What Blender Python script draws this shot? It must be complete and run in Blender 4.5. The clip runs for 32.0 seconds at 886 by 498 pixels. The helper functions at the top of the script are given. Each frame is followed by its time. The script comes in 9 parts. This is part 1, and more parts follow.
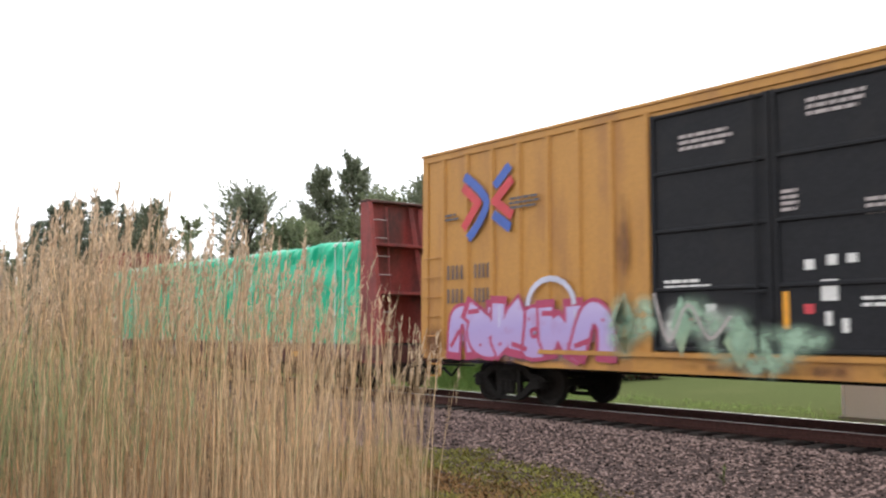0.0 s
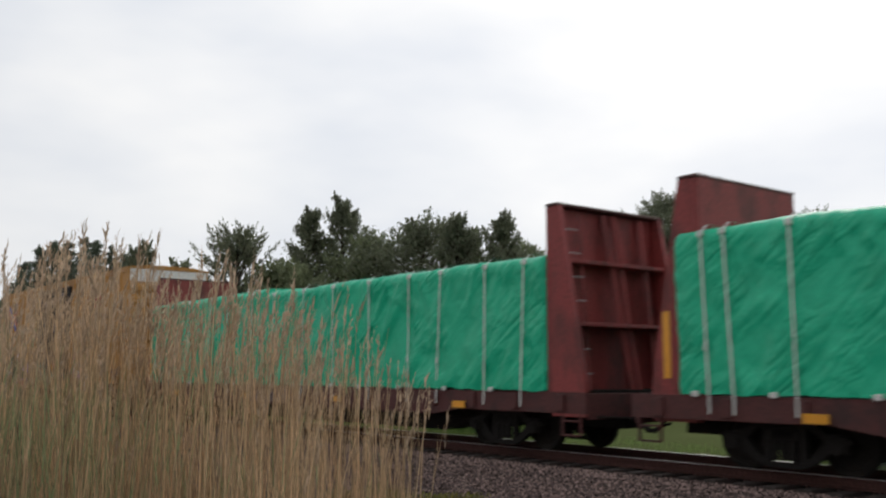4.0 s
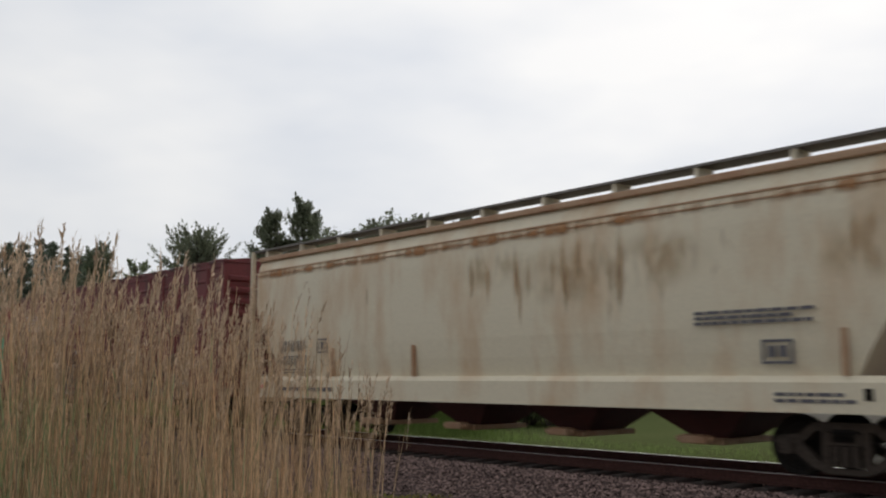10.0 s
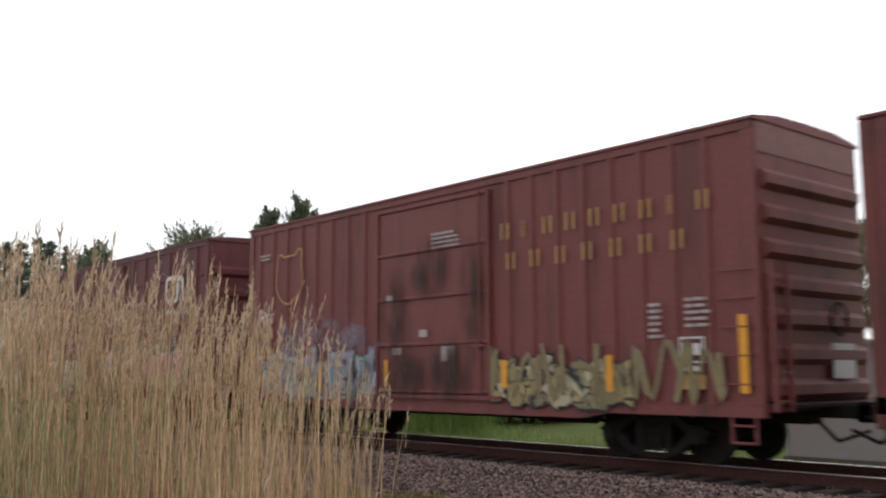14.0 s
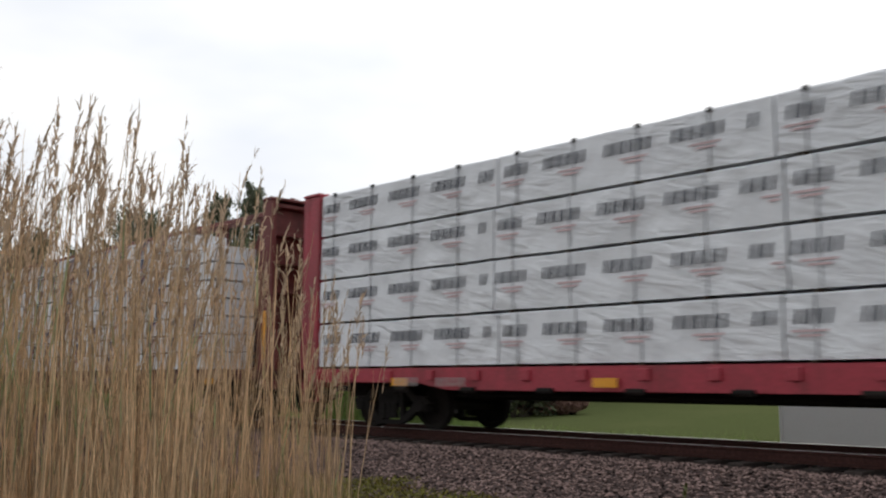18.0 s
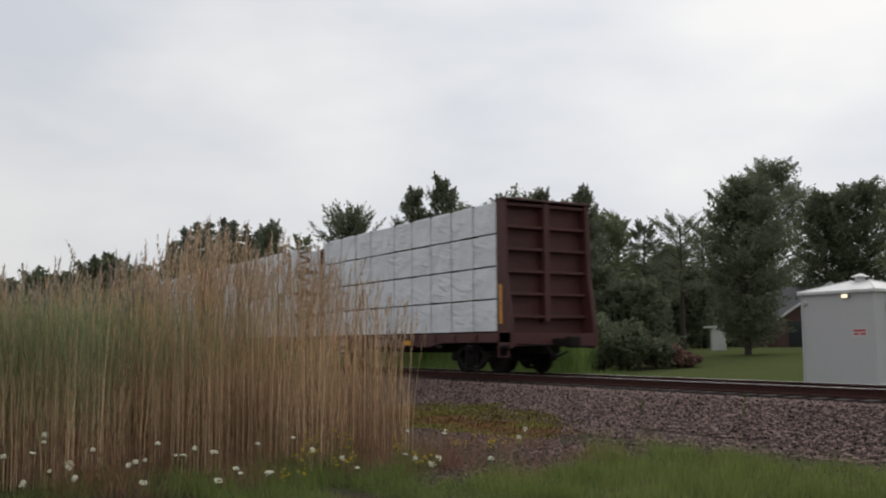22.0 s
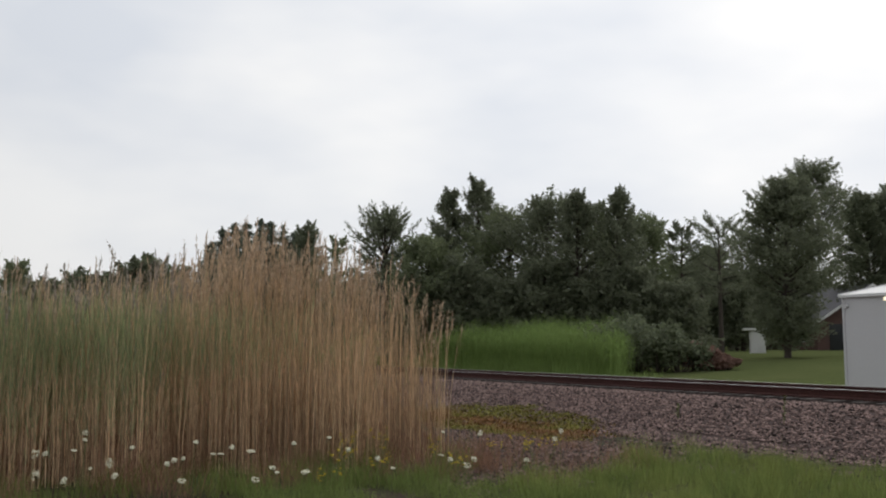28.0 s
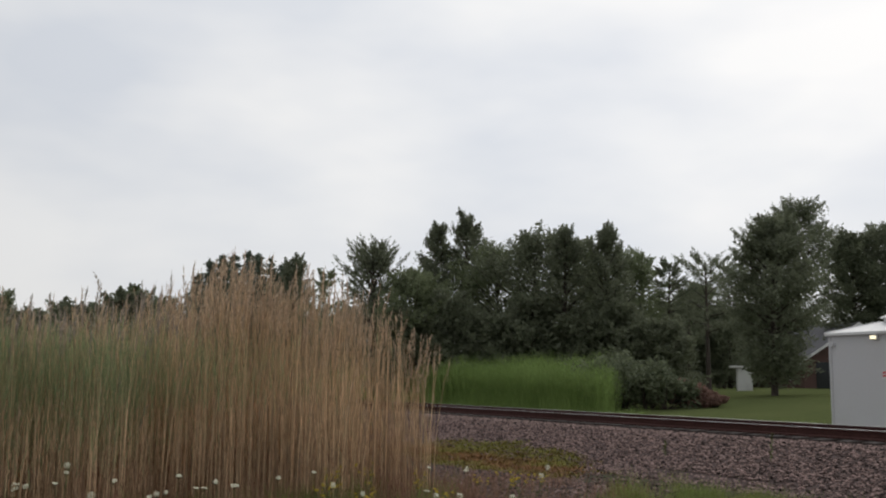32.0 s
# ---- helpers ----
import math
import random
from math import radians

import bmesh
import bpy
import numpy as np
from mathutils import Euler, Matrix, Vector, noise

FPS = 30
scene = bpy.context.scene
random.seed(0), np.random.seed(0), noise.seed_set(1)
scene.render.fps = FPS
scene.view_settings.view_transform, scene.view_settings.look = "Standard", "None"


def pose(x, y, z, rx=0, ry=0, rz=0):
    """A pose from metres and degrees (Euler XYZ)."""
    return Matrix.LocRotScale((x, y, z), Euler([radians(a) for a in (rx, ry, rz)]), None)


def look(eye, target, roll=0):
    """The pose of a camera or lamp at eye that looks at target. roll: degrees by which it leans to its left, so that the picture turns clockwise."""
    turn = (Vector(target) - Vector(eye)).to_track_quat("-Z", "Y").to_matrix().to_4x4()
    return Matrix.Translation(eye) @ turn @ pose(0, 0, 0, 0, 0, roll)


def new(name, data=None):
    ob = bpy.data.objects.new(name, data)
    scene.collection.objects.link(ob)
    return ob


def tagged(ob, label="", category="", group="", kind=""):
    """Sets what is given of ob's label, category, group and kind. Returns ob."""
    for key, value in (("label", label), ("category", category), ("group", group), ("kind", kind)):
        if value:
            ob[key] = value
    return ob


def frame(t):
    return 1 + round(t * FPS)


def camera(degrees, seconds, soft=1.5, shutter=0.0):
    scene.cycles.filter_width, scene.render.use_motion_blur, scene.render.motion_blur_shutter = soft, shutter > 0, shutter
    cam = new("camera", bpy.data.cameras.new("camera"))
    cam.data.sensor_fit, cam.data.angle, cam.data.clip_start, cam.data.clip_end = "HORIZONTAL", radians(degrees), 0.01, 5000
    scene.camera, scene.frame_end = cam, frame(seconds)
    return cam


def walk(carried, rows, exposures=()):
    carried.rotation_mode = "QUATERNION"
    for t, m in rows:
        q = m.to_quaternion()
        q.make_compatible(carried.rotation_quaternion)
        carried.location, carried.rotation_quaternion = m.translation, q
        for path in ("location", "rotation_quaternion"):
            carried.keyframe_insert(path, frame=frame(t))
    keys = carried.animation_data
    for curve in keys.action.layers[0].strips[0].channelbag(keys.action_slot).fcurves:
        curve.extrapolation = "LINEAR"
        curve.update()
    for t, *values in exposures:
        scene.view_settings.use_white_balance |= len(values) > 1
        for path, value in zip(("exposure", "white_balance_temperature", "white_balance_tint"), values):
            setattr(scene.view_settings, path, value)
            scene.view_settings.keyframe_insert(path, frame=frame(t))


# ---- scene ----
cam = camera(49.53, 32.0, soft=2.1, shutter=0.35)

PATH = [  # seconds, x, y, z, heading left of the track normal, tilt up, roll
    (0.0, 0.00, -14.10, 1.47, 52.56, 4.87, -0.08),
    (0.5, 0.00, -14.10, 1.47, 53.84, 5.70, -0.13),
    (1.0, 0.00, -14.10, 1.47, 53.39, 6.74, -0.06),
    (1.5, 0.00, -14.10, 1.47, 53.31, 7.41, -0.17),
    (2.0, 0.00, -14.10, 1.47, 53.35, 5.76, 0.04),
    (2.5, 0.00, -14.10, 1.47, 53.59, 7.23, -0.16),
    (3.0, 0.00, -14.10, 1.47, 53.90, 6.80, -0.10),
    (3.5, 0.00, -14.10, 1.47, 51.90, 6.20, -0.10),
    (4.0, 0.00, -14.10, 1.47, 51.91, 7.39, -0.14),
    (4.5, 0.00, -14.10, 1.47, 50.90, 9.90, 0.00),
    (6.5, 0.00, -14.10, 1.47, 49.18, 6.65, 0.30),
    (7.0, 0.00, -14.10, 1.47, 48.87, 7.71, 0.38),
    (7.5, 0.00, -14.10, 1.47, 48.97, 8.08, 0.06),
    (8.0, 0.00, -14.10, 1.47, 49.06, 8.90, 0.01),
    (8.5, 0.00, -14.10, 1.47, 49.21, 8.06, 0.11),
    (9.0, 0.00, -14.10, 1.47, 49.17, 7.66, 0.22),
    (9.5, 0.00, -14.10, 1.47, 49.25, 8.10, 0.12),
    (10.0, 0.00, -14.10, 1.47, 49.61, 7.49, 0.14),
    (10.5, 0.00, -14.10, 1.47, 49.54, 6.70, -0.00),
    (11.0, 0.00, -14.10, 1.47, 49.53, 7.15, 0.03),
    (11.5, 0.00, -14.10, 1.47, 49.97, 8.47, -0.47),
    (12.0, 0.00, -14.10, 1.47, 49.60, 7.40, -0.22),
    (12.5, 0.00, -14.10, 1.47, 49.41, 4.88, 0.24),
    (13.0, 0.00, -14.10, 1.47, 49.55, 6.70, 0.15),
    (13.5, 0.00, -14.10, 1.47, 49.71, 8.80, -0.04),
    (14.0, 0.00, -14.10, 1.47, 49.50, 7.36, 0.33),
    (14.5, 0.00, -14.10, 1.47, 49.51, 6.30, 0.08),
    (15.0, 0.00, -14.10, 1.47, 49.68, 9.42, -0.28),
    (15.5, 0.00, -14.10, 1.47, 49.60, 8.94, -0.43),
    (17.5, -1.70, -13.13, 0.95, 45.97, 7.67, -0.30),
    (18.0, -1.70, -13.01, 0.85, 46.70, 7.96, -0.30),
    (18.5, -1.60, -12.96, 0.95, 46.21, 9.11, -0.30),
    (19.0, 0.00, -14.07, 1.02, 49.27, 8.05, -0.25),
    (19.5, 1.95, -14.58, 0.80, 54.67, 7.84, -0.20),
    (20.0, 3.75, -15.69, 0.80, 56.53, 6.88, -0.10),
    (20.5, 5.00, -15.46, 0.82, 60.00, 6.42, 0.00),
    (21.0, 5.80, -15.69, 0.80, 59.93, 5.92, 0.15),
    (21.5, 5.80, -15.69, 0.80, 59.85, 6.13, -0.18),
    (22.0, 5.80, -15.69, 0.80, 59.69, 5.71, 0.33),
    (22.5, 5.80, -15.69, 0.80, 59.81, 6.06, 0.06),
    (23.0, 5.80, -15.69, 0.80, 59.83, 6.27, 0.11),
    (23.5, 5.80, -15.69, 0.80, 60.21, 6.35, 0.30),
    (24.0, 5.80, -15.69, 0.80, 61.34, 6.41, 0.33),
    (24.5, 5.80, -15.69, 0.80, 61.53, 6.63, 0.11),
    (25.0, 5.80, -15.69, 0.80, 61.50, 6.67, 0.18),
    (25.5, 5.80, -15.69, 0.80, 61.39, 6.19, 0.08),
    (27.5, 5.80, -15.69, 0.80, 61.61, 5.80, -0.02),
    (28.0, 5.80, -15.69, 0.80, 61.83, 5.78, 0.03),
    (28.5, 5.80, -15.69, 0.80, 61.57, 6.50, -0.11),
    (29.0, 5.80, -15.69, 0.80, 61.59, 6.90, -0.17),
    (29.5, 5.80, -15.69, 0.80, 61.71, 7.15, -0.12),
    (30.0, 5.80, -15.69, 0.80, 61.63, 7.32, -0.20),
    (30.5, 5.80, -15.69, 0.80, 61.52, 7.34, -0.35),
    (31.0, 5.80, -15.69, 0.80, 61.15, 7.31, -0.41),
    (31.5, 5.80, -15.69, 0.80, 61.23, 7.55, -0.43),
    (32.0, 5.80, -15.69, 0.80, 61.13, 7.82, -0.51),
]


def view(x, y, z, heading, tilt, roll):
    a, b = radians(heading), radians(tilt)
    way = Vector((-math.sin(a) * math.cos(b), math.cos(a) * math.cos(b), math.sin(b)))
    eye = Vector((x, y, z))
    return look(eye, eye + way, -roll)


EXPOSURES = [(0.0, 1.35), (0.5, 1.1), (1.0, 0.75), (1.5, 0.5), (2.0, 0.2), (3.0, 0.05), (6.5, -0.05), (8.5, -0.05), (9.5, -0.05), (10.3, -0.18), (11.0, -0.28), (11.5, -0.1), (12.0, 0.05), (12.5, 0.8), (13.0, 1.22), (13.5, 1.1), (14.0, 0.6), (15.0, 0.35), (15.5, 0.35), (17.5, 0.25), (18.0, 0.2), (19.0, 0.05), (20.0, -0.02), (21.0, -0.14), (22.0, -0.15), (24.0, -0.15), (25.5, -0.12), (28.0, 0.0), (30.0, -0.04), (32.0, -0.1)]
walk(cam, [(t, view(*p)) for t, *p in PATH], EXPOSURES)

# ---- world and sun: an overcast afternoon ----
world = bpy.data.worlds.new("overcast_sky")
scene.world = world
world.use_nodes = True
wn, wl = world.node_tree.nodes, world.node_tree.links
wn.clear()
w_out, w_bg = wn.new("ShaderNodeOutputWorld"), wn.new("ShaderNodeBackground")
sky = wn.new("ShaderNodeTexSky")
sky.sky_type, sky.sun_disc, sky.sun_elevation, sky.sun_rotation = "NISHITA", False, radians(38), radians(-28)
sky.air_density, sky.dust_density = 1.0, 3.0
w_tex, w_map, w_noise, w_ramp = (wn.new(k) for k in ("ShaderNodeTexCoord", "ShaderNodeMapping", "ShaderNodeTexNoise", "ShaderNodeValToRGB"))
w_map.inputs["Scale"].default_value = (1.3, 1.3, 3.4)
w_noise.inputs["Scale"].default_value, w_noise.inputs["Detail"].default_value, w_noise.inputs["Roughness"].default_value = 2.0, 4.0, 0.5
w_ramp.color_ramp.elements[0].position, w_ramp.color_ramp.elements[0].color = 0.36, (0.79, 0.825, 0.885, 1)
w_ramp.color_ramp.elements[1].position, w_ramp.color_ramp.elements[1].color = 0.64, (1.0, 1.0, 1.0, 1)
# the cloud layer is brightest round the hidden sun
GLOW = Vector((-math.sin(radians(28)) * math.cos(radians(38)), math.cos(radians(28)) * math.cos(radians(38)), math.sin(radians(38))))
w_dot, w_range, w_cloud, w_mix = wn.new("ShaderNodeVectorMath"), wn.new("ShaderNodeMapRange"), wn.new("ShaderNodeMix"), wn.new("ShaderNodeMix")
w_dot.operation = "DOT_PRODUCT"
w_dot.inputs[1].default_value = GLOW
w_range.inputs[1].default_value, w_range.inputs[2].default_value = 0.35, 1.0
w_range.inputs[3].default_value, w_range.inputs[4].default_value = 7.6, 10.0
w_cloud.data_type, w_cloud.blend_type = "RGBA", "MULTIPLY"
w_cloud.inputs[0].default_value = 1.0
w_mix.data_type = "RGBA"
w_mix.inputs[0].default_value = 0.94
wl.new(w_tex.outputs["Generated"], w_map.inputs["Vector"])
wl.new(w_tex.outputs["Generated"], w_dot.inputs[0])
wl.new(w_dot.outputs["Value"], w_range.inputs[0])
wl.new(w_map.outputs["Vector"], w_noise.inputs["Vector"])
wl.new(w_noise.outputs["Fac"], w_ramp.inputs["Fac"])
wl.new(w_ramp.outputs["Color"], w_cloud.inputs[6])
wl.new(w_range.outputs[0], w_cloud.inputs[7])
wl.new(sky.outputs["Color"], w_mix.inputs[6])
wl.new(w_cloud.outputs[2], w_mix.inputs[7])
wl.new(w_mix.outputs[2], w_bg.inputs["Color"])
w_bg.inputs["Strength"].default_value = 0.104
wl.new(w_bg.outputs["Background"], w_out.inputs["Surface"])

sun_data = bpy.data.lights.new("sun", "SUN")
sun_data.energy, sun_data.angle, sun_data.color = 0.7, radians(30), (1.0, 0.96, 0.9)
sun = new("sun", sun_data)
sun.matrix_world = look((0, 0, 60), Vector((0, 0, 60)) - GLOW)

# ---- materials ----
def mat(name, base, rough=0.6, metal=0.0, vary=0.25, scale=3.0, bump=0.15, stain=None, stain_amount=0.5, stain_scale=0.8, streak=1.0, island=0.0, per_object=0.0, fine=25.0, spec=0.5, crease=0.0, thin=0.0, slant=42):
    """A node material: base colour with grain, stains and fine relief in object space."""
    m = bpy.data.materials.new(name)
    m.use_nodes = True
    n, l = m.node_tree.nodes, m.node_tree.links
    b = n["Principled BSDF"]
    b.inputs["Roughness"].default_value, b.inputs["Metallic"].default_value = rough, metal
    b.inputs["Specular IOR Level"].default_value = spec
    tc, mp = n.new("ShaderNodeTexCoord"), n.new("ShaderNodeMapping")
    mp.inputs["Scale"].default_value = (1.0, 1.0, streak)
    l.new(tc.outputs["Object"], mp.inputs["Vector"])
    grain, big = n.new("ShaderNodeTexNoise"), n.new("ShaderNodeTexNoise")
    grain.inputs["Scale"].default_value, grain.inputs["Detail"].default_value = scale * 6, 6
    big.inputs["Scale"].default_value, big.inputs["Detail"].default_value = stain_scale, 7
    big.inputs["Roughness"].default_value = 0.65
    l.new(tc.outputs["Object"], grain.inputs["Vector"])
    l.new(mp.outputs["Vector"], big.inputs["Vector"])
    dark = tuple(c * (1 - vary) for c in base)
    light = tuple(min(1, c * (1 + vary * 0.7)) for c in base)
    r1 = n.new("ShaderNodeValToRGB")
    r1.color_ramp.elements[0].position, r1.color_ramp.elements[0].color = 0.3, (*dark, 1)
    r1.color_ramp.elements[1].position, r1.color_ramp.elements[1].color = 0.7, (*light, 1)
    l.new(grain.outputs["Fac"], r1.inputs["Fac"])
    colour = r1.outputs["Color"]
    r2 = n.new("ShaderNodeValToRGB")
    r2.color_ramp.elements[0].position, r2.color_ramp.elements[1].position = 0.48, 0.72
    r2.color_ramp.elements[0].color, r2.color_ramp.elements[1].color = (0, 0, 0, 1), (stain_amount,) * 3 + (1,)
    l.new(big.outputs["Fac"], r2.inputs["Fac"])
    mix = n.new("ShaderNodeMix")
    mix.data_type = "RGBA"
    l.new(r2.outputs["Color"], mix.inputs[0])
    l.new(colour, mix.inputs[6])
    mix.inputs[7].default_value = (*(stain or tuple(c * 0.55 for c in base)), 1)
    colour = mix.outputs[2]
    if island or per_object:
        src = n.new("ShaderNodeNewGeometry").outputs["Random Per Island"] if island else n.new("ShaderNodeObjectInfo").outputs["Random"]
        mr = n.new("ShaderNodeMapRange")
        k = island or per_object
        mr.inputs[3].default_value, mr.inputs[4].default_value = 1 - k, 1 + k
        l.new(src, mr.inputs[0])
        hs = n.new("ShaderNodeHueSaturation")
        l.new(mr.outputs[0], hs.inputs["Value"])
        l.new(colour, hs.inputs["Color"])
        colour = hs.outputs["Color"]
    l.new(colour, b.inputs["Base Color"])
    if bump:
        bp, fn = n.new("ShaderNodeBump"), n.new("ShaderNodeTexNoise")
        fn.inputs["Scale"].default_value, fn.inputs["Detail"].default_value = fine, 4
        l.new(tc.outputs["Object"], fn.inputs["Vector"])
        l.new(fn.outputs["Fac"], bp.inputs["Height"])
        bp.inputs["Strength"].default_value, bp.inputs["Distance"].default_value = bump, 0.02
        if crease:
            # slanting pull folds of a wrapped sheet
            ct, cm, cn, cb = n.new("ShaderNodeMapping"), n.new("ShaderNodeMapping"), n.new("ShaderNodeTexNoise"), n.new("ShaderNodeBump")
            ct.inputs["Rotation"].default_value, cm.inputs["Scale"].default_value = (0, radians(slant), 0), (0.7, 0.7, 3.0 if slant > 20 else 3.4)
            cn.inputs["Scale"].default_value, cn.inputs["Detail"].default_value, cn.inputs["Distortion"].default_value = 2.1, 4.0, 0.7
            l.new(tc.outputs["Object"], ct.inputs["Vector"])
            l.new(ct.outputs["Vector"], cm.inputs["Vector"])
            l.new(cm.outputs["Vector"], cn.inputs["Vector"])
            # slack in some places, taut in others
            slack, reach, weigh = n.new("ShaderNodeTexNoise"), n.new("ShaderNodeMapRange"), n.new("ShaderNodeMath")
            slack.inputs["Scale"].default_value, slack.inputs["Detail"].default_value = 0.9, 2.0
            reach.inputs[1].default_value, reach.inputs[2].default_value, reach.inputs[3].default_value = 0.42, 0.62, 0.12
            weigh.operation = "MULTIPLY"
            l.new(tc.outputs["Object"], slack.inputs["Vector"])
            l.new(slack.outputs["Fac"], reach.inputs[0])
            l.new(cn.outputs["Fac"], weigh.inputs[0])
            l.new(reach.outputs[0], weigh.inputs[1])
            l.new(weigh.outputs[0], cb.inputs["Height"])
            cb.inputs["Strength"].default_value, cb.inputs["Distance"].default_value = crease, 0.12
            l.new(cb.outputs["Normal"], bp.inputs["Normal"])
        l.new(bp.outputs["Normal"], b.inputs["Normal"])
    if thin:
        # leaves and blades let light through
        tr, ms = n.new("ShaderNodeBsdfTranslucent"), n.new("ShaderNodeMixShader")
        l.new(colour, tr.inputs["Color"])
        ms.inputs[0].default_value = thin
        l.new(b.outputs[0], ms.inputs[1])
        l.new(tr.outputs[0], ms.inputs[2])
        l.new(ms.outputs[0], n["Material Output"].inputs["Surface"])
    return m


M_YELLOW = mat("faded_yellow_paint", (0.47, 0.224, 0.046), 0.55, stain=(0.26, 0.11, 0.04), stain_amount=0.8, streak=0.2, stain_scale=1.2, vary=0.1, bump=0.05)
M_BLACK = mat("black_door_paint", (0.019, 0.019, 0.022), 0.7, stain=(0.034, 0.031, 0.030), stain_amount=0.5, vary=0.2, spec=0.2)
M_NS = mat("weathered_red_brown_paint", (0.150, 0.023, 0.024), 0.6, stain=(0.05, 0.014, 0.013), stain_amount=0.95, streak=0.22, stain_scale=1.5, vary=0.2)
M_CN = mat("oxide_brown_paint", (0.122, 0.0205, 0.0235), 0.58, stain=(0.05, 0.016, 0.015), stain_amount=0.9, streak=0.22, stain_scale=1.4, vary=0.18)
M_WC = mat("maroon_paint", (0.185, 0.048, 0.045), 0.6, stain=(0.085, 0.026, 0.022), stain_amount=0.9, streak=0.22, stain_scale=1.4, vary=0.18)
M_FLAT = mat("faded_flatcar_red_paint", (0.255, 0.040, 0.037), 0.62, stain=(0.045, 0.017, 0.015), stain_amount=0.95, streak=0.4, stain_scale=1.6, vary=0.25)
M_RED = mat("bright_red_paint", (0.36, 0.036, 0.055), 0.5, stain=(0.14, 0.025, 0.028), stain_amount=0.9, streak=0.4, stain_scale=1.6, vary=0.2)
M_DKRED = mat("dark_brown_steel_paint", (0.085, 0.028, 0.024), 0.65, stain=(0.04, 0.017, 0.014), stain_amount=0.6, vary=0.2)
M_SILL = mat("grimy_maroon_sill_paint", (0.085, 0.022, 0.020), 0.7, stain=(0.03, 0.014, 0.013), stain_amount=0.95, stain_scale=1.8, vary=0.3)
M_REDPRINT = mat("crimson_print", (0.38, 0.05, 0.09), 0.6, vary=0.1)
M_WINE = mat("red_oxide_steel_paint", (0.155, 0.034, 0.030), 0.62, stain=(0.06, 0.02, 0.017), stain_amount=0.9, streak=0.4, stain_scale=1.6, vary=0.2)
M_CREAM = mat("rust_stained_cream_paint", (0.66, 0.595, 0.45), 0.5, stain=(0.47, 0.27, 0.12), stain_amount=0.8, streak=0.3, stain_scale=0.8, vary=0.06, bump=0.05)
M_RUSTY = mat("rusty_cream_paint", (0.42, 0.27, 0.165), 0.6, stain=(0.30, 0.13, 0.06), stain_amount=0.9, stain_scale=1.6, vary=0.12)
M_GRIME = mat("grimy_black_steel", (0.016, 0.014, 0.013), 0.9, stain=(0.035, 0.026, 0.02), stain_amount=0.5, vary=0.3, spec=0.15)
M_TARP = mat("green_tarpaulin", (0.009, 0.46, 0.255), 0.42, vary=0.08, stain=(0.005, 0.32, 0.17), stain_amount=0.6, stain_scale=1.5, bump=0.12, fine=2.5, crease=1.0, spec=0.4)
M_STRAP = mat("pale_webbing_strap", (0.70, 0.71, 0.67), 0.7, vary=0.1)
M_WRAP = mat("white_lumber_wrap", (0.74, 0.755, 0.78), 0.4, vary=0.04, stain=(0.55, 0.56, 0.58), stain_amount=0.5, stain_scale=1.2, bump=0.14, fine=4.0, crease=0.62, slant=-14)
M_BOARDEND = mat("brown_board_ends", (0.21, 0.125, 0.09), 0.85, vary=0.3)
M_WRAPLINE = mat("grey_wrap_strap_mark", (0.33, 0.34, 0.36), 0.55, vary=0.1)
M_PRINT = mat("dark_blue_black_print", (0.035, 0.04, 0.06), 0.55, vary=0.1)
M_NAVY = mat("navy_blue_print", (0.03, 0.045, 0.10), 0.5, vary=0.1)
M_PINKPRINT = mat("faint_red_print", (0.64, 0.47, 0.48), 0.5, vary=0.1)
M_DUNNAGE = mat("dark_wet_dunnage_wood", (0.07, 0.045, 0.03), 0.8, vary=0.3)
M_WHITE = mat("white_stencil_paint", (0.68, 0.66, 0.64), 0.6, vary=0.1)
M_DIMWHITE = mat("worn_white_stencil_paint", (0.42, 0.36, 0.35), 0.65, vary=0.2)
M_STENCIL = mat("dark_stencil_paint", (0.10, 0.095, 0.11), 0.6, vary=0.15)
M_REFLECT = mat("yellow_reflector_tape", (0.75, 0.33, 0.02), 0.35, vary=0.06)
M_GOLD = mat("worn_gold_lettering_paint", (0.42, 0.24, 0.08), 0.6, vary=0.15)
M_LOGORED = mat("dark_red_lettering_paint", (0.36, 0.03, 0.045), 0.55, vary=0.1)
M_LOGOBLUE = mat("blue_emblem_paint", (0.05, 0.11, 0.42), 0.5, vary=0.1)
M_LOGOBRED = mat("red_emblem_paint", (0.55, 0.045, 0.06), 0.5, vary=0.1)
M_TIE = mat("creosoted_timber", (0.036, 0.026, 0.022), 0.85, vary=0.35, scale=4, per_object=0.25)
M_RAIL = mat("rusty_rail_steel", (0.058, 0.025, 0.021), 0.85, 0.0, vary=0.3, spec=0.2)
M_RAILTOP = mat("polished_rail_head", (0.72, 0.71, 0.70), 0.5, 0.85, vary=0.1)
M_STONE = mat("purple_grey_ballast_stone", (0.19, 0.132, 0.118), 0.9, vary=0.25, scale=8, island=0.95, spec=0.2)
M_BALLAST = mat("ballast_bed", (0.10, 0.072, 0.067), 0.95, vary=0.5, scale=9, bump=1.0, fine=28, stain=(0.035, 0.028, 0.026), stain_scale=9.0, spec=0.1)
M_DIRT = mat("damp_brown_earth", (0.060, 0.044, 0.032), 0.95, vary=0.3, bump=0.6, stain=(0.045, 0.065, 0.022), stain_amount=0.9, stain_scale=1.4, spec=0.1)
M_LAWN = mat("mown_lawn", (0.095, 0.112, 0.045), 1.0, vary=0.25, scale=5, bump=0.3, fine=30, stain=(0.115, 0.125, 0.055), stain_amount=0.6, stain_scale=0.25, spec=0.0)
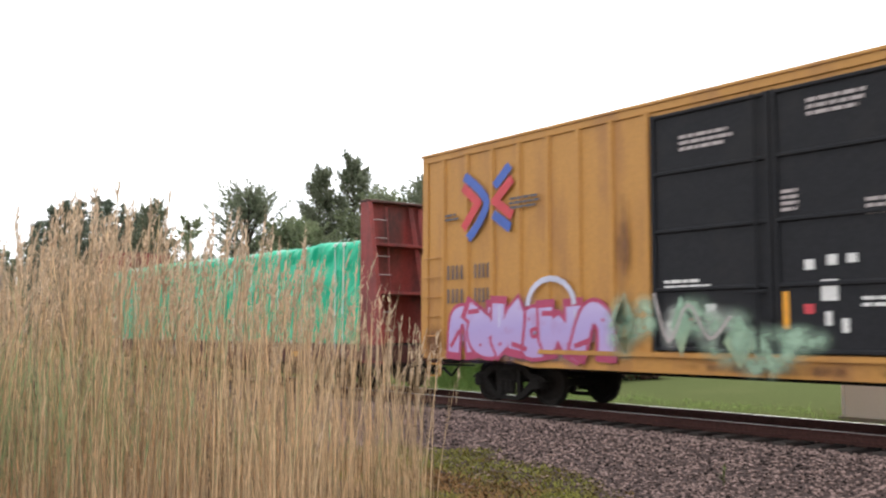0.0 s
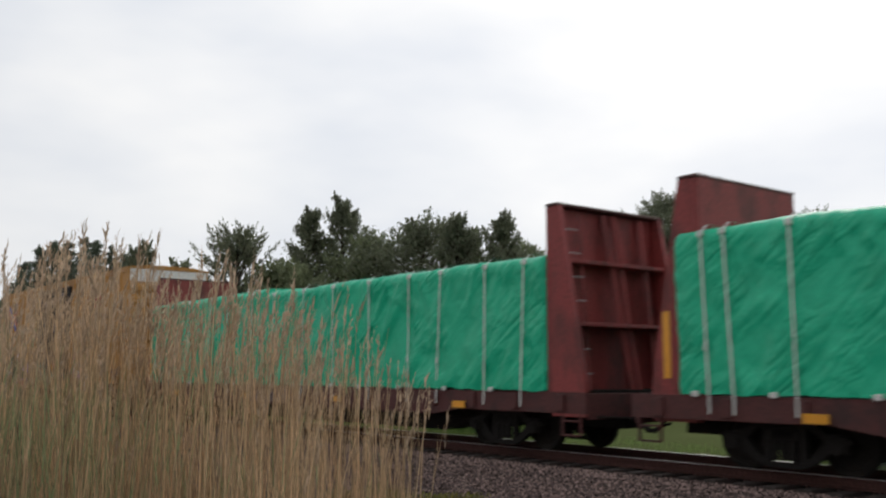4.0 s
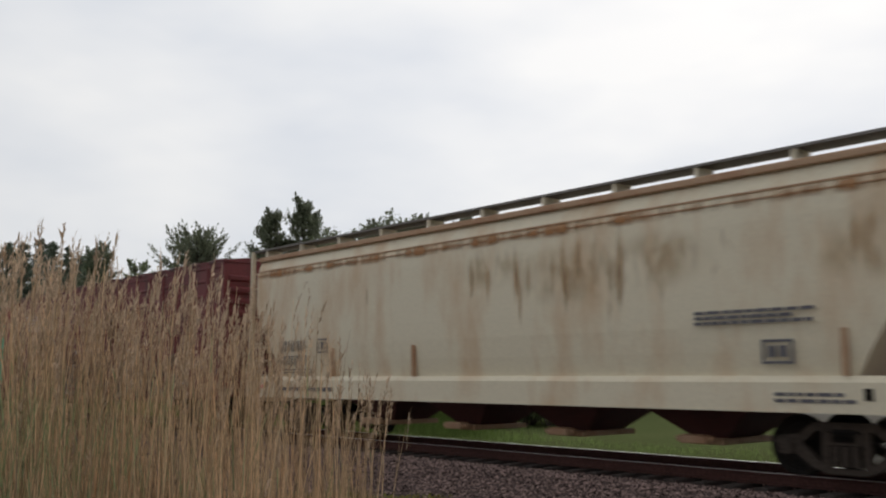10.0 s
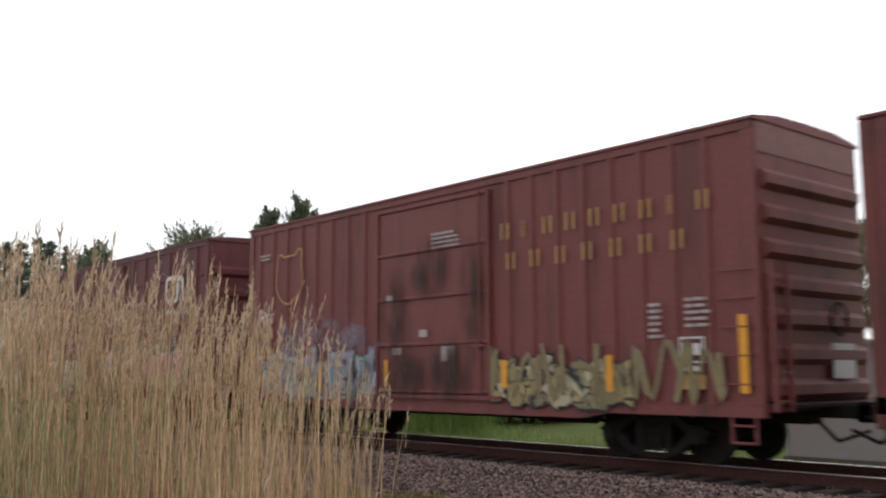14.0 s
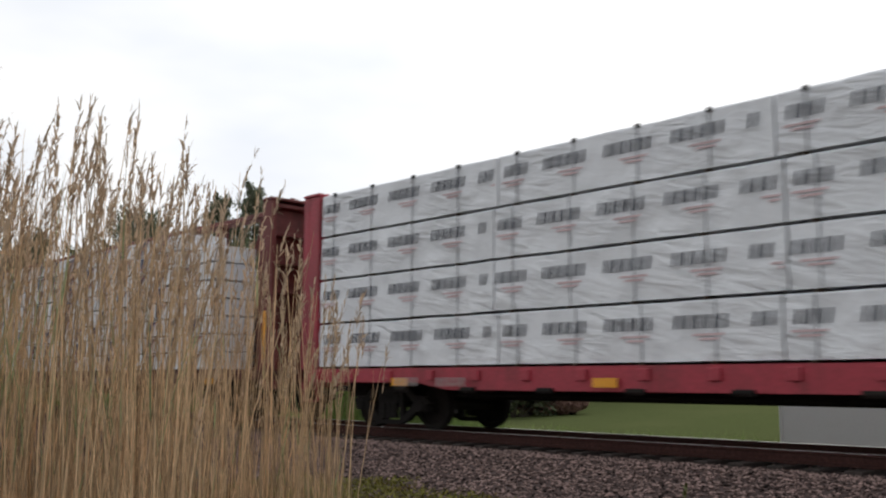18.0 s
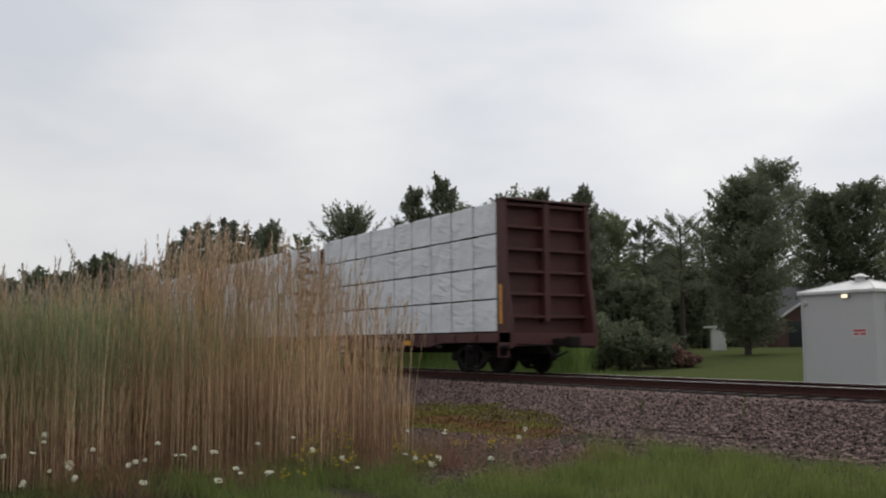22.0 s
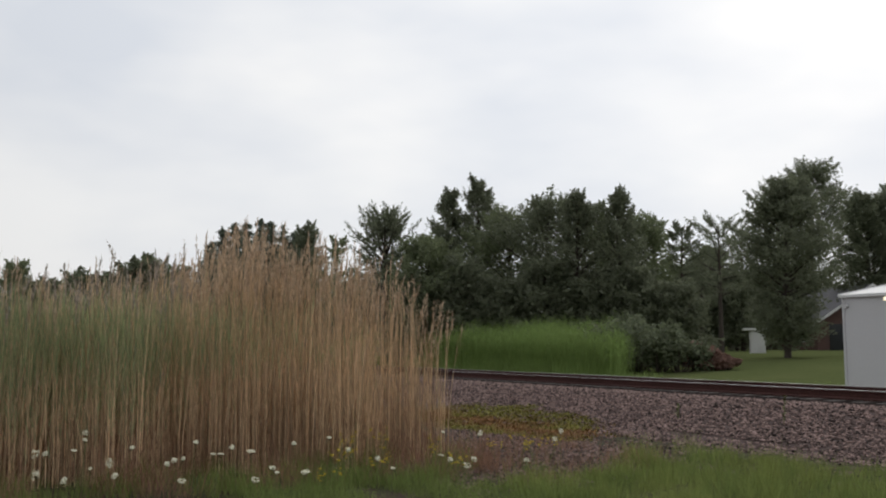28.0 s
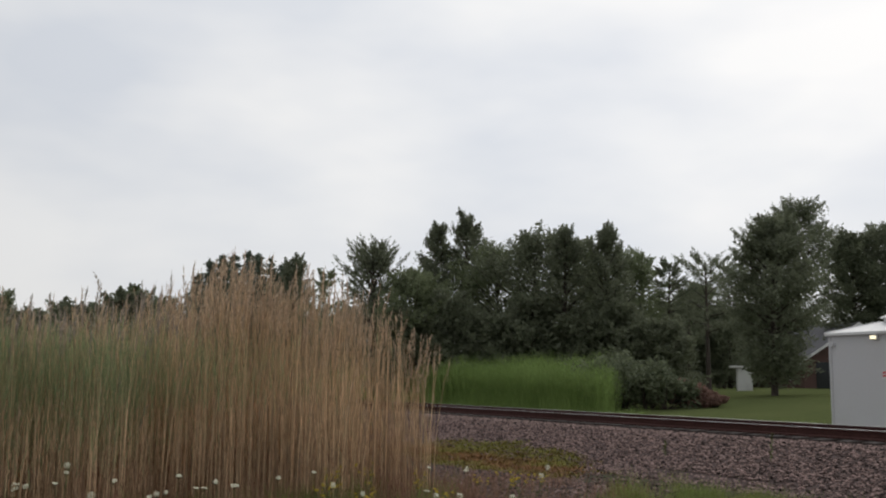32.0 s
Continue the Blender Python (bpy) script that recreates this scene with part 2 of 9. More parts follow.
M_RUSTMOSS = mat("rust_coloured_moss", (0.25, 0.135, 0.06), 0.95, vary=0.3, bump=0.8, stain=(0.085, 0.075, 0.024), stain_amount=0.8, stain_scale=1.1, island=0.25, spec=0.05)
M_MOSS = mat("rust_and_green_moss", (0.21, 0.20, 0.05), 0.95, vary=0.3, bump=0.8, stain=(0.13, 0.060, 0.026), stain_amount=0.95, stain_scale=1.3, spec=0.05)
M_REED = mat("dry_tan_reed", (0.63, 0.452, 0.28), 0.9, vary=0.2, scale=2, bump=0.0, island=0.52, stain=(0.36, 0.24, 0.14), stain_amount=0.6, stain_scale=1.0, spec=0.1)
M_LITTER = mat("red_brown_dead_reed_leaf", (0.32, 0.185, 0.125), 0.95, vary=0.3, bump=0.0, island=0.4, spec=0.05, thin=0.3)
M_PLUME = mat("fluffy_reed_plume", (0.56, 0.43, 0.31), 0.95, vary=0.2, bump=0.0, island=0.3, spec=0.05, thin=0.40)
M_GREYPLUME = mat("grey_brown_reed_plume", (0.40, 0.345, 0.29), 0.95, vary=0.2, bump=0.0, island=0.3, spec=0.05, thin=0.40)
M_REEDLEAF = mat("green_reed_leaf", (0.33, 0.385, 0.205), 0.9, vary=0.25, bump=0.0, island=0.3, spec=0.1, thin=0.40)
M_GRASS = mat("fresh_grass_blade", (0.19, 0.245, 0.075), 0.95, vary=0.2, bump=0.0, island=0.35, spec=0.08, thin=0.40)
M_TUFT = mat("yellow_green_tuft_blade", (0.24, 0.28, 0.085), 0.95, vary=0.2, bump=0.0, island=0.35, spec=0.08, thin=0.40)
M_MARSH = mat("tall_marsh_grass", (0.225, 0.31, 0.10), 0.95, vary=0.2, bump=0.0, island=0.35, spec=0.05, thin=0.40)
M_BUSH = mat("dull_green_shrub_leaf", (0.155, 0.178, 0.105), 0.6, vary=0.2, bump=0.0, island=0.3, spec=0.28, thin=0.35)
M_REDBUSH = mat("reddish_shrub_leaf", (0.25, 0.155, 0.125), 0.95, vary=0.2, bump=0.0, island=0.3, spec=0.08, thin=0.35)
M_LEAF = mat("dark_green_leaf", (0.185, 0.205, 0.133), 0.6, vary=0.2, bump=0.0, island=0.2, spec=0.35, thin=0.55)
M_LEAF_B = mat("mid_green_leaf", (0.20, 0.232, 0.128), 0.6, vary=0.2, bump=0.0, island=0.2, spec=0.35, thin=0.55)
M_NEEDLE = mat("conifer_needles", (0.15, 0.18, 0.13), 0.6, vary=0.2, bump=0.0, island=0.3, spec=0.28, thin=0.30)
M_BARK = mat("grey_brown_bark", (0.065, 0.050, 0.040), 0.9, vary=0.35, scale=3)
M_PETAL = mat("white_umbel_flower", (0.62, 0.60, 0.44), 0.7, vary=0.15, bump=0.0)
M_YPETAL = mat("yellow_weed_flower", (0.55, 0.40, 0.03), 0.7, vary=0.15, bump=0.0)
M_STEM = mat("weed_stem", (0.13, 0.14, 0.05), 0.75, vary=0.2, bump=0.0)
M_SHED = mat("pale_grey_painted_steel", (0.51, 0.51, 0.515), 0.5, vary=0.03, stain=(0.48, 0.48, 0.47), stain_amount=0.4, bump=0.03)
M_SHEDROOF = mat("white_painted_roof_steel", (0.66, 0.66, 0.65), 0.45, vary=0.05)
M_CONCRETE = mat("weathered_concrete", (0.20, 0.19, 0.175), 0.9, vary=0.25, spec=0.2)
M_SHINGLE = mat("grey_roof_shingles", (0.10, 0.098, 0.105), 0.85, vary=0.3, scale=5)
M_BRICK = mat("red_brick_wall", (0.085, 0.045, 0.036), 0.85, vary=0.25, scale=5)
M_TRIMW = mat("white_painted_trim", (0.60, 0.60, 0.58), 0.55, vary=0.05)
M_GLASS_SHADE = mat("dark_window_glass", (0.02, 0.022, 0.025), 0.1, vary=0.05, bump=0.0)
M_SIGNRED = mat("red_sign_print", (0.50, 0.05, 0.06), 0.5, vary=0.05)
LAMP = bpy.data.materials.new("warm_lamp_glass")
LAMP.use_nodes = True
LAMP.node_tree.nodes["Principled BSDF"].inputs["Base Color"].default_value = (0.9, 0.85, 0.7, 1)
LAMP.node_tree.nodes["Principled BSDF"].inputs["Emission Color"].default_value = (1.0, 0.85, 0.55, 1)
LAMP.node_tree.nodes["Principled BSDF"].inputs["Emission Strength"].default_value = 1.2


# ---- mesh tools ----
class Geo:
    def __init__(self):
        self.v, self.f = [], []

    def add(self, verts, faces):
        k = len(self.v)
        self.v.extend(verts)
        self.f.extend(tuple(i + k for i in f) for f in faces)
        return self

    def box(self, x0, x1, y0, y1, z0, z1, c=0.0):
        """A box, its upright and lying edges cut by c."""
        if c <= 0:
            vs = [(x, y, z) for z in (z0, z1) for y in (y0, y1) for x in (x0, x1)]
            return self.add(vs, [(0, 2, 3, 1), (4, 5, 7, 6), (0, 1, 5, 4), (2, 6, 7, 3), (0, 4, 6, 2), (1, 3, 7, 5)])
        b = bmesh.new()
        bmesh.ops.create_cube(b, size=1.0)
        for v in b.verts:
            v.co = Vector((x0 + (v.co.x + 0.5) * (x1 - x0), y0 + (v.co.y + 0.5) * (y1 - y0), z0 + (v.co.z + 0.5) * (z1 - z0)))
        bmesh.ops.bevel(b, geom=b.edges[:], offset=c, segments=1, affect="EDGES")
        b.verts.index_update()
        self.add([tuple(v.co) for v in b.verts], [tuple(v.index for v in f.verts) for f in b.faces])
        b.free()
        return self

    def prism(self, outline, axis, a0, a1):
        """Extrudes a closed outline of 2D points along an axis (x, y or z)."""
        n = len(outline)
        def at(p, a):
            return (a, p[0], p[1]) if axis == "x" else (p[0], a, p[1]) if axis == "y" else (p[0], p[1], a)
        vs = [at(p, a0) for p in outline] + [at(p, a1) for p in outline]
        fs = [tuple(range(n))[::-1], tuple(range(n, 2 * n))] + [(i, (i + 1) % n, n + (i + 1) % n, n + i) for i in range(n)]
        return self.add(vs, fs)

    def tube(self, p, q, r, r2=None, n=6, caps=True):
        p, q = Vector(p), Vector(q)
        d = (q - p).normalized()
        u = d.cross(Vector((0, 0, 1)) if abs(d.z) < 0.9 else Vector((1, 0, 0))).normalized()
        w = d.cross(u)
        r2 = r if r2 is None else r2
        ring = [(math.cos(2 * math.pi * i / n), math.sin(2 * math.pi * i / n)) for i in range(n)]
        vs = [tuple(p + r * (a * u + b * w)) for a, b in ring] + [tuple(q + r2 * (a * u + b * w)) for a, b in ring]
        fs = [(i, (i + 1) % n, n + (i + 1) % n, n + i) for i in range(n)]
        if caps:
            fs += [tuple(range(n))[::-1], tuple(range(n, 2 * n))]
        return self.add(vs, fs)

    def lathe(self, pts, axis_y0, n=16):
        """Turns (radius, y) points round the y axis."""
        k = len(pts)
        vs = [(r * math.cos(2 * math.pi * i / n), y + axis_y0, r * math.sin(2 * math.pi * i / n)) for i in range(n) for r, y in pts]
        fs = [(i * k + j, i * k + j + 1, ((i + 1) % n) * k + j + 1, ((i + 1) % n) * k + j) for i in range(n) for j in range(k - 1)]
        return self.add(vs, fs)

    def mesh(self, name, material, smooth=False):
        me = bpy.data.meshes.new(name)
        me.from_pydata(self.v, [], self.f)
        me.materials.append(material)
        if smooth:
            me.polygons.foreach_set("use_smooth", [True] * len(me.polygons))
        me.update()
        return me


def part(name, geo, material, parent, label="", smooth=False):
    """Links a mesh as one object under a thing or part."""
    me = geo if isinstance(geo, bpy.types.Mesh) else geo.mesh(name, material, smooth)
    ob = new(name, me)
    ob.parent = parent
    if label:
        tagged(ob, label)
    return ob


def at(ob, x, y, z, rz=0.0, rx=0.0, ry=0.0):
    ob.matrix_basis = pose(x, y, z, rx, ry, rz)
    return ob


def thing(name, label, category, group="", kind=""):
    return tagged(new(name), label, category, group, kind)


def solid(name, geo, material, label, category="", group="", kind="", smooth=False):
    return tagged(new(name, geo.mesh(name, material, smooth)), label, category, group, kind)


MOVERS = []      # things that ride on the train: object, place along the train
AXLES = []       # wheelsets: object, car's place along the train, x, z


# ---- ground, track ----
def ground_z(x, y):
    """Height of the land over the rail tops' level."""
    if y < 0:
        pts = [(-400, -1.0), (-30, -0.95), (-16, -0.90), (-9, -0.85), (-6.2, -0.80), (-4.6, -0.74), (-3.9, -0.62), (-2.0, -0.24), (0, -0.24)]
    else:
        pts = [(0, -0.24), (2.0, -0.24), (3.6, -0.45), (6, -0.36), (9, -0.2), (12, 0.0), (18, 0.27), (27, 0.42), (90, 0.6), (400, 1.2)]
    for (a, za), (b, zb) in zip(pts, pts[1:]):
        if a <= y <= b:
            z = za + (zb - za) * (y - a) / (b - a)
            break
    else:
        z = pts[0][1] if y < pts[0][0] else pts[-1][1]
    if y < -4.2 or y > 4:
        z += 0.05 * noise.noise((x * 0.35, y * 0.35, 0.0))
    return z


def build_ground():
    xs = [-1500, -700, -350, -200] + [-140 + 4 * i for i in range(18)] + [-66 + 1.5 * i for i in range(34)] + [-14 + 0.6 * i for i in range(50)] + [20, 30, 50, 80, 140, 300, 700, 1500]
    ys = [-1500, -600, -250, -100, -50, -30, -22] + [-19 + 0.6 * i for i in range(24)] + [-4.6, -3.9, -3.0, -2.0, 0, 2.0, 2.8, 3.6, 4.5, 6, 8, 10, 12, 15, 19, 24, 30, 38, 48, 60, 75, 95, 130, 200, 400, 800, 1500]
    xs, ys = sorted(set(xs)), sorted(set(ys))
    g = Geo()
    for y in ys:
        for x in xs:
            g.v.append((x, y, ground_z(x, y)))
    n = len(xs)
    me_faces, kinds = [], []
    for j in range(len(ys) - 1):
        yc = (ys[j] + ys[j + 1]) / 2
        for i in range(n - 1):
            me_faces.append((j * n + i, j * n + i + 1, (j + 1) * n + i + 1, (j + 1) * n + i))
            kinds.append(1 if -4.6 < yc < 4.0 else 0 if yc < -4.6 else 2)
    g.f = me_faces
    me = g.mesh("ground", M_DIRT, True)
    me.materials.append(M_BALLAST)
    me.materials.append(M_LAWN)
    me.polygons.foreach_set("material_index", kinds)
    return tagged(new("ground", me), "earth, gravel ballast and mown lawn beside a railway", "ground", kind="structure")


build_ground()


def build_track():
    track = thing("railway_track", "single railway track, rusty rails on dark timber ties", "railway track", kind="structure")
    rail_outline = [(-0.07, -0.17), (0.07, -0.17), (0.07, -0.155), (0.012, -0.13), (0.012, -0.045), (0.036, -0.035), (0.036, -0.003), (-0.036, -0.003), (-0.036, -0.035), (-0.012, -0.045), (-0.012, -0.13), (-0.07, -0.155)]
    for y in (-0.755, 0.755):
        rail = part("rail", Geo().prism([(y + a, b) for a, b in rail_outline], "x", -420, 160), M_RAIL, track)
        part("rail_head", Geo().box(-420, 160, y - 0.030, y + 0.030, -0.0035, 0.0, 0.0), M_RAILTOP, rail, "worn bright rail head")
    tie = Geo().box(-0.115, 0.115, -1.3, 1.3, -0.36, -0.172, 0.012).mesh("tie", M_TIE)
    far = Geo()
    for i in range(720):
        x = -380 + 0.53 * i
        if -66 < x < 12:
            at(part("tie", tie, M_TIE, track), x, random.uniform(-0.03, 0.03), random.uniform(-0.012, 0.0), random.uniform(-1.0, 1.0))
        else:
            far.box(x - 0.115, x + 0.115, -1.3, 1.3, -0.36, -0.172)
    tagged(part("tie_row", far, M_TIE, track), "far ties of the track", kind="stuff")
    plate = Geo().box(-0.09, 0.09, -0.17, 0.17, -0.172, -0.160).mesh("tie_plate", M_RAIL)
    for i in range(0, 110):
        at(part("tie_plate", plate, M_RAIL, track), -380 + 0.53 * (610 + i), -0.755, -0.003)
    return track


build_track()


def mossy(x, y, slack=0.0):
    """Whether a spot lies in the moss on the toe of the ballast."""
    q = ((x + 11.6) / 3.9) ** 2 + ((y + 5.1 + 0.10 * (x + 11.6)) / 1.35) ** 2
    return q + 0.5 * noise.noise((x * 0.9, y * 1.6, 7.0)) + slack < 1.0


def build_stones():
    """Crushed stone on the ballast shoulders, dense along the stretch that the camera sees."""
    g = Geo()
    rng = random.Random(4)
    ico = [(0, 0, 1), (0.9, 0, 0.3), (0.2, 0.9, 0.2), (-0.8, 0.5, 0.3), (-0.7, -0.6, 0.2), (0.3, -0.9, 0.3), (0, 0, -0.6)]
    fac = [(0, 1, 2), (0, 2, 3), (0, 3, 4), (0, 4, 5), (0, 5, 1), (6, 2, 1), (6, 3, 2), (6, 4, 3), (6, 5, 4), (6, 1, 5)]
    def scatter(n, x0, x1, y0, y1, s0, s1):
        for _ in range(n):
            x, y = rng.uniform(x0, x1), rng.uniform(y0, y1)
            s = rng.uniform(s0, s1)
            if -17 < x < -6 and y < -3 and rng.random() < 0.9 and mossy(x, y):
                continue
            a = rng.uniform(0, 6.28)
            ca, sa = math.cos(a), math.sin(a)
            z = ground_z(x, y) + s * 0.25
            sx, sy, sz = s * rng.uniform(0.8, 1.4), s * rng.uniform(0.6, 1.1), s * rng.uniform(0.5, 0.9)
            vs = []
            for p in ico:
                px, py, pz = p[0] * sx * rng.uniform(0.8, 1.2), p[1] * sy * rng.uniform(0.8, 1.2), p[2] * sz
                vs.append((x + px * ca - py * sa, y + px * sa + py * ca, z + pz))
            g.add(vs, fac)
    scatter(36000, -22, 0, -4.9, -1.2, 0.016, 0.038)
    scatter(7000, -45, -22, -4.9, -1.2, 0.03, 0.055)
    scatter(3000, -22, 0, -6.6, -4.7, 0.016, 0.04)
    scatter(8000, -10.5, -3.8, -10.2, -6.2, 0.012, 0.03)
    scatter(5000, -30, 0, -0.6, 0.6, 0.025, 0.04)
    scatter(6000, -30, 0, 0.9, 3.4, 0.025, 0.05)
    solid("ballast_stones", g, M_STONE, "loose grey purple crushed stone ballast along the track", "ballast", kind="stuff")


build_stones()

# ---- rolling stock: shared parts ----
WHEEL_R = 0.44
M_TRUCK = mat("dusty_brown_cast_steel", (0.06, 0.048, 0.04), 0.9, stain=(0.14, 0.10, 0.07), stain_amount=0.6, vary=0.3, spec=0.15)


def wheelset_mesh():
    g = Geo()
    for y in (-0.755, 0.755):
        s = 1 if y > 0 else -1
        g.lathe([(0.0, -0.07 * s), (0.13, -0.07 * s), (0.15, -0.03 * s), (0.33, -0.02 * s), (0.36, -0.065 * s), (0.455, -0.07 * s), (0.46, -0.045 * s), (WHEEL_R, -0.03 * s), (WHEEL_R - 0.005, 0.065 * s), (0.36, 0.065 * s), (0.33, 0.02 * s), (0.15, 0.04 * s), (0.12, 0.07 * s), (0.0, 0.07 * s)], y, 20)
        for i in range(4):
            a = math.pi / 2 * i + 0.4
            g.box(math.cos(a) * 0.25 - 0.02, math.cos(a) * 0.25 + 0.02, y + 0.03 * s - 0.012, y + 0.03 * s + 0.012, math.sin(a) * 0.25 - 0.02, math.sin(a) * 0.25 + 0.02)
    g.tube((0, -1.02, 0), (0, 1.02, 0), 0.08, n=10)
    return g.mesh("wheelset", M_GRIME, False)


WHEELSET = wheelset_mesh()


def side_frame_mesh(material):
    """A cast truck side frame with a window on each side of the bolster."""
    g = Geo()
    g.prism([(-1.12, 0.50), (-0.98, 0.60), (-0.7, 0.62), (-0.45, 0.80), (0.45, 0.80), (0.7, 0.62), (0.98, 0.60), (1.12, 0.50), (0.98, 0.48), (0.66, 0.50), (0.42, 0.68), (-0.42, 0.68), (-0.66, 0.50), (-0.98, 0.48)], "y", -0.07, 0.07)
    g.prism([(-0.95, 0.50), (-0.66, 0.50), (-0.42, 0.27), (-0.25, 0.17), (0.25, 0.17), (0.42, 0.27), (0.66, 0.50), (0.95, 0.50), (0.76, 0.36), (0.5, 0.17), (0.28, 0.09), (-0.28, 0.09), (-0.5, 0.17), (-0.76, 0.36)], "y", -0.06, 0.06)
    for s in (-1, 1):
        g.box(s * 0.30 - 0.05, s * 0.30 + 0.05, -0.055, 0.055, 0.14, 0.70)
        g.box(s * 0.87 - 0.14, s * 0.87 + 0.14, -0.09, 0.09, 0.34, 0.60, 0.02)
        g.tube((s * 0.87, -0.13, 0.44), (s * 0.87, 0.05, 0.44), 0.11, n=10)
    for x in (-0.15, 0.0, 0.15):
        g.tube((x, -0.06, 0.20), (x, -0.06, 0.48), 0.06, n=8)
    g.box(-0.25, 0.25, -0.09, 0.09, 0.48, 0.66, 0.02)
    return g.mesh("side_frame", material)


def truck(car, x, xi, material=None):
    """A two-axle truck under a car."""
    material = material or M_GRIME
    t = part("truck", Geo().box(-0.2, 0.2, -1.15, 1.15, 0.50, 0.72, 0.03), M_GRIME, car, "grimy cast steel truck")
    at(t, x, 0, 0)
    key = "side_frame_" + material.name
    me = bpy.data.meshes.get(key)
    if me is None:
        me = side_frame_mesh(material)
        me.name = key
    at(part("side_frame", me, material, t), 0, -1.06, 0)
    at(part("side_frame", me, material, t), 0, 1.06, 0, 180)
    for dx in (-0.87, 0.87):
        w = part("wheelset", WHEELSET, M_GRIME, t, "black steel wheels on an axle")
        at(w, dx, 0, WHEEL_R)
        AXLES.append((w, xi + x + dx, dx))
    return t


def coupler(car, x, s, z=0.86):
    g = Geo()
    g.box(min(x, x + s * 0.75), max(x, x + s * 0.75), -0.09, 0.09, z - 0.1, z + 0.1, 0.02)
    g.box(min(x + s * 0.62, x + s * 0.9), max(x + s * 0.62, x + s * 0.9), -0.17, 0.17, z - 0.15, z + 0.15, 0.04)
    g.tube((x + s * 0.1, -0.35, z - 0.1), (x + s * 0.45, -0.38, z - 0.42), 0.03)
    g.tube((x + s * 0.45, -0.38, z - 0.42), (x + s * 0.9, -0.3, z - 0.25), 0.03)
    return part("coupler", g, M_GRIME, car, "black steel coupler with an air hose")


def ladder(car, x0, x1, y, z0, z1, material, step=0.42, side=True):
    """A ladder on a side (in x) or an end (in y)."""
    g = Geo()
    for x in (x0, x1):
        g.box(x - 0.025, x + 0.025, y - 0.03, y + 0.03, z0, z1)
    z = z0 + 0.12
    while z < z1:
        g.tube((x0, y - 0.01, z), (x1, y - 0.01, z), 0.016, n=6)
        z += step
    return part("ladder", g, material, car)


def grabs(car, x0, x1, y, zs, material):
    for z in zs:
        g = Geo()
        g.tube((x0, y - 0.06, z), (x1, y - 0.06, z), 0.014, n=6)
        for x in (x0, x1):
            g.tube((x, y, z), (x, y - 0.06, z), 0.014, n=6)
        part("grab_iron", g, material, car)


def end_ladder(car, x, y0, y1, z0, z1, material, step=0.42):
    g = Geo()
    for y in (y0, y1):
        g.box(x - 0.03, x + 0.03, y - 0.025, y + 0.025, z0, z1)
    z = z0 + 0.15
    while z < z1:
        g.tube((x + 0.01, y0, z), (x + 0.01, y1, z), 0.016, n=6)
        z += step
    return part("ladder", g, material, car)


def step_iron(car, x0, x1, y, z0, z1, material):
    g = Geo()
    for x in (x0, x1):
        g.box(x - 0.02, x + 0.02, y - 0.02, y + 0.02, z0, z1)
    for z in (z0, z0 + 0.25):
        g.box(x0, x1, y - 0.05, y + 0.02, z - 0.015, z + 0.015)
    return part("step", g, material, car)


def decal(parent, name, material, rects, y, label="", depth=0.006):
    """Painted bars on a side: (x0, x1, z0, z1, slant); large ones are parts of their own, fine print is one."""
    single = name in ("reflector", "car_mark", "lettering_block", "emblem_bar", "door_placard", "emblem") or len(rects) < 3
    geos = []
    for x0, x1, z0, z1, *s in rects:
        k = s[0] if s else 0.0
        if single or not geos:
            geos.append(Geo())
        bars = [(x0, x1, z0, z1)]
        if name in ("car_mark", "lettering_block", "printed_word") and x1 - x0 < 0.9 * (z1 - z0):
            # two thin bars for each block
            t = 0.24 * (x1 - x0)
            bars = [(x0, x0 + t, z0, z1), (x1 - t, x1, z0, z1)]
        for a, b, c, d in bars:
            ka, kb = k * (c - z0) / (z1 - z0), k * (d - z0) / (z1 - z0)
            geos[-1].prism([(a + ka, c), (b + ka, c), (b + kb, d), (a + kb, d)], "y", y - depth, y + 0.004)
    obs = [part(name, g, material, parent, label) for g in geos]
    if not single:
        tagged(obs[0], kind="stuff")
    return obs[0]


def word(x0, x1, z0, z1, n, gap=0.3, slant=0.0):
    w = (x1 - x0) / (n - gap)
    return [(x0 + i * w, x0 + i * w + w * (1 - gap), z0, z1, slant) for i in range(n)]


def lines(x0, x1, z_top, n, h=0.05, pitch=0.09, ragged=0.25, seed=1):
    rng = random.Random(seed)
    out = []
    for i in range(n):
        x, end = x0, x1 - rng.random() * ragged * (x1 - x0)
        while x < end:
            w = rng.uniform(0.08, 0.25)
            out.append((x, min(x + w, end), z_top - i * pitch - h, z_top - i * pitch))
            x += w + 0.035
    return out


def stroke(points, w):
    """Outlines of thick strokes along a path, one four-sided piece a leg."""
    out = []
    for (ax, az), (bx, bz) in zip(points, points[1:]):
        d = Vector((bx - ax, bz - az))
        if d.length < 1e-6:
            continue
        d.normalize()
        nx, nz = -d.y * w / 2, d.x * w / 2
        ex, ez = d.x * w * 0.35, d.y * w * 0.35
        out.append([(ax - ex + nx, az - ez + nz), (ax - ex - nx, az - ez - nz), (bx + ex - nx, bz + ez - nz), (bx + ex + nx, bz + ez + nz)])
    return out


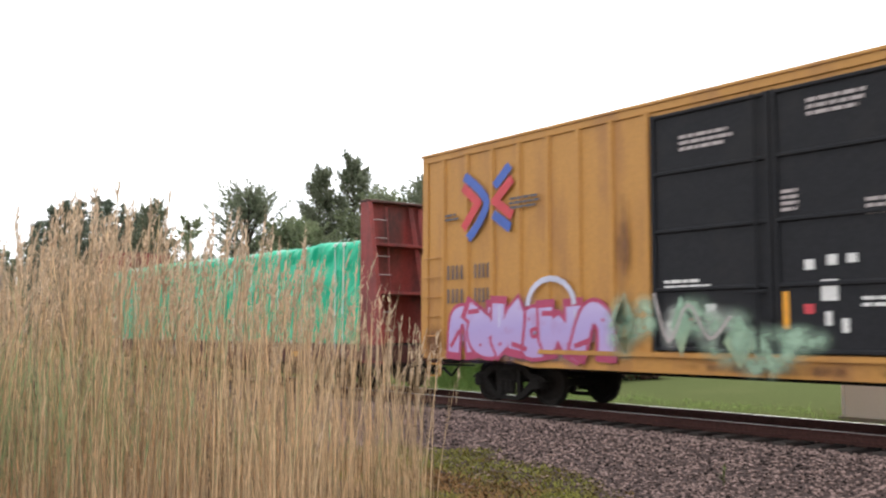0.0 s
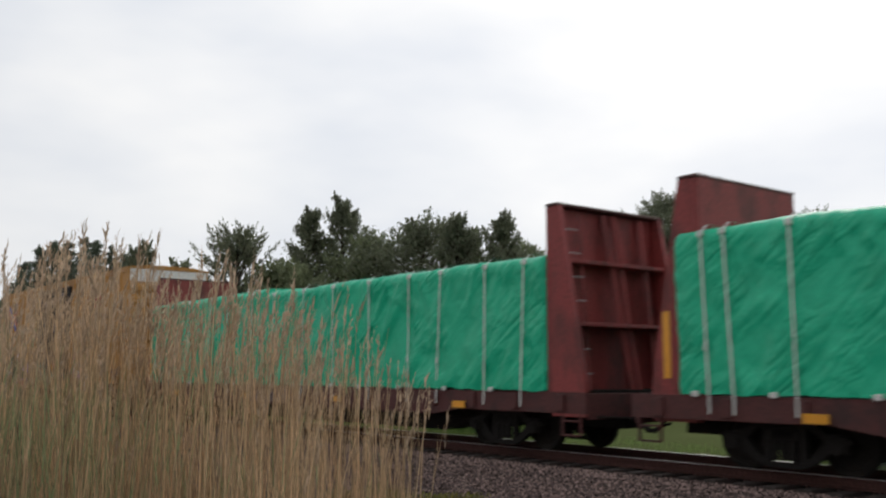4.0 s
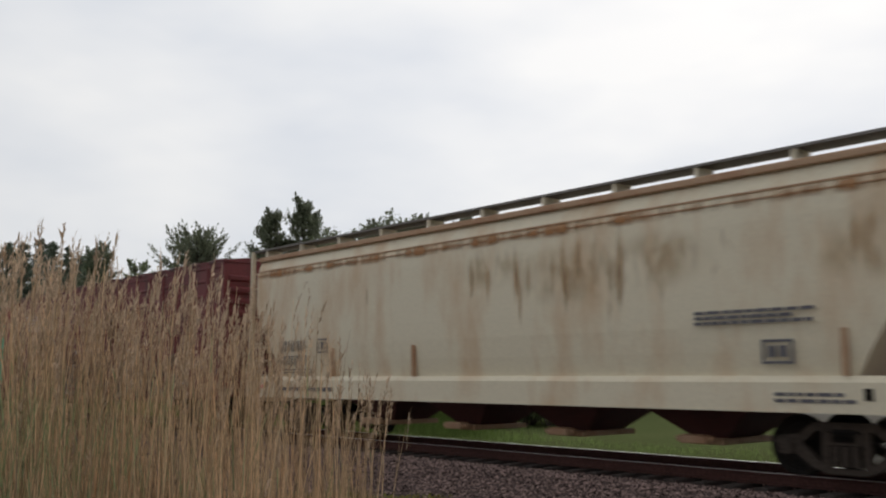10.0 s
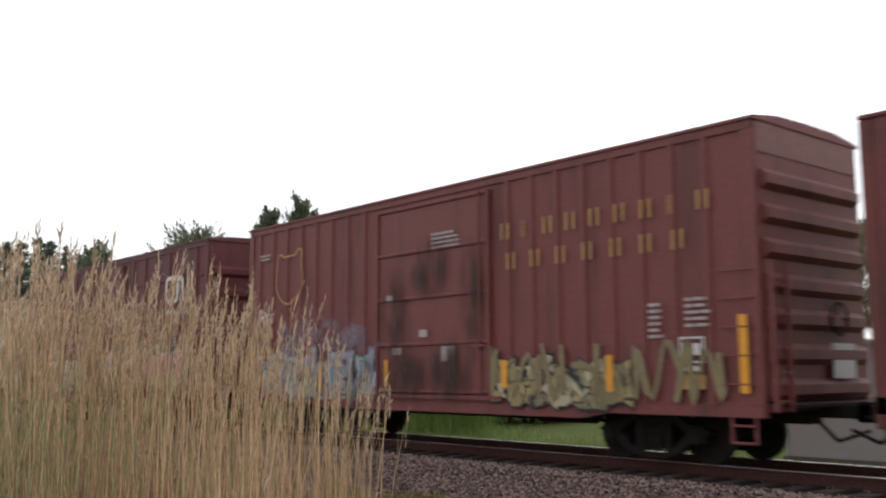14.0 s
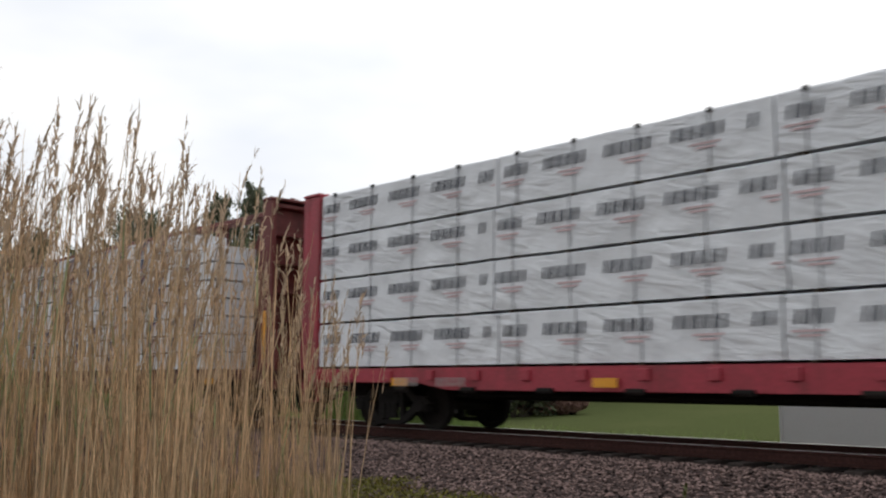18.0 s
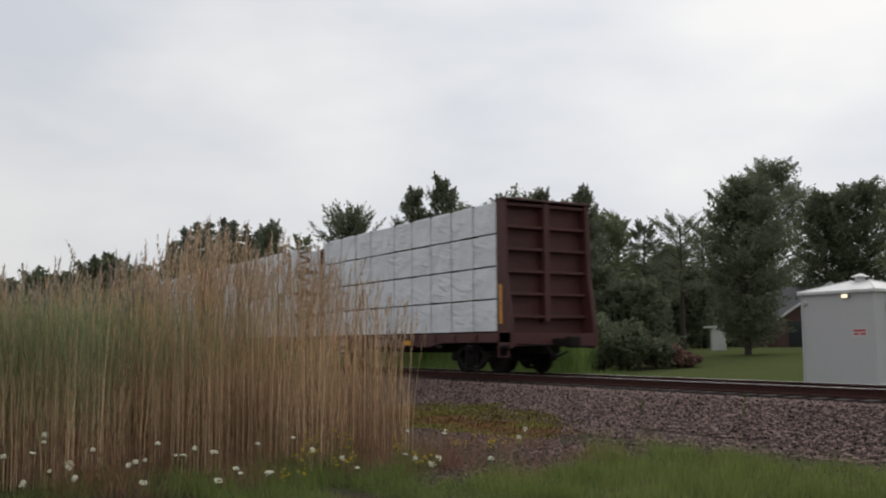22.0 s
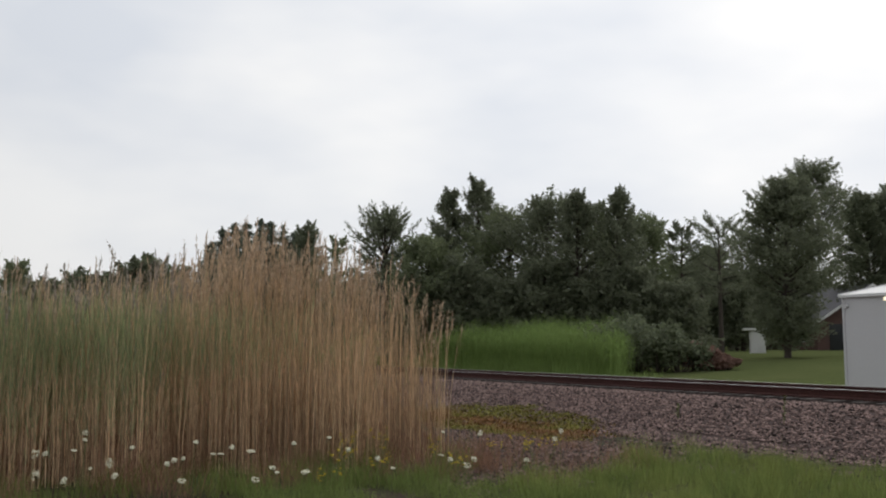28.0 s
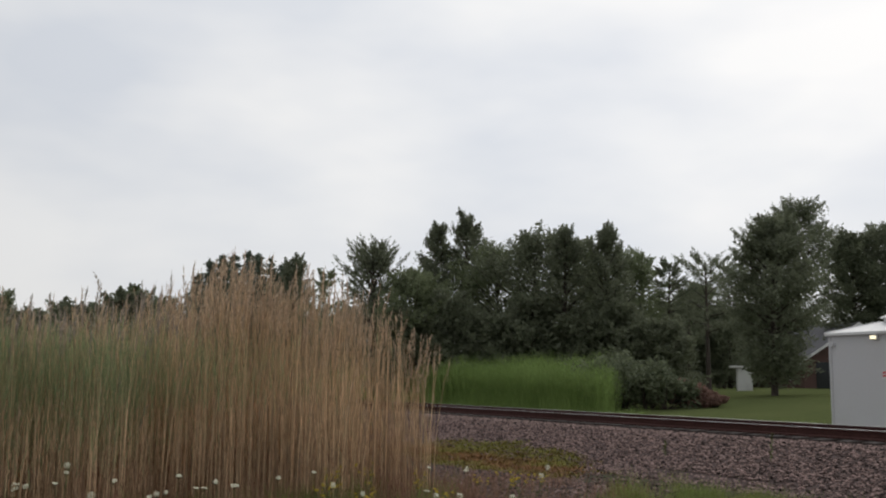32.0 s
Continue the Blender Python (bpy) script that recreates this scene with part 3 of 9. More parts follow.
def painted(parent, name, material, polys, y, label="", lift=0.006):
    """Flat painted shapes on a side, lifted off it; clouds are single parts."""
    if name == "spray_cloud" and len(polys) > 1:
        return [painted(parent, name, material, [p], y, label, lift + 0.0005 * i) for i, p in enumerate(polys)]
    g = Geo()
    for i, p in enumerate(polys):
        area = sum(p[k][0] * p[(k + 1) % len(p)][1] - p[(k + 1) % len(p)][0] * p[k][1] for k in range(len(p)))
        if area < 0:
            p = p[::-1]
        g.add([(a, y - lift - 0.0003 * i, b) for a, b in p], [tuple(range(len(p)))])
    ob = part(name, g, material, parent, label)
    return tagged(ob, kind="stuff") if name in ("spray_line", "spray_tint", "spray_halo", "spray_edge", "emblem_band", "spray_column") else ob


def rounded(cx, cz, rx, rz, rng, n=14, rough=0.18, power=3.0):
    """A blocky, uneven blob outline."""
    out = []
    for i in range(n):
        a = 2 * math.pi * i / n
        c, s = math.cos(a), math.sin(a)
        k = (abs(c) ** power + abs(s) ** power) ** (-1 / power) * rng.uniform(1 - rough, 1 + rough * 0.4)
        out.append((cx + rx * c * k, cz + rz * s * k))
    return out


def grow(poly, d):
    cx, cz = sum(p[0] for p in poly) / len(poly), sum(p[1] for p in poly) / len(poly)
    out = []
    for x, z in poly:
        v = Vector((x - cx, z - cz))
        v = v * (1 + d / max(v.length, 0.05))
        out.append((cx + v.x, cz + v.y))
    return out


def spray_mat(name, palette, scale=2.2, fade=None):
    """Sprayed colour fields with dark outlines, all in the paint."""
    m = mat(name, palette[0], 0.6, vary=0.1, bump=0.04)
    n, l = m.node_tree.nodes, m.node_tree.links
    tc, mp, ns, vm = n.new("ShaderNodeTexCoord"), n.new("ShaderNodeMapping"), n.new("ShaderNodeTexNoise"), n.new("ShaderNodeVectorMath")
    mp.inputs["Scale"].default_value = (1.25, 0.0, 0.8)
    ns.inputs["Scale"].default_value, ns.inputs["Detail"].default_value = 2.5, 2.0
    vm.operation = "MULTIPLY_ADD"
    vm.inputs[1].default_value = (0.55, 0.0, 0.55)
    l.new(tc.outputs["Object"], mp.inputs["Vector"])
    l.new(tc.outputs["Object"], ns.inputs["Vector"])
    l.new(ns.outputs["Color"], vm.inputs[0])
    l.new(mp.outputs["Vector"], vm.inputs[2])
    cell, edge = n.new("ShaderNodeTexVoronoi"), n.new("ShaderNodeTexVoronoi")
    edge.feature = "DISTANCE_TO_EDGE"
    for v in (cell, edge):
        v.inputs["Scale"].default_value = scale
        l.new(vm.outputs["Vector"], v.inputs["Vector"])
    ramp = n.new("ShaderNodeValToRGB")
    ramp.color_ramp.interpolation = "CONSTANT"
    for i, c in enumerate(palette):
        e = ramp.color_ramp.elements[0] if i == 0 else ramp.color_ramp.elements.new(i / len(palette))
        e.color = (*c, 1)
    ramp.color_ramp.elements.remove(ramp.color_ramp.elements[-1])
    sep = n.new("ShaderNodeSeparateColor")
    l.new(cell.outputs["Color"], sep.inputs["Color"])
    l.new(sep.outputs["Red"], ramp.inputs["Fac"])
    lim = n.new("ShaderNodeMapRange")
    lim.inputs[1].default_value, lim.inputs[2].default_value = 0.02, 0.055
    l.new(edge.outputs["Distance"], lim.inputs[0])
    mix = n.new("ShaderNodeMix")
    mix.data_type = "RGBA"
    mix.inputs[6].default_value = (0.025, 0.022, 0.025, 1)
    l.new(lim.outputs[0], mix.inputs[0])
    l.new(ramp.outputs["Color"], mix.inputs[7])
    if fade:
        # the can's colours blend into one another from the bottom to the top
        xyz, add, span, tone = n.new("ShaderNodeSeparateXYZ"), n.new("ShaderNodeMath"), n.new("ShaderNodeMapRange"), n.new("ShaderNodeValToRGB")
        add.operation = "MULTIPLY_ADD"
        add.inputs[1].default_value = 0.5
        l.new(tc.outputs["Object"], xyz.inputs[0])
        l.new(ns.outputs["Fac"], add.inputs[0])
        l.new(xyz.outputs["Z"], add.inputs[2])
        span.inputs[1].default_value, span.inputs[2].default_value = fade[0] + 0.25, fade[1] + 0.25
        l.new(add.outputs[0], span.inputs[0])
        l.new(span.outputs[0], tone.inputs["Fac"])
        for i, (u, c) in enumerate(fade[2]):
            e = tone.color_ramp.elements[0] if i == 0 else tone.color_ramp.elements.new(u)
            e.position, e.color = u, (*c, 1)
        tone.color_ramp.elements.remove(tone.color_ramp.elements[-1])
        blend = n.new("ShaderNodeMix")
        blend.data_type = "RGBA"
        blend.inputs[0].default_value = 0.8
        l.new(ramp.outputs["Color"], blend.inputs[6])
        l.new(tone.outputs["Color"], blend.inputs[7])
        l.new(blend.outputs[2], mix.inputs[7])
    l.new(mix.outputs[2], n["Principled BSDF"].inputs["Base Color"])
    return m


def puff_mat(name, base, dense=1.0, streak=1.0):
    """Thin overspray or grime that fades out towards its rim."""
    m = mat(name, base, 0.7, vary=0.2, bump=0.0)
    n, l = m.node_tree.nodes, m.node_tree.links
    tc, sub, ln, rim, ns, mp, mul = (n.new(k) for k in ("ShaderNodeTexCoord", "ShaderNodeVectorMath", "ShaderNodeVectorMath", "ShaderNodeMapRange", "ShaderNodeTexNoise", "ShaderNodeMapping", "ShaderNodeMath"))
    sub.operation, sub.inputs[1].default_value, sub.inputs[2].default_value = "MULTIPLY_ADD", (2, 0, 2), (-1, 0, -1)
    ln.operation = "LENGTH"
    l.new(tc.outputs["Generated"], sub.inputs[0])
    l.new(sub.outputs["Vector"], ln.inputs[0])
    rim.interpolation_type = "SMOOTHSTEP"
    rim.inputs[1].default_value, rim.inputs[2].default_value, rim.inputs[3].default_value, rim.inputs[4].default_value = 0.25, 0.95, dense, 0.0
    l.new(ln.outputs["Value"], rim.inputs[0])
    mp.inputs["Scale"].default_value = (1.0, 1.0, streak)
    ns.inputs["Scale"].default_value, ns.inputs["Detail"].default_value = 3.5, 5.0
    l.new(tc.outputs["Object"], mp.inputs["Vector"])
    l.new(mp.outputs["Vector"], ns.inputs["Vector"])
    soft = n.new("ShaderNodeMapRange")
    soft.inputs[1].default_value, soft.inputs[2].default_value = 0.35, 0.6
    l.new(ns.outputs["Fac"], soft.inputs[0])
    mul.operation = "MULTIPLY"
    l.new(rim.outputs[0], mul.inputs[0])
    l.new(soft.outputs[0], mul.inputs[1])
    l.new(mul.outputs[0], n["Principled BSDF"].inputs["Alpha"])
    return m


def puffs(car, name, material, spots, y, label, lift=0.004):
    for i, (x, z, rx, rz) in enumerate(spots):
        g = Geo()
        g.add([(x - rx, y - lift - 0.0004 * i, z - rz), (x + rx, y - lift - 0.0004 * i, z - rz), (x + rx, y - lift - 0.0004 * i, z + rz), (x - rx, y - lift - 0.0004 * i, z + rz)], [(0, 1, 2, 3)])
        part(name, g, material, car, label)


def tag_paint(car, x0, x1, z0, z1, y, fill, trim, halo, n, seed, second=None, edge=0.04, label="sprayed angular paint marks"):
    """Sprayed shapes along a car's side: a soft halo, dark edges, and angular fills that overlap."""
    rng = random.Random(seed)
    w = (x1 - x0) / n
    h = z1 - z0
    blobs = []
    for i in range(n):
        a, b = x0 + w * i - 0.05 * w, x0 + w * (i + 1) + 0.05 * w
        k = rng.uniform(-0.18, 0.18) * w
        t, u = z1 - rng.uniform(0, 0.22) * h, z0 + rng.uniform(0, 0.10) * h
        m = (a + b) / 2
        blobs.append([(a, u), (m - 0.12 * w, u + rng.uniform(-0.02, 0.1) * h), (m + 0.1 * w, u + rng.uniform(0, 0.2) * h), (b, u - rng.uniform(0, 0.06) * h), (b + k + 0.05 * w, u + 0.35 * h), (b + k - 0.06 * w, u + 0.6 * h), (b + k, t), (m + k + 0.08 * w, t + rng.uniform(-0.2, 0.05) * h), (m + k - 0.1 * w, t - rng.uniform(0, 0.12) * h), (a + k, t + rng.uniform(-0.05, 0.05) * h), (a + k * 0.5 - 0.05 * w, u + 0.5 * h)])
    sp = painted(car, "spray_paint", fill, blobs[:1], y, label, 0.012)
    for i, b in enumerate(blobs[1:]):
        painted(car, "spray_paint", fill, [b], y, label, 0.0125 + 0.0003 * i)
    if halo:
        painted(sp, "spray_halo", halo, [grow(b, 0.12) for b in blobs], y, "", 0.004)
    painted(sp, "spray_edge", trim, [grow(b, edge) for b in blobs], y, "", 0.008)
    marks, tints = [], []
    for b in blobs:
        cx, cz = sum(p[0] for p in b) / len(b), sum(p[1] for p in b) / len(b)
        for k in range(2):
            px, pz = cx + rng.uniform(-0.3, 0.3) * w, cz + rng.uniform(-0.3, 0.3) * h
            q = (px + rng.uniform(-0.25, 0.25) * w, pz + rng.uniform(-0.3, 0.3) * h)
            marks += stroke([(px, pz), q], edge)
        tints.append([(cx - 0.3 * w, cz - 0.42 * h), (cx + 0.35 * w, cz - 0.40 * h), (cx + 0.3 * w, cz - 0.14 * h), (cx - 0.2 * w, cz - 0.2 * h)])
    if second:
        painted(sp, "spray_tint", second, tints, y, "", 0.015)
    painted(sp, "spray_line", trim, marks, y, "", 0.019)
    return sp


def smooth(points, n=4):
    """A curve through the points."""
    out = []
    for i in range(len(points) - 1):
        p0, p1, p2, p3 = points[max(i - 1, 0)], points[i], points[i + 1], points[min(i + 2, len(points) - 1)]
        for k in range(n):
            t = k / n
            out.append(tuple(0.5 * (2 * p1[j] + (p2[j] - p0[j]) * t + (2 * p0[j] - 5 * p1[j] + 4 * p2[j] - p3[j]) * t * t + (3 * p1[j] - p0[j] - 3 * p2[j] + p3[j]) * t ** 3) for j in (0, 1)))
    return out + [points[-1]]


def ribbon(points, w, y, swell=0.0):
    """A flat painted band along a curve on a near side."""
    g = Geo()
    n = len(points)
    for i, (x, z) in enumerate(points):
        ax, az = points[max(i - 1, 0)]
        bx, bz = points[min(i + 1, n - 1)]
        d = Vector((bx - ax, bz - az)).normalized()
        k = w / 2 * (1 + swell * math.sin(3.1 * i / n * math.pi))
        g.v += [(x - d.y * k, y - 0.0002 * i, z + d.x * k), (x + d.y * k, y - 0.0002 * i, z - d.x * k)]
    g.f = [(2 * i, 2 * i + 1, 2 * i + 3, 2 * i + 2) for i in range(n - 1)]
    return g


def curl_paint(car, x0, x1, z0, z1, y, fill, edge, halo, n, seed, w, label, shine=None):
    """A tangle of thick sprayed zigzag bands with a darker edge, each a part of its own."""
    rng = random.Random(seed)
    pitch = (x1 - x0) / n
    for i in range(n):
        x, up, raw = x0 + pitch * (i - 0.15), rng.random() < 0.5, []
        for k in range(rng.randint(4, 6)):
            u = rng.uniform(0.72, 1.0) if up else rng.uniform(0.0, 0.25)
            if rng.random() < 0.3:
                u = rng.uniform(0.3, 0.65)
            raw.append((min(max(x, x0), x1), z0 + u * (z1 - z0)))
            x += pitch * rng.uniform(-0.12, 0.55)
            up = not up
        pts = smooth(raw, 4)
        yy = y - 0.012 - 0.0022 * (i % 4)
        sp = part("spray_shape", ribbon(pts, w * rng.uniform(0.8, 1.25), yy, 0.35), fill, car, label)
        part("spray_edge", ribbon(pts, w * 1.4, yy + 0.006, 0.3), edge, sp)
        if halo:
            part("spray_halo", ribbon(pts, w + 0.28, yy + 0.0105, 0.5), halo, sp)
        if shine:
            part("spray_shine", ribbon([(a + 0.22 * w, b + 0.25 * w) for a, b in pts[: len(pts) * 2 // 3]], 0.03, yy - 0.006), shine, sp)


def band(points, w, y, lift=0.0):
    """A flat painted band with sharp bends along a path on a near side."""
    g = Geo()
    n = len(points)
    for i, (x, z) in enumerate(points):
        a, b = points[max(i - 1, 0)], points[min(i + 1, n - 1)]
        d1, d2 = Vector((x - a[0], z - a[1])), Vector((b[0] - x, b[1] - z))
        d1 = d1.normalized() if d1.length > 1e-6 else d2.normalized()
        d2 = d2.normalized() if d2.length > 1e-6 else d1
        n1, n2 = Vector((-d1.y, d1.x)), Vector((-d2.y, d2.x))
        m = n1 + n2
        m = m.normalized() if m.length > 0.2 else n1
        k = w / 2 / max(0.8, m.dot(n1))
        end = -w * lift if i == 0 else w * lift if i == n - 1 else 0.0
        t = d1 if i == n - 1 else d2
        g.v += [(x + t.x * end + m.x * k, y - 0.0002 * i, z + t.y * end + m.y * k), (x + t.x * end - m.x * k, y - 0.0002 * i, z + t.y * end - m.y * k)]
    g.f = [(2 * i, 2 * i + 1, 2 * i + 3, 2 * i + 2) for i in range(n - 1)]
    return g


# bent strokes that sprayed shapes are made of, in a unit box
BENDS = {
    "peak": [(0.0, 0.0), (0.06, 0.98), (0.5, 0.42), (0.9, 1.0), (0.96, 0.0)],
    "arch": [(0.0, 0.02), (0.05, 0.7), (0.36, 0.98), (0.72, 0.8), (0.86, 0.0)],
    "hook": [(0.92, 0.78), (0.4, 0.98), (0.03, 0.62), (0.2, 0.08), (0.92, 0.06)],
    "stair": [(0.0, 0.95), (0.85, 0.95), (0.25, 0.52), (0.85, 0.46), (0.1, 0.05), (0.95, 0.05)],
    "slant": [(0.02, 0.0), (0.06, 1.0), (0.84, 0.04), (0.9, 1.0)],
    "dip": [(0.0, 1.0), (0.16, 0.05), (0.5, 0.6), (0.8, 0.05), (1.0, 0.95)],
    "loop": [(0.08, 0.0), (0.1, 0.98), (0.82, 0.9), (0.78, 0.5), (0.2, 0.46), (0.95, 0.0)],
}


def bend_paint(car, shapes, x0, x1, z0, z1, y, fill, edge, w, rim, seed, label, soft=False, shine=None):
    """A row of thick bent sprayed strokes, each with a rim of another colour."""
    rng = random.Random(seed)
    pitch = (x1 - x0) / len(shapes)
    for i, k in enumerate(shapes):
        wide, h = pitch - w * 0.55, (z1 - z0 - w) * rng.uniform(0.86, 1.0)
        lean, base = rng.uniform(-0.12, 0.12), z0 + w / 2 + rng.uniform(0.0, 0.06)
        turn, tip = rng.random() < 0.5, rng.random() < 0.35
        path = [(1 - a if turn else a, 1 - b if tip else b) for a, b in BENDS[k]]
        path = [(a + rng.gauss(0, 0.07), min(1.05, max(-0.03, b + rng.gauss(0, 0.06)))) for a, b in path]
        pts = [(x0 + pitch * i + w * 0.3 + (a * 1.45 - 0.22) * wide + lean * b * h, base + b * h) for a, b in path]
        if soft:
            pts = smooth(pts, 4)
        yy = y - 0.010 - 0.004 * (i % 3)
        sp = part("spray_shape", band(pts, w, yy - 0.003, 0.3), fill, car, label)
        part("spray_edge", band(pts, w + 2 * rim, yy, 0.3 + rim / w), edge, sp)
        if w > 0.18:
            # a slit and a spur of the rim's colour across the stroke
            (ax, az), (bx, bz) = pts[len(pts) // 3], pts[len(pts) // 3 + 1]
            part("spray_slit", band([(ax, az), (ax * 0.45 + bx * 0.55, az * 0.45 + bz * 0.55)], rim * 0.8, yy - 0.007), edge, sp)
            ex, ez = pts[-1]
            part("spray_spur", band([(ex - 0.1, ez), (ex + pitch * rng.uniform(0.25, 0.5), ez + rng.uniform(-0.1, 0.35))], rim * 1.3, yy - 0.007), edge, sp)
        if shine:
            part("spray_shine", band([(a + 0.12 * w, b + 0.14 * w) for a, b in pts[:3]], 0.035, yy - 0.006), shine, sp)


def fade_mat(name, z0, z1, stops, wear=(0.12, 0.05, 0.05)):
    """Spray paint whose colours blend into one another from the bottom to the top, worn in places."""
    m = mat(name, stops[0][1], 0.7, vary=0.1, bump=0.04, spec=0.2)
    n, l = m.node_tree.nodes, m.node_tree.links
    tc, xyz, ns, add, span, tone, fine, lim, mix = (n.new(k) for k in ("ShaderNodeTexCoord", "ShaderNodeSeparateXYZ", "ShaderNodeTexNoise", "ShaderNodeMath", "ShaderNodeMapRange", "ShaderNodeValToRGB", "ShaderNodeTexNoise", "ShaderNodeMapRange", "ShaderNodeMix"))
    add.operation, add.inputs[1].default_value = "MULTIPLY_ADD", 0.3
    ns.inputs["Scale"].default_value = 2.0
    fine.inputs["Scale"].default_value, fine.inputs["Detail"].default_value = 4.0, 6.0
    l.new(tc.outputs["Object"], xyz.inputs[0])
    l.new(tc.outputs["Object"], ns.inputs["Vector"])
    l.new(tc.outputs["Object"], fine.inputs["Vector"])
    l.new(ns.outputs["Fac"], add.inputs[0])
    l.new(xyz.outputs["Z"], add.inputs[2])
    span.inputs[1].default_value, span.inputs[2].default_value = z0 + 0.15, z1 + 0.15
    l.new(add.outputs[0], span.inputs[0])
    l.new(span.outputs[0], tone.inputs["Fac"])
    ends = tone.color_ramp.elements
    ends[0].color, ends[1].color = (*stops[0][1], 1), (*stops[-1][1], 1)
    for u, c in stops[1:-1]:
        ends.new(u).color = (*c, 1)
    lim.inputs[1].default_value, lim.inputs[2].default_value, lim.inputs[4].default_value = 0.55, 0.75, 0.55
    l.new(fine.outputs["Fac"], lim.inputs[0])
    mix.data_type = "RGBA"
    mix.inputs[7].default_value = (*wear, 1)
    l.new(lim.outputs[0], mix.inputs[0])
    l.new(tone.outputs["Color"], mix.inputs[6])
    l.new(mix.outputs[2], n["Principled BSDF"].inputs["Base Color"])
    return m


M_SP_BEIGE = mat("worn_beige_spray_paint", (0.30, 0.26, 0.19), 0.65, vary=0.2, stain=(0.17, 0.09, 0.07), stain_amount=0.8, stain_scale=2.0)
M_SP_BROWN = mat("thin_brown_spray_paint", (0.20, 0.12, 0.10), 0.65, vary=0.2, stain=(0.12, 0.04, 0.04), stain_amount=0.8, stain_scale=2.0)
M_WALKWAY = mat("weathered_grey_walkway_steel", (0.17, 0.155, 0.14), 0.7, vary=0.25)
M_MINTPUFF = puff_mat("mint_overspray", (0.36, 0.52, 0.38), 0.85)
M_PALEPUFF = puff_mat("white_overspray", (0.62, 0.62, 0.58), 0.9)
M_BEIGEPUFF = puff_mat("worn_beige_overspray", (0.22, 0.185, 0.14), 0.7)
M_LILACPALE = puff_mat("pale_lavender_overspray", (0.42, 0.34, 0.38), 0.85)
M_SP_STEEL = mat("dark_green_spray_paint", (0.06, 0.09, 0.07), 0.6, vary=0.15)
M_SP_LILACDK = mat("violet_spray_paint", (0.20, 0.16, 0.26), 0.6, vary=0.15)
M_SP_DARKGREY = mat("dark_grey_spray_paint", (0.13, 0.115, 0.115), 0.6, vary=0.15)
M_SP_DULL = mat("dull_beige_spray_paint", (0.29, 0.25, 0.19), 0.7, vary=0.25, stain=(0.12, 0.06, 0.05), stain_amount=0.9, stain_scale=2.0)
M_RUSTBROWN = puff_mat("brown_rust_bleed", (0.19, 0.08, 0.035), 0.75, 0.35)
M_RUSTORANGE = puff_mat("orange_rust_streak", (0.40, 0.19, 0.07), 0.8, 0.2)
M_RUSTSTREAK = puff_mat("faint_rust_streak", (0.47, 0.26, 0.10), 0.45, 0.25)
M_RUSTVEIL = puff_mat("tan_rust_veil", (0.50, 0.36, 0.20), 0.4, 0.5)
M_LILACHAZE = puff_mat("lilac_overspray", (0.48, 0.36, 0.60), 0.8)
M_LILACPUFF = puff_mat("lavender_overspray", (0.30, 0.24, 0.30), 0.75)
M_RUSTPUFF = puff_mat("dark_rust_streaks", (0.045, 0.02, 0.014), 0.85, 0.25)
G_BLUE = spray_mat("pale_blue_lilac_cream_spray", [(0.30, 0.40, 0.46), (0.36, 0.32, 0.46), (0.46, 0.40, 0.30), (0.42, 0.45, 0.44), (0.20, 0.22, 0.28), (0.28, 0.40, 0.38), (0.16, 0.10, 0.10)], 2.6)
G_OLIVE = spray_mat("olive_gold_spray", [(0.28, 0.22, 0.09), (0.36, 0.29, 0.13), (0.20, 0.16, 0.08), (0.42, 0.37, 0.24), (0.25, 0.21, 0.11)], 3.4)
M_SP_CRIMSON = mat("crimson_spray_paint", (0.40, 0.05, 0.12), 0.6, vary=0.1)
M_SP_BLACK = mat("black_spray_paint", (0.02, 0.02, 0.025), 0.6, vary=0.1)
M_SP_PINK = mat("pink_spray_paint", (0.55, 0.32, 0.36), 0.6, vary=0.15)
M_SP_DARKPINK = mat("dark_pink_spray_paint", (0.42, 0.12, 0.15), 0.6, vary=0.15)
M_SP_TAN = mat("tan_spray_paint", (0.46, 0.32, 0.18), 0.6, vary=0.15)
M_SP_OLIVE = mat("olive_gold_spray_paint", (0.23, 0.185, 0.09), 0.6, vary=0.2)
M_SP_PALE = mat("pale_lavender_spray_paint", (0.55, 0.55, 0.68), 0.6, vary=0.12)


F_LILAC = fade_mat("lilac_fade_spray", 0.9, 2.1, [(0.0, (0.44, 0.30, 0.53)), (0.5, (0.40, 0.32, 0.58)), (1.0, (0.50, 0.42, 0.64))], (0.40, 0.22, 0.40))
F_CREAM = fade_mat("cream_fade_spray", 0.9, 2.1, [(0.0, (0.50, 0.44, 0.32)), (0.6, (0.55, 0.50, 0.38)), (1.0, (0.60, 0.58, 0.50))], (0.30, 0.24, 0.18))
F_PINK = fade_mat("rose_and_tan_fade_spray", 0.95, 2.35, [(0.0, (0.44, 0.32, 0.18)), (0.32, (0.46, 0.30, 0.19)), (0.45, (0.44, 0.19, 0.22)), (0.68, (0.50, 0.26, 0.29)), (0.84, (0.62, 0.50, 0.50)), (1.0, (0.68, 0.62, 0.61))], (0.34, 0.19, 0.17))
F_MINT = fade_mat("mint_fade_spray", 0.9, 2.3, [(0.0, (0.36, 0.34, 0.20)), (0.4, (0.26, 0.38, 0.27)), (1.0, (0.34, 0.50, 0.40))], (0.14, 0.12, 0.10))
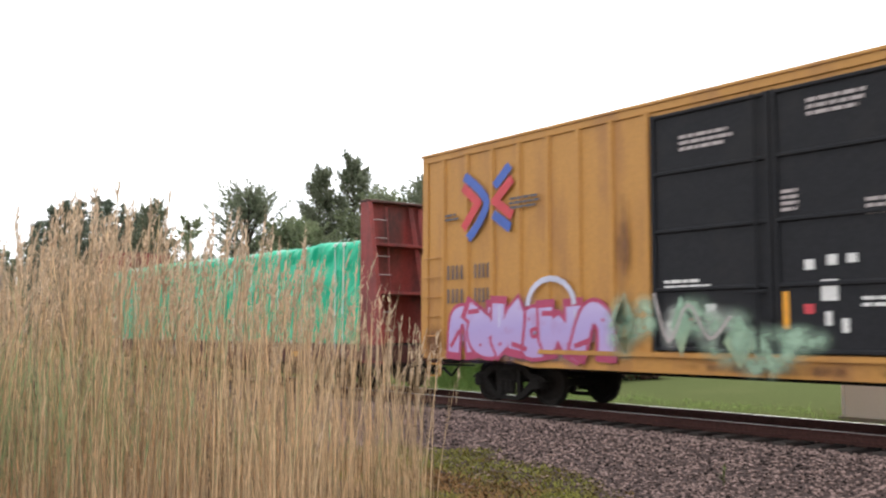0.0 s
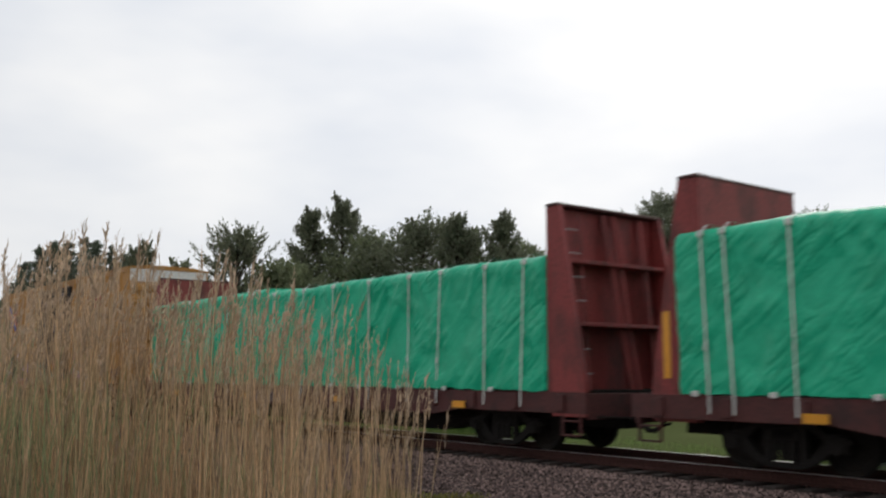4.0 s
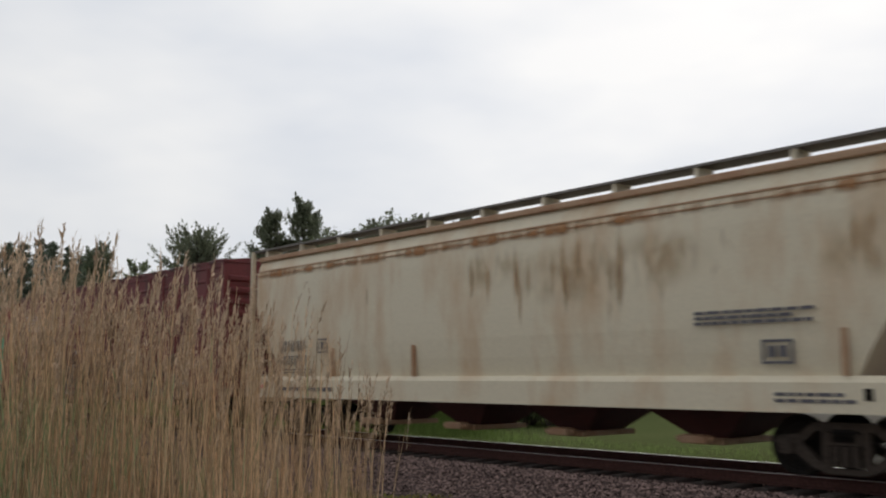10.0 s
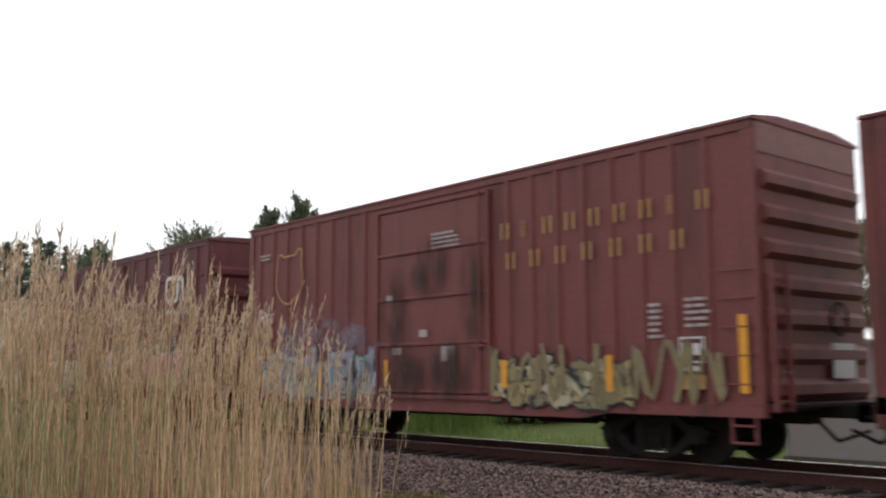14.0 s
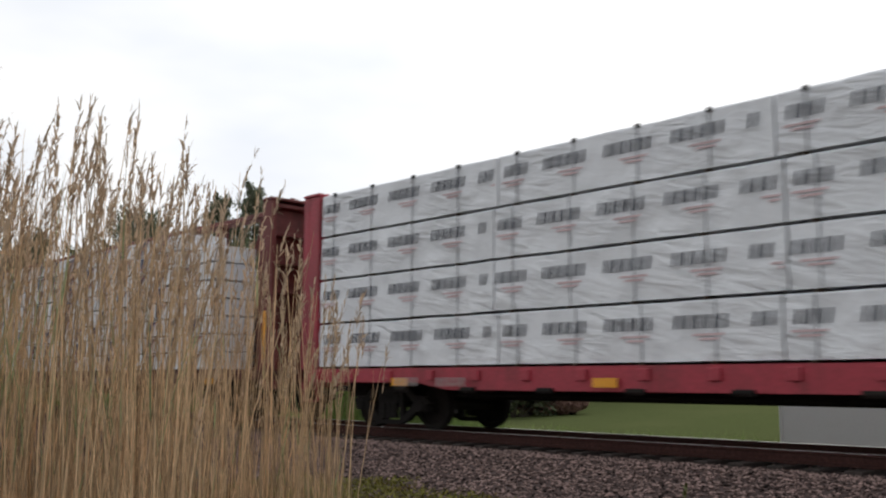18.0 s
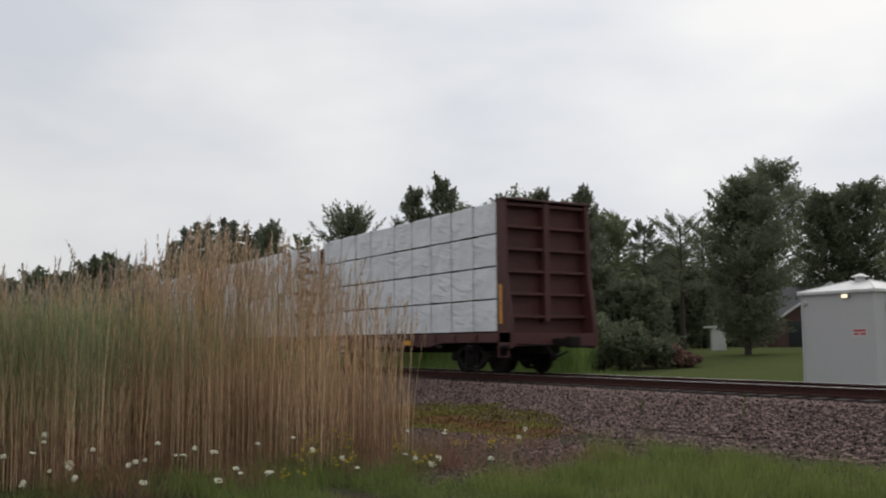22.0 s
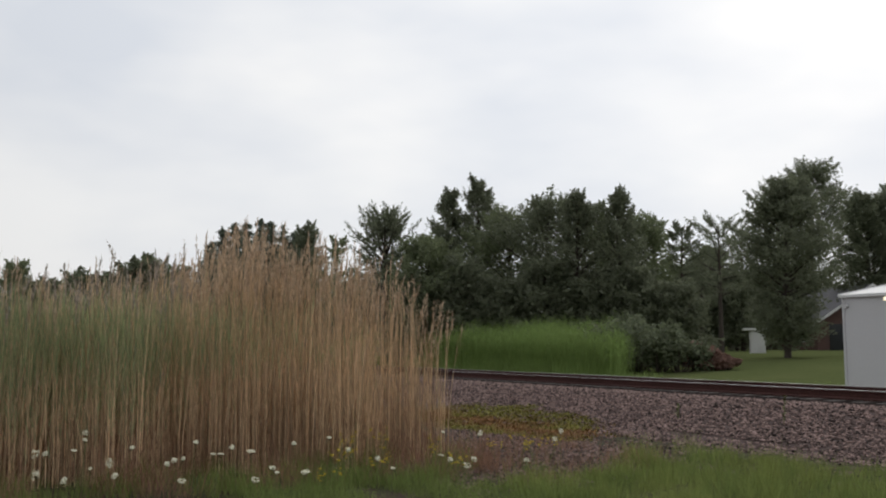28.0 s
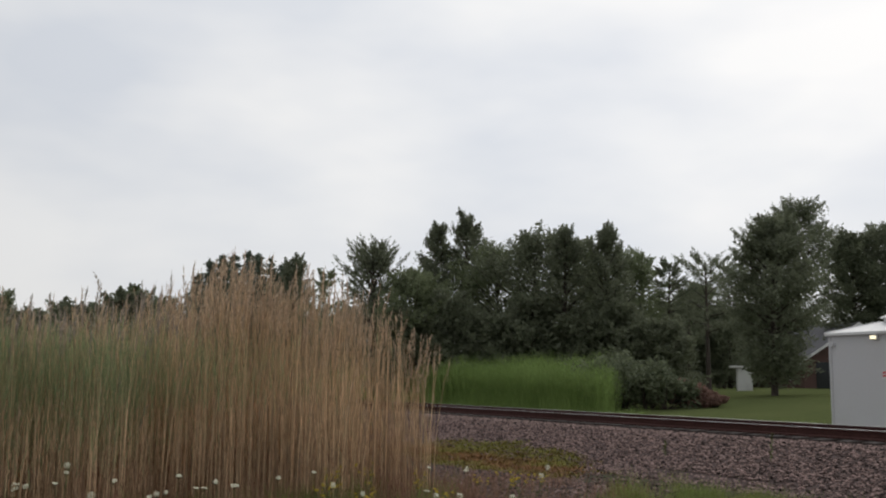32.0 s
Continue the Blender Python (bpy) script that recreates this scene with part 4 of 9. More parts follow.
F_OLIVE = fade_mat("worn_olive_beige_spray", 0.9, 2.0, [(0.0, (0.17, 0.135, 0.10)), (0.5, (0.105, 0.075, 0.052)), (1.0, (0.115, 0.075, 0.06))], (0.10, 0.026, 0.026))
F_BLUE = fade_mat("pale_blue_fade_spray", 0.9, 2.1, [(0.0, (0.36, 0.30, 0.23)), (0.35, (0.17, 0.27, 0.29)), (0.65, (0.23, 0.24, 0.33)), (1.0, (0.38, 0.38, 0.34))], (0.17, 0.11, 0.11))

# ---- boxcars ----
def boxcar(name, label, xi, length, roof, floor, paint, door, ribs, end_ribs, split=None, roof_mat=None, door_mat=None, cap=None, roof_lip=0.06, half=1.52, batten=False):
    """A boxcar: x along the train, near side at y = -half."""
    car = thing(name, label, "boxcar", "freight cars of the train")
    roof_mat = roof_mat or paint
    d0, d1 = door
    eave = roof - 0.16
    # shell: floor, two sides, two ends
    part("side_wall", Geo().box(0.0, length, -half, -half + 0.06, floor + 0.22, eave), paint, car)
    part("side_wall", Geo().box(0.0, length, half - 0.06, half, floor + 0.22, eave), paint, car)
    part("floor_deck", Geo().box(0.0, length, -half + 0.065, half - 0.065, floor + 0.22, floor + 0.34), M_GRIME, car)
    for x0, x1 in ((0.0, 0.06), (length - 0.06, length)):
        part("end_wall", Geo().box(x0 + 0.002, x1 - 0.002, -half + 0.062, half - 0.062, floor + 0.1, eave), paint, car)
    # roof with a low ridge and cross seams
    ro = part("roof", Geo().prism([(-half - roof_lip, eave), (-half - roof_lip, eave + 0.05), (-0.9, roof - 0.015), (0.0, roof), (0.9, roof - 0.015), (half + roof_lip, eave + 0.05), (half + roof_lip, eave)], "x", -0.04, length + 0.04), roof_mat, car)
    seam = Geo().prism([(-half - roof_lip + 0.004, eave + 0.052), (-0.9, roof - 0.012), (0.0, roof + 0.003), (0.9, roof - 0.012), (half + roof_lip - 0.004, eave + 0.052), (0.9, roof + 0.045), (0.0, roof + 0.06), (-0.9, roof + 0.045)], "x", -0.04, 0.04).mesh("roof_seam", roof_mat)
    for i in range(1, int(length / 1.25)):
        at(part("roof_seam", seam, roof_mat, ro), i * length / int(length / 1.25), 0, 0)
    # sills
    for s in (-1, 1):
        ys = sorted((s * (half + 0.02), s * (half - 0.12)))
        part("side_sill", Geo().prism([(0.02, floor + 0.22), (0.02, floor + 0.02), (2.9, floor + 0.02), (3.5, floor - 0.08), (length - 3.5, floor - 0.08), (length - 2.9, floor + 0.02), (length - 0.02, floor + 0.02), (length - 0.02, floor + 0.22)], "y", ys[0], ys[1]), paint, car)
        part("top_rail", Geo().box(0, length, min(s * half, s * (half + 0.035)), max(s * half, s * (half + 0.035)), eave - 0.14, eave, 0.008), paint, car)
    # posts
    for s in (-1, 1):
        rib = Geo().prism([(-0.075, 0), (-0.045, -0.055), (0.045, -0.055), (0.075, 0)] if s < 0 else [(0.075, 0), (0.045, 0.055), (-0.045, 0.055), (-0.075, 0)], "z", floor + 0.2, eave - 0.1).mesh("post", paint)
        for x in ribs:
            at(part("post", rib, paint, car), x, s * half, 0)
        for x in (0.10, length - 0.10):
            at(part("corner_post", Geo().box(-0.1, 0.1, min(0, s * 0.03), max(0, s * 0.03), floor + 0.2, eave - 0.1, 0.006), paint, car), x, s * half, 0)
    if split:
        for z in split:
            xs = sorted([0.2, *ribs, length - 0.2])
            for a, b in zip(xs, xs[1:]):
                if b > d0 + 0.05 and a < d1 - 0.05:
                    continue
                part("side_rail", Geo().prism([(-half - 0.001, z - 0.05), (-half - 0.036, z - 0.022), (-half - 0.036, z + 0.022), (-half - 0.001, z + 0.05)][::-1], "x", a + 0.1, b - 0.1), paint, car)
    # ends with pressed ribs
    for s, x in ((-1, 0.0), (1, length)):
        wide = 1.6 if end_ribs[1] - end_ribs[0] > 0.4 else 1.0
        outline = [(0, -0.10 * wide), (s * 0.065 * wide, -0.045 * wide), (s * 0.065 * wide, 0.045 * wide), (0, 0.10 * wide)]
        rib = Geo().prism(outline if s > 0 else outline[::-1], "y", -half + 0.12, half - 0.12).mesh("end_rib", paint)
        for z in end_ribs:
            at(part("end_rib", rib, paint, car), x, 0, z)
        if cap:
            part("end_panel", Geo().box(min(x, x + s * 0.015), max(x, x + s * 0.015), -half + 0.03, half - 0.03, eave - 0.48, eave - 0.01), cap, car, "pale lettered panel at the top of the end")
        coupler(car, x + s * 0.0, s)
        end_ladder(car, x + s * 0.13, -half + 0.08, -half + 0.50, floor + 0.1, floor + 2.3, paint)
        part("crossover_step", Geo().box(min(x, x + s * 0.35), max(x, x + s * 0.35), -1.0, 1.0, floor + 0.16, floor + 0.20), M_GRIME, car)
    bx = length + 0.12
    g = Geo()
    for i in range(14):
        a, b = 2 * math.pi * i / 14, 2 * math.pi * (i + 1) / 14
        g.tube((bx, 0.5 + 0.26 * math.cos(a), floor + 1.5 + 0.26 * math.sin(a)), (bx, 0.5 + 0.26 * math.cos(b), floor + 1.5 + 0.26 * math.sin(b)), 0.018, n=5, caps=False)
    for i in range(4):
        a = math.pi / 2 * i
        g.tube((bx - 0.05, 0.5, floor + 1.5), (bx, 0.5 + 0.26 * math.cos(a), floor + 1.5 + 0.26 * math.sin(a)), 0.014, n=5)
    part("brake_wheel", g, M_GRIME, car)
    for x in (0.12, length - 0.62):
        grabs(car, x, x + 0.5, -half - 0.03, [floor + 0.5 + 0.42 * i for i in range(5)], paint)
        step_iron(car, x + 0.05, x + 0.45, -half + 0.02, floor - 0.35, floor + 0.2, paint)
    # door
    dm = door_mat or paint
    dz0, dz1 = floor + 0.28, eave - 0.22
    n = 2 if d1 - d0 > 3.9 else 1
    for i in range(n):
        a, b = d0 + (d1 - d0) * i / n + 0.02, d0 + (d1 - d0) * (i + 1) / n - 0.02
        g = Geo().box(a, b, -half - 0.055, -half - 0.004, dz0, dz1)
        dr = part("door", g, dm, car, "closed sliding door")
        for x in (a, b - 0.07):
            part("door_frame", Geo().box(x, x + 0.07, -half - 0.10, -half - 0.056, dz0, dz1), dm, dr)
        for j in range(5):
            z = dz0 + (dz1 - dz0 - 0.08) * j / 4
            part("door_rib", Geo().prism([(-half - 0.056, z), (-half - 0.095, z + 0.02), (-half - 0.095, z + 0.06), (-half - 0.056, z + 0.08)][::-1], "x", a + 0.072, b - 0.072), dm, dr)
        if batten:
            for j in range(15):
                z = dz0 + 0.1 + (dz1 - dz0 - 0.2) * j / 15
                part("door_corrugation", Geo().prism([(-half - 0.056, z), (-half - 0.085, z + 0.03), (-half - 0.085, z + 0.08), (-half - 0.056, z + 0.11)][::-1], "x", a + 0.075, b - 0.075), dm, dr)
        part("door_rod", Geo().tube((b - 0.25, -half - 0.12, dz0), (b - 0.25, -half - 0.12, dz1), 0.022), dm, dr)
        part("door_handle", Geo().box(b - 0.45, b - 0.1, -half - 0.15, -half - 0.12, dz0 + 0.9, dz0 + 0.95, 0.006), dm, dr)
    part("door_track", Geo().box(max(0.5, d0 - (d1 - d0) * 0.6), min(length - 0.5, d1 + 0.3), -half - 0.09, -half - 0.021, floor + 0.18, floor + 0.26), paint, car)
    # under the floor
    part("centre_sill", Geo().box(0.1, length - 0.1, -0.22, 0.22, floor - 0.12, floor + 0.2), M_GRIME, car)
    for i in range(1, 6):
        x = 3.0 + (length - 6.0) * i / 6
        part("cross_bearer", Geo().box(x - 0.06, x + 0.06, -half + 0.13, half - 0.13, floor + 0.0, floor + 0.2), M_GRIME, car)
    part("brake_pipe", Geo().tube((2.5, -0.9, floor - 0.14), (length - 2.5, -0.9, floor - 0.14), 0.03), M_GRIME, car)
    part("air_tank", Geo().tube((length * 0.56, 0.7, floor - 0.12), (length * 0.66, 0.7, floor - 0.12), 0.2, n=12), M_GRIME, car)
    for x in (2.35, length - 2.35):
        truck(car, x, xi)
    MOVERS.append((car, xi))
    return car, -half, eave


def data_plate(car, x, z, y, w=0.42, h=0.36):
    """A white-framed data panel."""
    p = decal(car, "data_panel", M_WHITE, [(x, x + w, z, z + 0.03), (x, x + w, z + h - 0.03, z + h), (x, x + 0.03, z + 0.03, z + h - 0.03), (x + w - 0.03, x + w, z + 0.03, z + h - 0.03), (x + 0.08, x + w * 0.45, z + 0.12, z + h - 0.1), (x + w * 0.55, x + w - 0.08, z + 0.12, z + h - 0.1), (x + 0.05, x + w - 0.05, z - 0.12, z - 0.05)], y)
    return p


def writing(body, size, x, y, z, material, parent, name="lettering", label="", stretch=1.0):
    """Words in the built-in font on a near side, facing -y."""
    c = bpy.data.curves.new(name, "FONT")
    c.body, c.size, c.extrude = body, size, 0.004
    tmp = bpy.data.objects.new(name, c)
    scene.collection.objects.link(tmp)
    me = bpy.data.meshes.new_from_object(tmp.evaluated_get(bpy.context.evaluated_depsgraph_get()))
    bpy.data.objects.remove(tmp)
    me.materials.clear()
    me.materials.append(material)
    me.transform(Matrix.Translation((x, y, z)) @ Matrix.Rotation(radians(90), 4, "X") @ Matrix.Diagonal((stretch, 1, 1, 1)))
    return part(name, me, material, parent, label)


def yellow_boxcar():
    L = 17.75
    xi = -88.46
    left = [0.75 + 0.81 * i for i in range(8)]
    right = [11.55 + 0.77 * i for i in range(8)]
    car, y, eave = boxcar("boxcar", "faded yellow boxcar with black double doors and sprayed shapes", xi, L, 5.46, 0.86, M_YELLOW, (6.54, 11.17), left + right, [1.35 + 0.46 * i for i in range(8)], door_mat=M_BLACK, cap=mat("pale_end_panel_paint", (0.78, 0.77, 0.73), 0.6, vary=0.15))
    f = y - 0.061
    cx, cz = 2.25, 4.1
    emblem = part("emblem", ribbon(smooth([(cx - 0.72, cz + 0.6), (cx - 0.3, cz + 0.32), (cx, cz - 0.02), (cx - 0.25, cz - 0.42), (cx - 0.6, cz - 0.72)]), 0.2, f - 0.008), M_LOGOBLUE, car, "blue and red crossed-ribbon emblem")
    for pts in ([(cx + 0.25, cz + 0.28), (cx + 0.72, cz + 0.65)], [(cx + 0.2, cz - 0.28), (cx + 0.72, cz - 0.6)]):
        part("emblem_arm", ribbon(pts, 0.2, f - 0.008), M_LOGOBLUE, emblem)
    painted(emblem, "emblem_band", M_LOGOBRED, stroke([(cx - 0.72, cz + 0.34), (cx - 0.28, cz + 0.0), (cx - 0.72, cz - 0.45)], 0.2) + stroke([(cx + 0.72, cz + 0.34), (cx + 0.25, cz - 0.02), (cx + 0.72, cz - 0.32)], 0.2), f, "", 0.003)
    decal(car, "stencil_print", M_STENCIL, lines(0.85, 1.35, 3.95, 2, seed=2) + lines(2.95, 3.8, 4.1, 3, seed=3), f)
    decal(car, "car_mark", M_STENCIL, word(0.95, 1.45, 2.55, 2.85, 2) + word(1.85, 2.3, 2.55, 2.85, 2) + word(0.95, 1.45, 2.05, 2.35, 2) + word(1.85, 2.3, 2.05, 2.35, 2), f, "dark stencilled marks")
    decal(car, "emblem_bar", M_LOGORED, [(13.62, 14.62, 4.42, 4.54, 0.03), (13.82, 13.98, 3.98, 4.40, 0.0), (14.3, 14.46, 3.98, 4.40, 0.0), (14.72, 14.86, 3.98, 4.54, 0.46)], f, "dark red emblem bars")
    decal(car, "emblem_bar", M_LOGORED, [(15.18, 15.32, 3.98, 4.54, -0.46)], f - 0.008, "dark red emblem bar")
    wx = 12.3
    for w in ("Railcar", "Pooling", "Experts"):
        ob = writing(w, 0.36, wx, f, 3.5, M_STENCIL, car, "slogan_word", "dark brown slogan lettering", 1.23)
        tagged(ob, kind="stuff")
        wx = max(v.co.x for v in ob.data.vertices) + 0.14
    decal(car, "data_panel", M_WHITE, [(15.55, 16.0, 1.52, 1.55), (15.55, 16.0, 1.89, 1.92), (15.55, 15.58, 1.55, 1.89), (15.97, 16.0, 1.55, 1.89), (15.66, 15.92, 1.37, 1.45), (15.63, 15.72, 1.80, 1.84), (15.63, 15.9, 1.62, 1.64)], f)
    decal(car, "data_field", M_STENCIL, [(15.58, 15.97, 1.55, 1.89)], f + 0.004, "dark field of a white-framed data panel")
    decal(car, "stencil_print", M_GOLD, lines(14.6, 15.1, 2.55, 7, seed=5) + lines(15.4, 16.2, 2.6, 4, seed=6), f)
    decal(car, "reflector", M_REFLECT, [(16.38, 16.85, 1.08, 1.22)], f)
    puffs(car, "rust_stain", M_RUSTBROWN, [(17.2, 1.3, 0.7, 0.6), (16.6, 1.1, 0.9, 0.35), (15.0, 1.0, 1.2, 0.3), (13.0, 0.98, 1.5, 0.25), (17.45, 2.6, 0.35, 1.0), (0.5, 1.2, 0.6, 0.5), (5.9, 3.0, 0.25, 1.3), (11.4, 2.2, 0.3, 1.2)], f + 0.001, "brown rust bleeding through the yellow paint")
    puffs(car, "rust_stain", M_RUSTBROWN, [(3.0, 0.94, 2.5, 0.12), (9.0, 0.9, 2.5, 0.12), (14.5, 0.95, 2.4, 0.13)], y - 0.021, "brown rust along the sill")
    rng = random.Random(8)
    bend_paint(car, ["arch", "loop", "slant", "hook", "peak", "arch"], 1.05, 5.45, 0.92, 2.0, f, F_LILAC, M_SP_CRIMSON, 0.36, 0.075, 11, "sprayed lilac bubble shapes with a crimson edge", soft=True, shine=M_SP_PALE)
    puffs(car, "overspray", M_LILACHAZE, [(2.0, 1.45, 1.2, 0.75), (3.3, 1.5, 1.3, 0.8), (4.6, 1.4, 1.2, 0.7)], f, "thin lilac overspray")
    part("spray_arc", band([(4.1 + 0.62 * math.cos(a), 1.95 + 0.5 * math.sin(a)) for a in [math.pi * k / 10 for k in range(11)]], 0.11, f - 0.02), M_SP_PALE, car, "pale sprayed arc")
    puffs(car, "overspray", M_PALEPUFF, [(5.85, 1.5, 0.3, 0.45), (7.0, 1.55, 0.35, 0.5), (7.9, 1.5, 0.6, 0.45)], y - 0.104, "thin white overspray")
    puffs(car, "overspray", M_MINTPUFF, [(5.9, 1.55, 0.55, 0.7), (6.4, 1.7, 0.4, 0.5), (7.4, 1.7, 0.6, 0.45), (8.1, 1.35, 0.8, 0.6), (8.8, 1.2, 0.8, 0.45), (9.3, 1.35, 0.6, 0.3), (8.6, 0.95, 0.5, 0.3)], y - 0.106, "soft mint overspray")
    for x, z, w, h in ((5.95, 1.6, 0.26, 0.55), (7.15, 1.55, 0.2, 0.5), (8.25, 1.3, 0.3, 0.4)):
        painted(car, "spray_diamond", F_MINT, [[(x, z - h), (x + w, z), (x, z + h), (x - w, z)]], y - 0.104, "pale mint sprayed diamond", 0.006)
    part("spray_line", band(smooth([(6.6, 2.1), (6.9, 1.3), (7.3, 1.9), (7.7, 1.35), (8.1, 1.7)]), 0.05, y - 0.112), M_DIMWHITE, car, "thin white sprayed line")
    for k, (a, b) in enumerate([((16.45, 1.35), (16.62, 1.62)), ((16.7, 1.35), (16.72, 1.6)), ((16.9, 1.32), (17.05, 1.62)), ((17.1, 1.38), (17.4, 1.75))]):
        part("spray_line", band(smooth([a, (a[0] + 0.02, b[1] - 0.05), (b[0] - 0.02, a[1] + 0.05), b]), 0.035, f - 0.004 - 0.001 * k), M_STENCIL, car, "small dark sprayed squiggle")
    part("spray_line", band(smooth([(14.5 + 0.16 * k, 1.0 + 0.07 * math.sin(2.3 * k) + 0.05 * math.sin(5.1 * k)) for k in range(14)]), 0.028, f - 0.004), M_SP_BROWN, car, "thin brown scrawl along the sill")
    for k, z in enumerate((1.85, 2.08)):
        part("grab_iron", Geo().tube((13.86, f - 0.06, z), (14.46, f - 0.06, z), 0.012).tube((13.86, f - 0.06, z), (13.86, y, z), 0.012).tube((14.46, f - 0.06, z), (14.46, y, z), 0.012), M_RUSTY, car)
    # pink shape: two ears, round spot, drips
    eye = painted(car, "spray_eye", M_SP_PINK, [[(11.92, 1.22), (13.12, 1.22), (13.06, 1.72), (12.88, 1.98), (12.45, 2.06), (12.1, 1.98), (11.95, 1.75)]], f, "sprayed pink shape with a round spot", 0.008)
    painted(eye, "spray_ear", M_SP_DARKPINK, [smooth([(11.95, 1.7), (11.93, 2.1), (12.08, 2.46)], 4) + smooth([(12.12, 2.44), (12.32, 2.2), (12.4, 1.95)], 4)], f, "", 0.0065)
    painted(eye, "spray_ear", M_SP_DARKPINK, [smooth([(12.52, 1.95), (12.58, 2.2), (12.74, 2.44)], 4) + smooth([(12.78, 2.42), (13.0, 2.1), (13.05, 1.7)], 4)], f, "", 0.0068)
    painted(eye, "spray_ear", M_SP_BEIGE, [[(12.7, 2.0), (12.76, 2.3), (12.98, 2.05), (13.0, 1.82), (12.86, 1.9)]], f, "", 0.0095)
    painted(eye, "spray_nub", M_SP_PINK, [rounded(11.78, 1.5, 0.17, 0.1, rng, 12, 0.05, 2.5)], f, "", 0.0072)
    rim = [(12.44 + 0.47 * math.cos(a), 1.64 + 0.34 * math.sin(a)) for a in [math.pi * k / 8 - 0.25 for k in range(10)]]
    painted(eye, "spray_edge", M_SP_BLACK, stroke(rim, 0.06), f, "", 0.020)
    painted(eye, "spray_spot", M_WHITE, [[(12.44 + 0.42 * math.cos(a), 1.62 + 0.30 * math.sin(a)) for a in [2 * math.pi * k / 18 for k in range(19)][:10]] + [(12.12, 1.42), (12.2, 1.47), (12.3, 1.36), (12.42, 1.42), (12.5, 1.27), (12.58, 1.42), (12.72, 1.38), (12.82, 1.48)]], f, "dripping white spot", 0.012)
    painted(eye, "spray_spot", M_SP_STEEL, [rounded(12.48, 1.68, 0.23, 0.2, rng, 14, 0.03, 2)], f, "", 0.015)
    painted(eye, "spray_spot", M_SP_BLACK, [rounded(12.46, 1.70, 0.15, 0.14, rng, 14, 0.03, 2)], f, "", 0.018)
    painted(eye, "spray_spot", M_WHITE, [rounded(12.38, 1.80, 0.06, 0.05, rng, 10, 0.03, 2)], f, "", 0.022)
    painted(eye, "spray_edge", M_SP_BLACK, stroke([(13.0, 1.2), (11.92, 1.22), (11.95, 1.75)], 0.035) + stroke([(11.96, 2.15), (12.09, 2.46), (12.2, 2.3)], 0.05) + stroke([(12.62, 2.28), (12.75, 2.44), (12.9, 2.25)], 0.05) + stroke([(13.1, 1.3), (13.06, 1.72), (13.0, 2.1)], 0.03), f, "", 0.013)
    for x, z in ((11.55, 2.15), (11.6, 1.35), (13.2, 2.2), (13.3, 1.95), (14.4, 1.55), (14.35, 1.3)):
        painted(car, "spray_line", M_STENCIL, stroke([(x - 0.06, z - 0.07), (x + 0.06, z + 0.07)], 0.03) + stroke([(x - 0.06, z + 0.07), (x + 0.06, z - 0.07)], 0.03), f, "", 0.006)
    # pale cloud: two upright lobes on a stepped foot
    lobes = [smooth([(13.25, 1.0), (13.28, 1.4), (13.45, 1.53), (13.62, 1.42), (13.66, 1.0)], 5), smooth([(13.62, 1.0), (13.7, 1.5), (13.92, 1.66), (14.12, 1.5), (14.14, 1.0)], 5), [(12.95, 0.88), (13.05, 1.06), (13.3, 1.12), (14.1, 1.12), (14.3, 0.98), (14.42, 0.88)], [(12.72, 0.76), (12.85, 0.9), (14.4, 0.9), (14.52, 0.76)]]
    cloud = painted(car, "spray_foot", M_SP_PALE, [lobes[3]], f - 0.01, "pale lavender spray cloud on stepped foot", 0.004)
    painted(cloud, "spray_lobe", M_SP_PALE, [lobes[2]], f - 0.01, "", 0.008)
    for k in (0, 1):
        painted(cloud, "spray_lobe", M_SP_PALE, [lobes[k]], f - 0.01, "", 0.012 + 0.003 * k)
        painted(cloud, "spray_edge", M_SP_DARKGREY, stroke(lobes[k], 0.03), f - 0.01, "", 0.019)
    painted(cloud, "spray_edge", M_SP_DARKGREY, stroke(lobes[2][:3], 0.03) + stroke([(13.45, 1.15), (13.45, 1.35)], 0.03) + stroke([(13.9, 1.2), (13.92, 1.48)], 0.03) + stroke([(13.05, 0.9), (13.9, 0.9)], 0.025), f - 0.01, "", 0.020)
    # grimy end sill, draft box and brake housing
    part("end_sill", Geo().box(L + 0.002, L + 0.10, -1.46, 1.46, 0.74, 1.01, 0.015), M_GRIME, car, "grimy end sill")
    part("draft_box", Geo().box(L + 0.102, L + 0.5, -0.6, 0.6, 0.62, 1.0, 0.03), M_GRIME, car)
    part("brake_housing", Geo().box(L + 0.09, L + 0.4, -0.9, -0.1, 1.07, 1.42, 0.03), M_GRIME, car)
    for z in (1.95, 2.75):
        part("end_grab", Geo().tube((L + 0.13, -0.95, z), (L + 0.13, 0.2, z - 0.0), 0.013), M_DIMWHITE, car)
    dy = y - 0.062
    decal(car, "door_stencil", M_DIMWHITE, lines(7.15, 8.2, 4.66, 3, 0.055, 0.1, seed=9) + lines(9.45, 10.5, 4.84, 3, 0.055, 0.1, seed=10) + lines(9.0, 9.3, 3.55, 4, 0.05, 0.09, seed=12) + lines(10.3, 10.95, 3.3, 3, 0.05, 0.09, seed=13), dy)
    decal(car, "door_stencil", M_WHITE, [(7.6, 7.8, 1.65, 1.9), (9.6, 9.85, 1.9, 2.2), (9.35, 9.5, 2.35, 2.5), (9.7, 9.85, 2.4, 2.55), (10.0, 10.15, 2.42, 2.55), (9.65, 9.75, 1.55, 1.75), (9.9, 10.0, 1.45, 1.65)] + lines(10.2, 10.95, 1.95, 2, seed=14) + lines(6.8, 7.7, 2.3, 2, seed=15), dy)
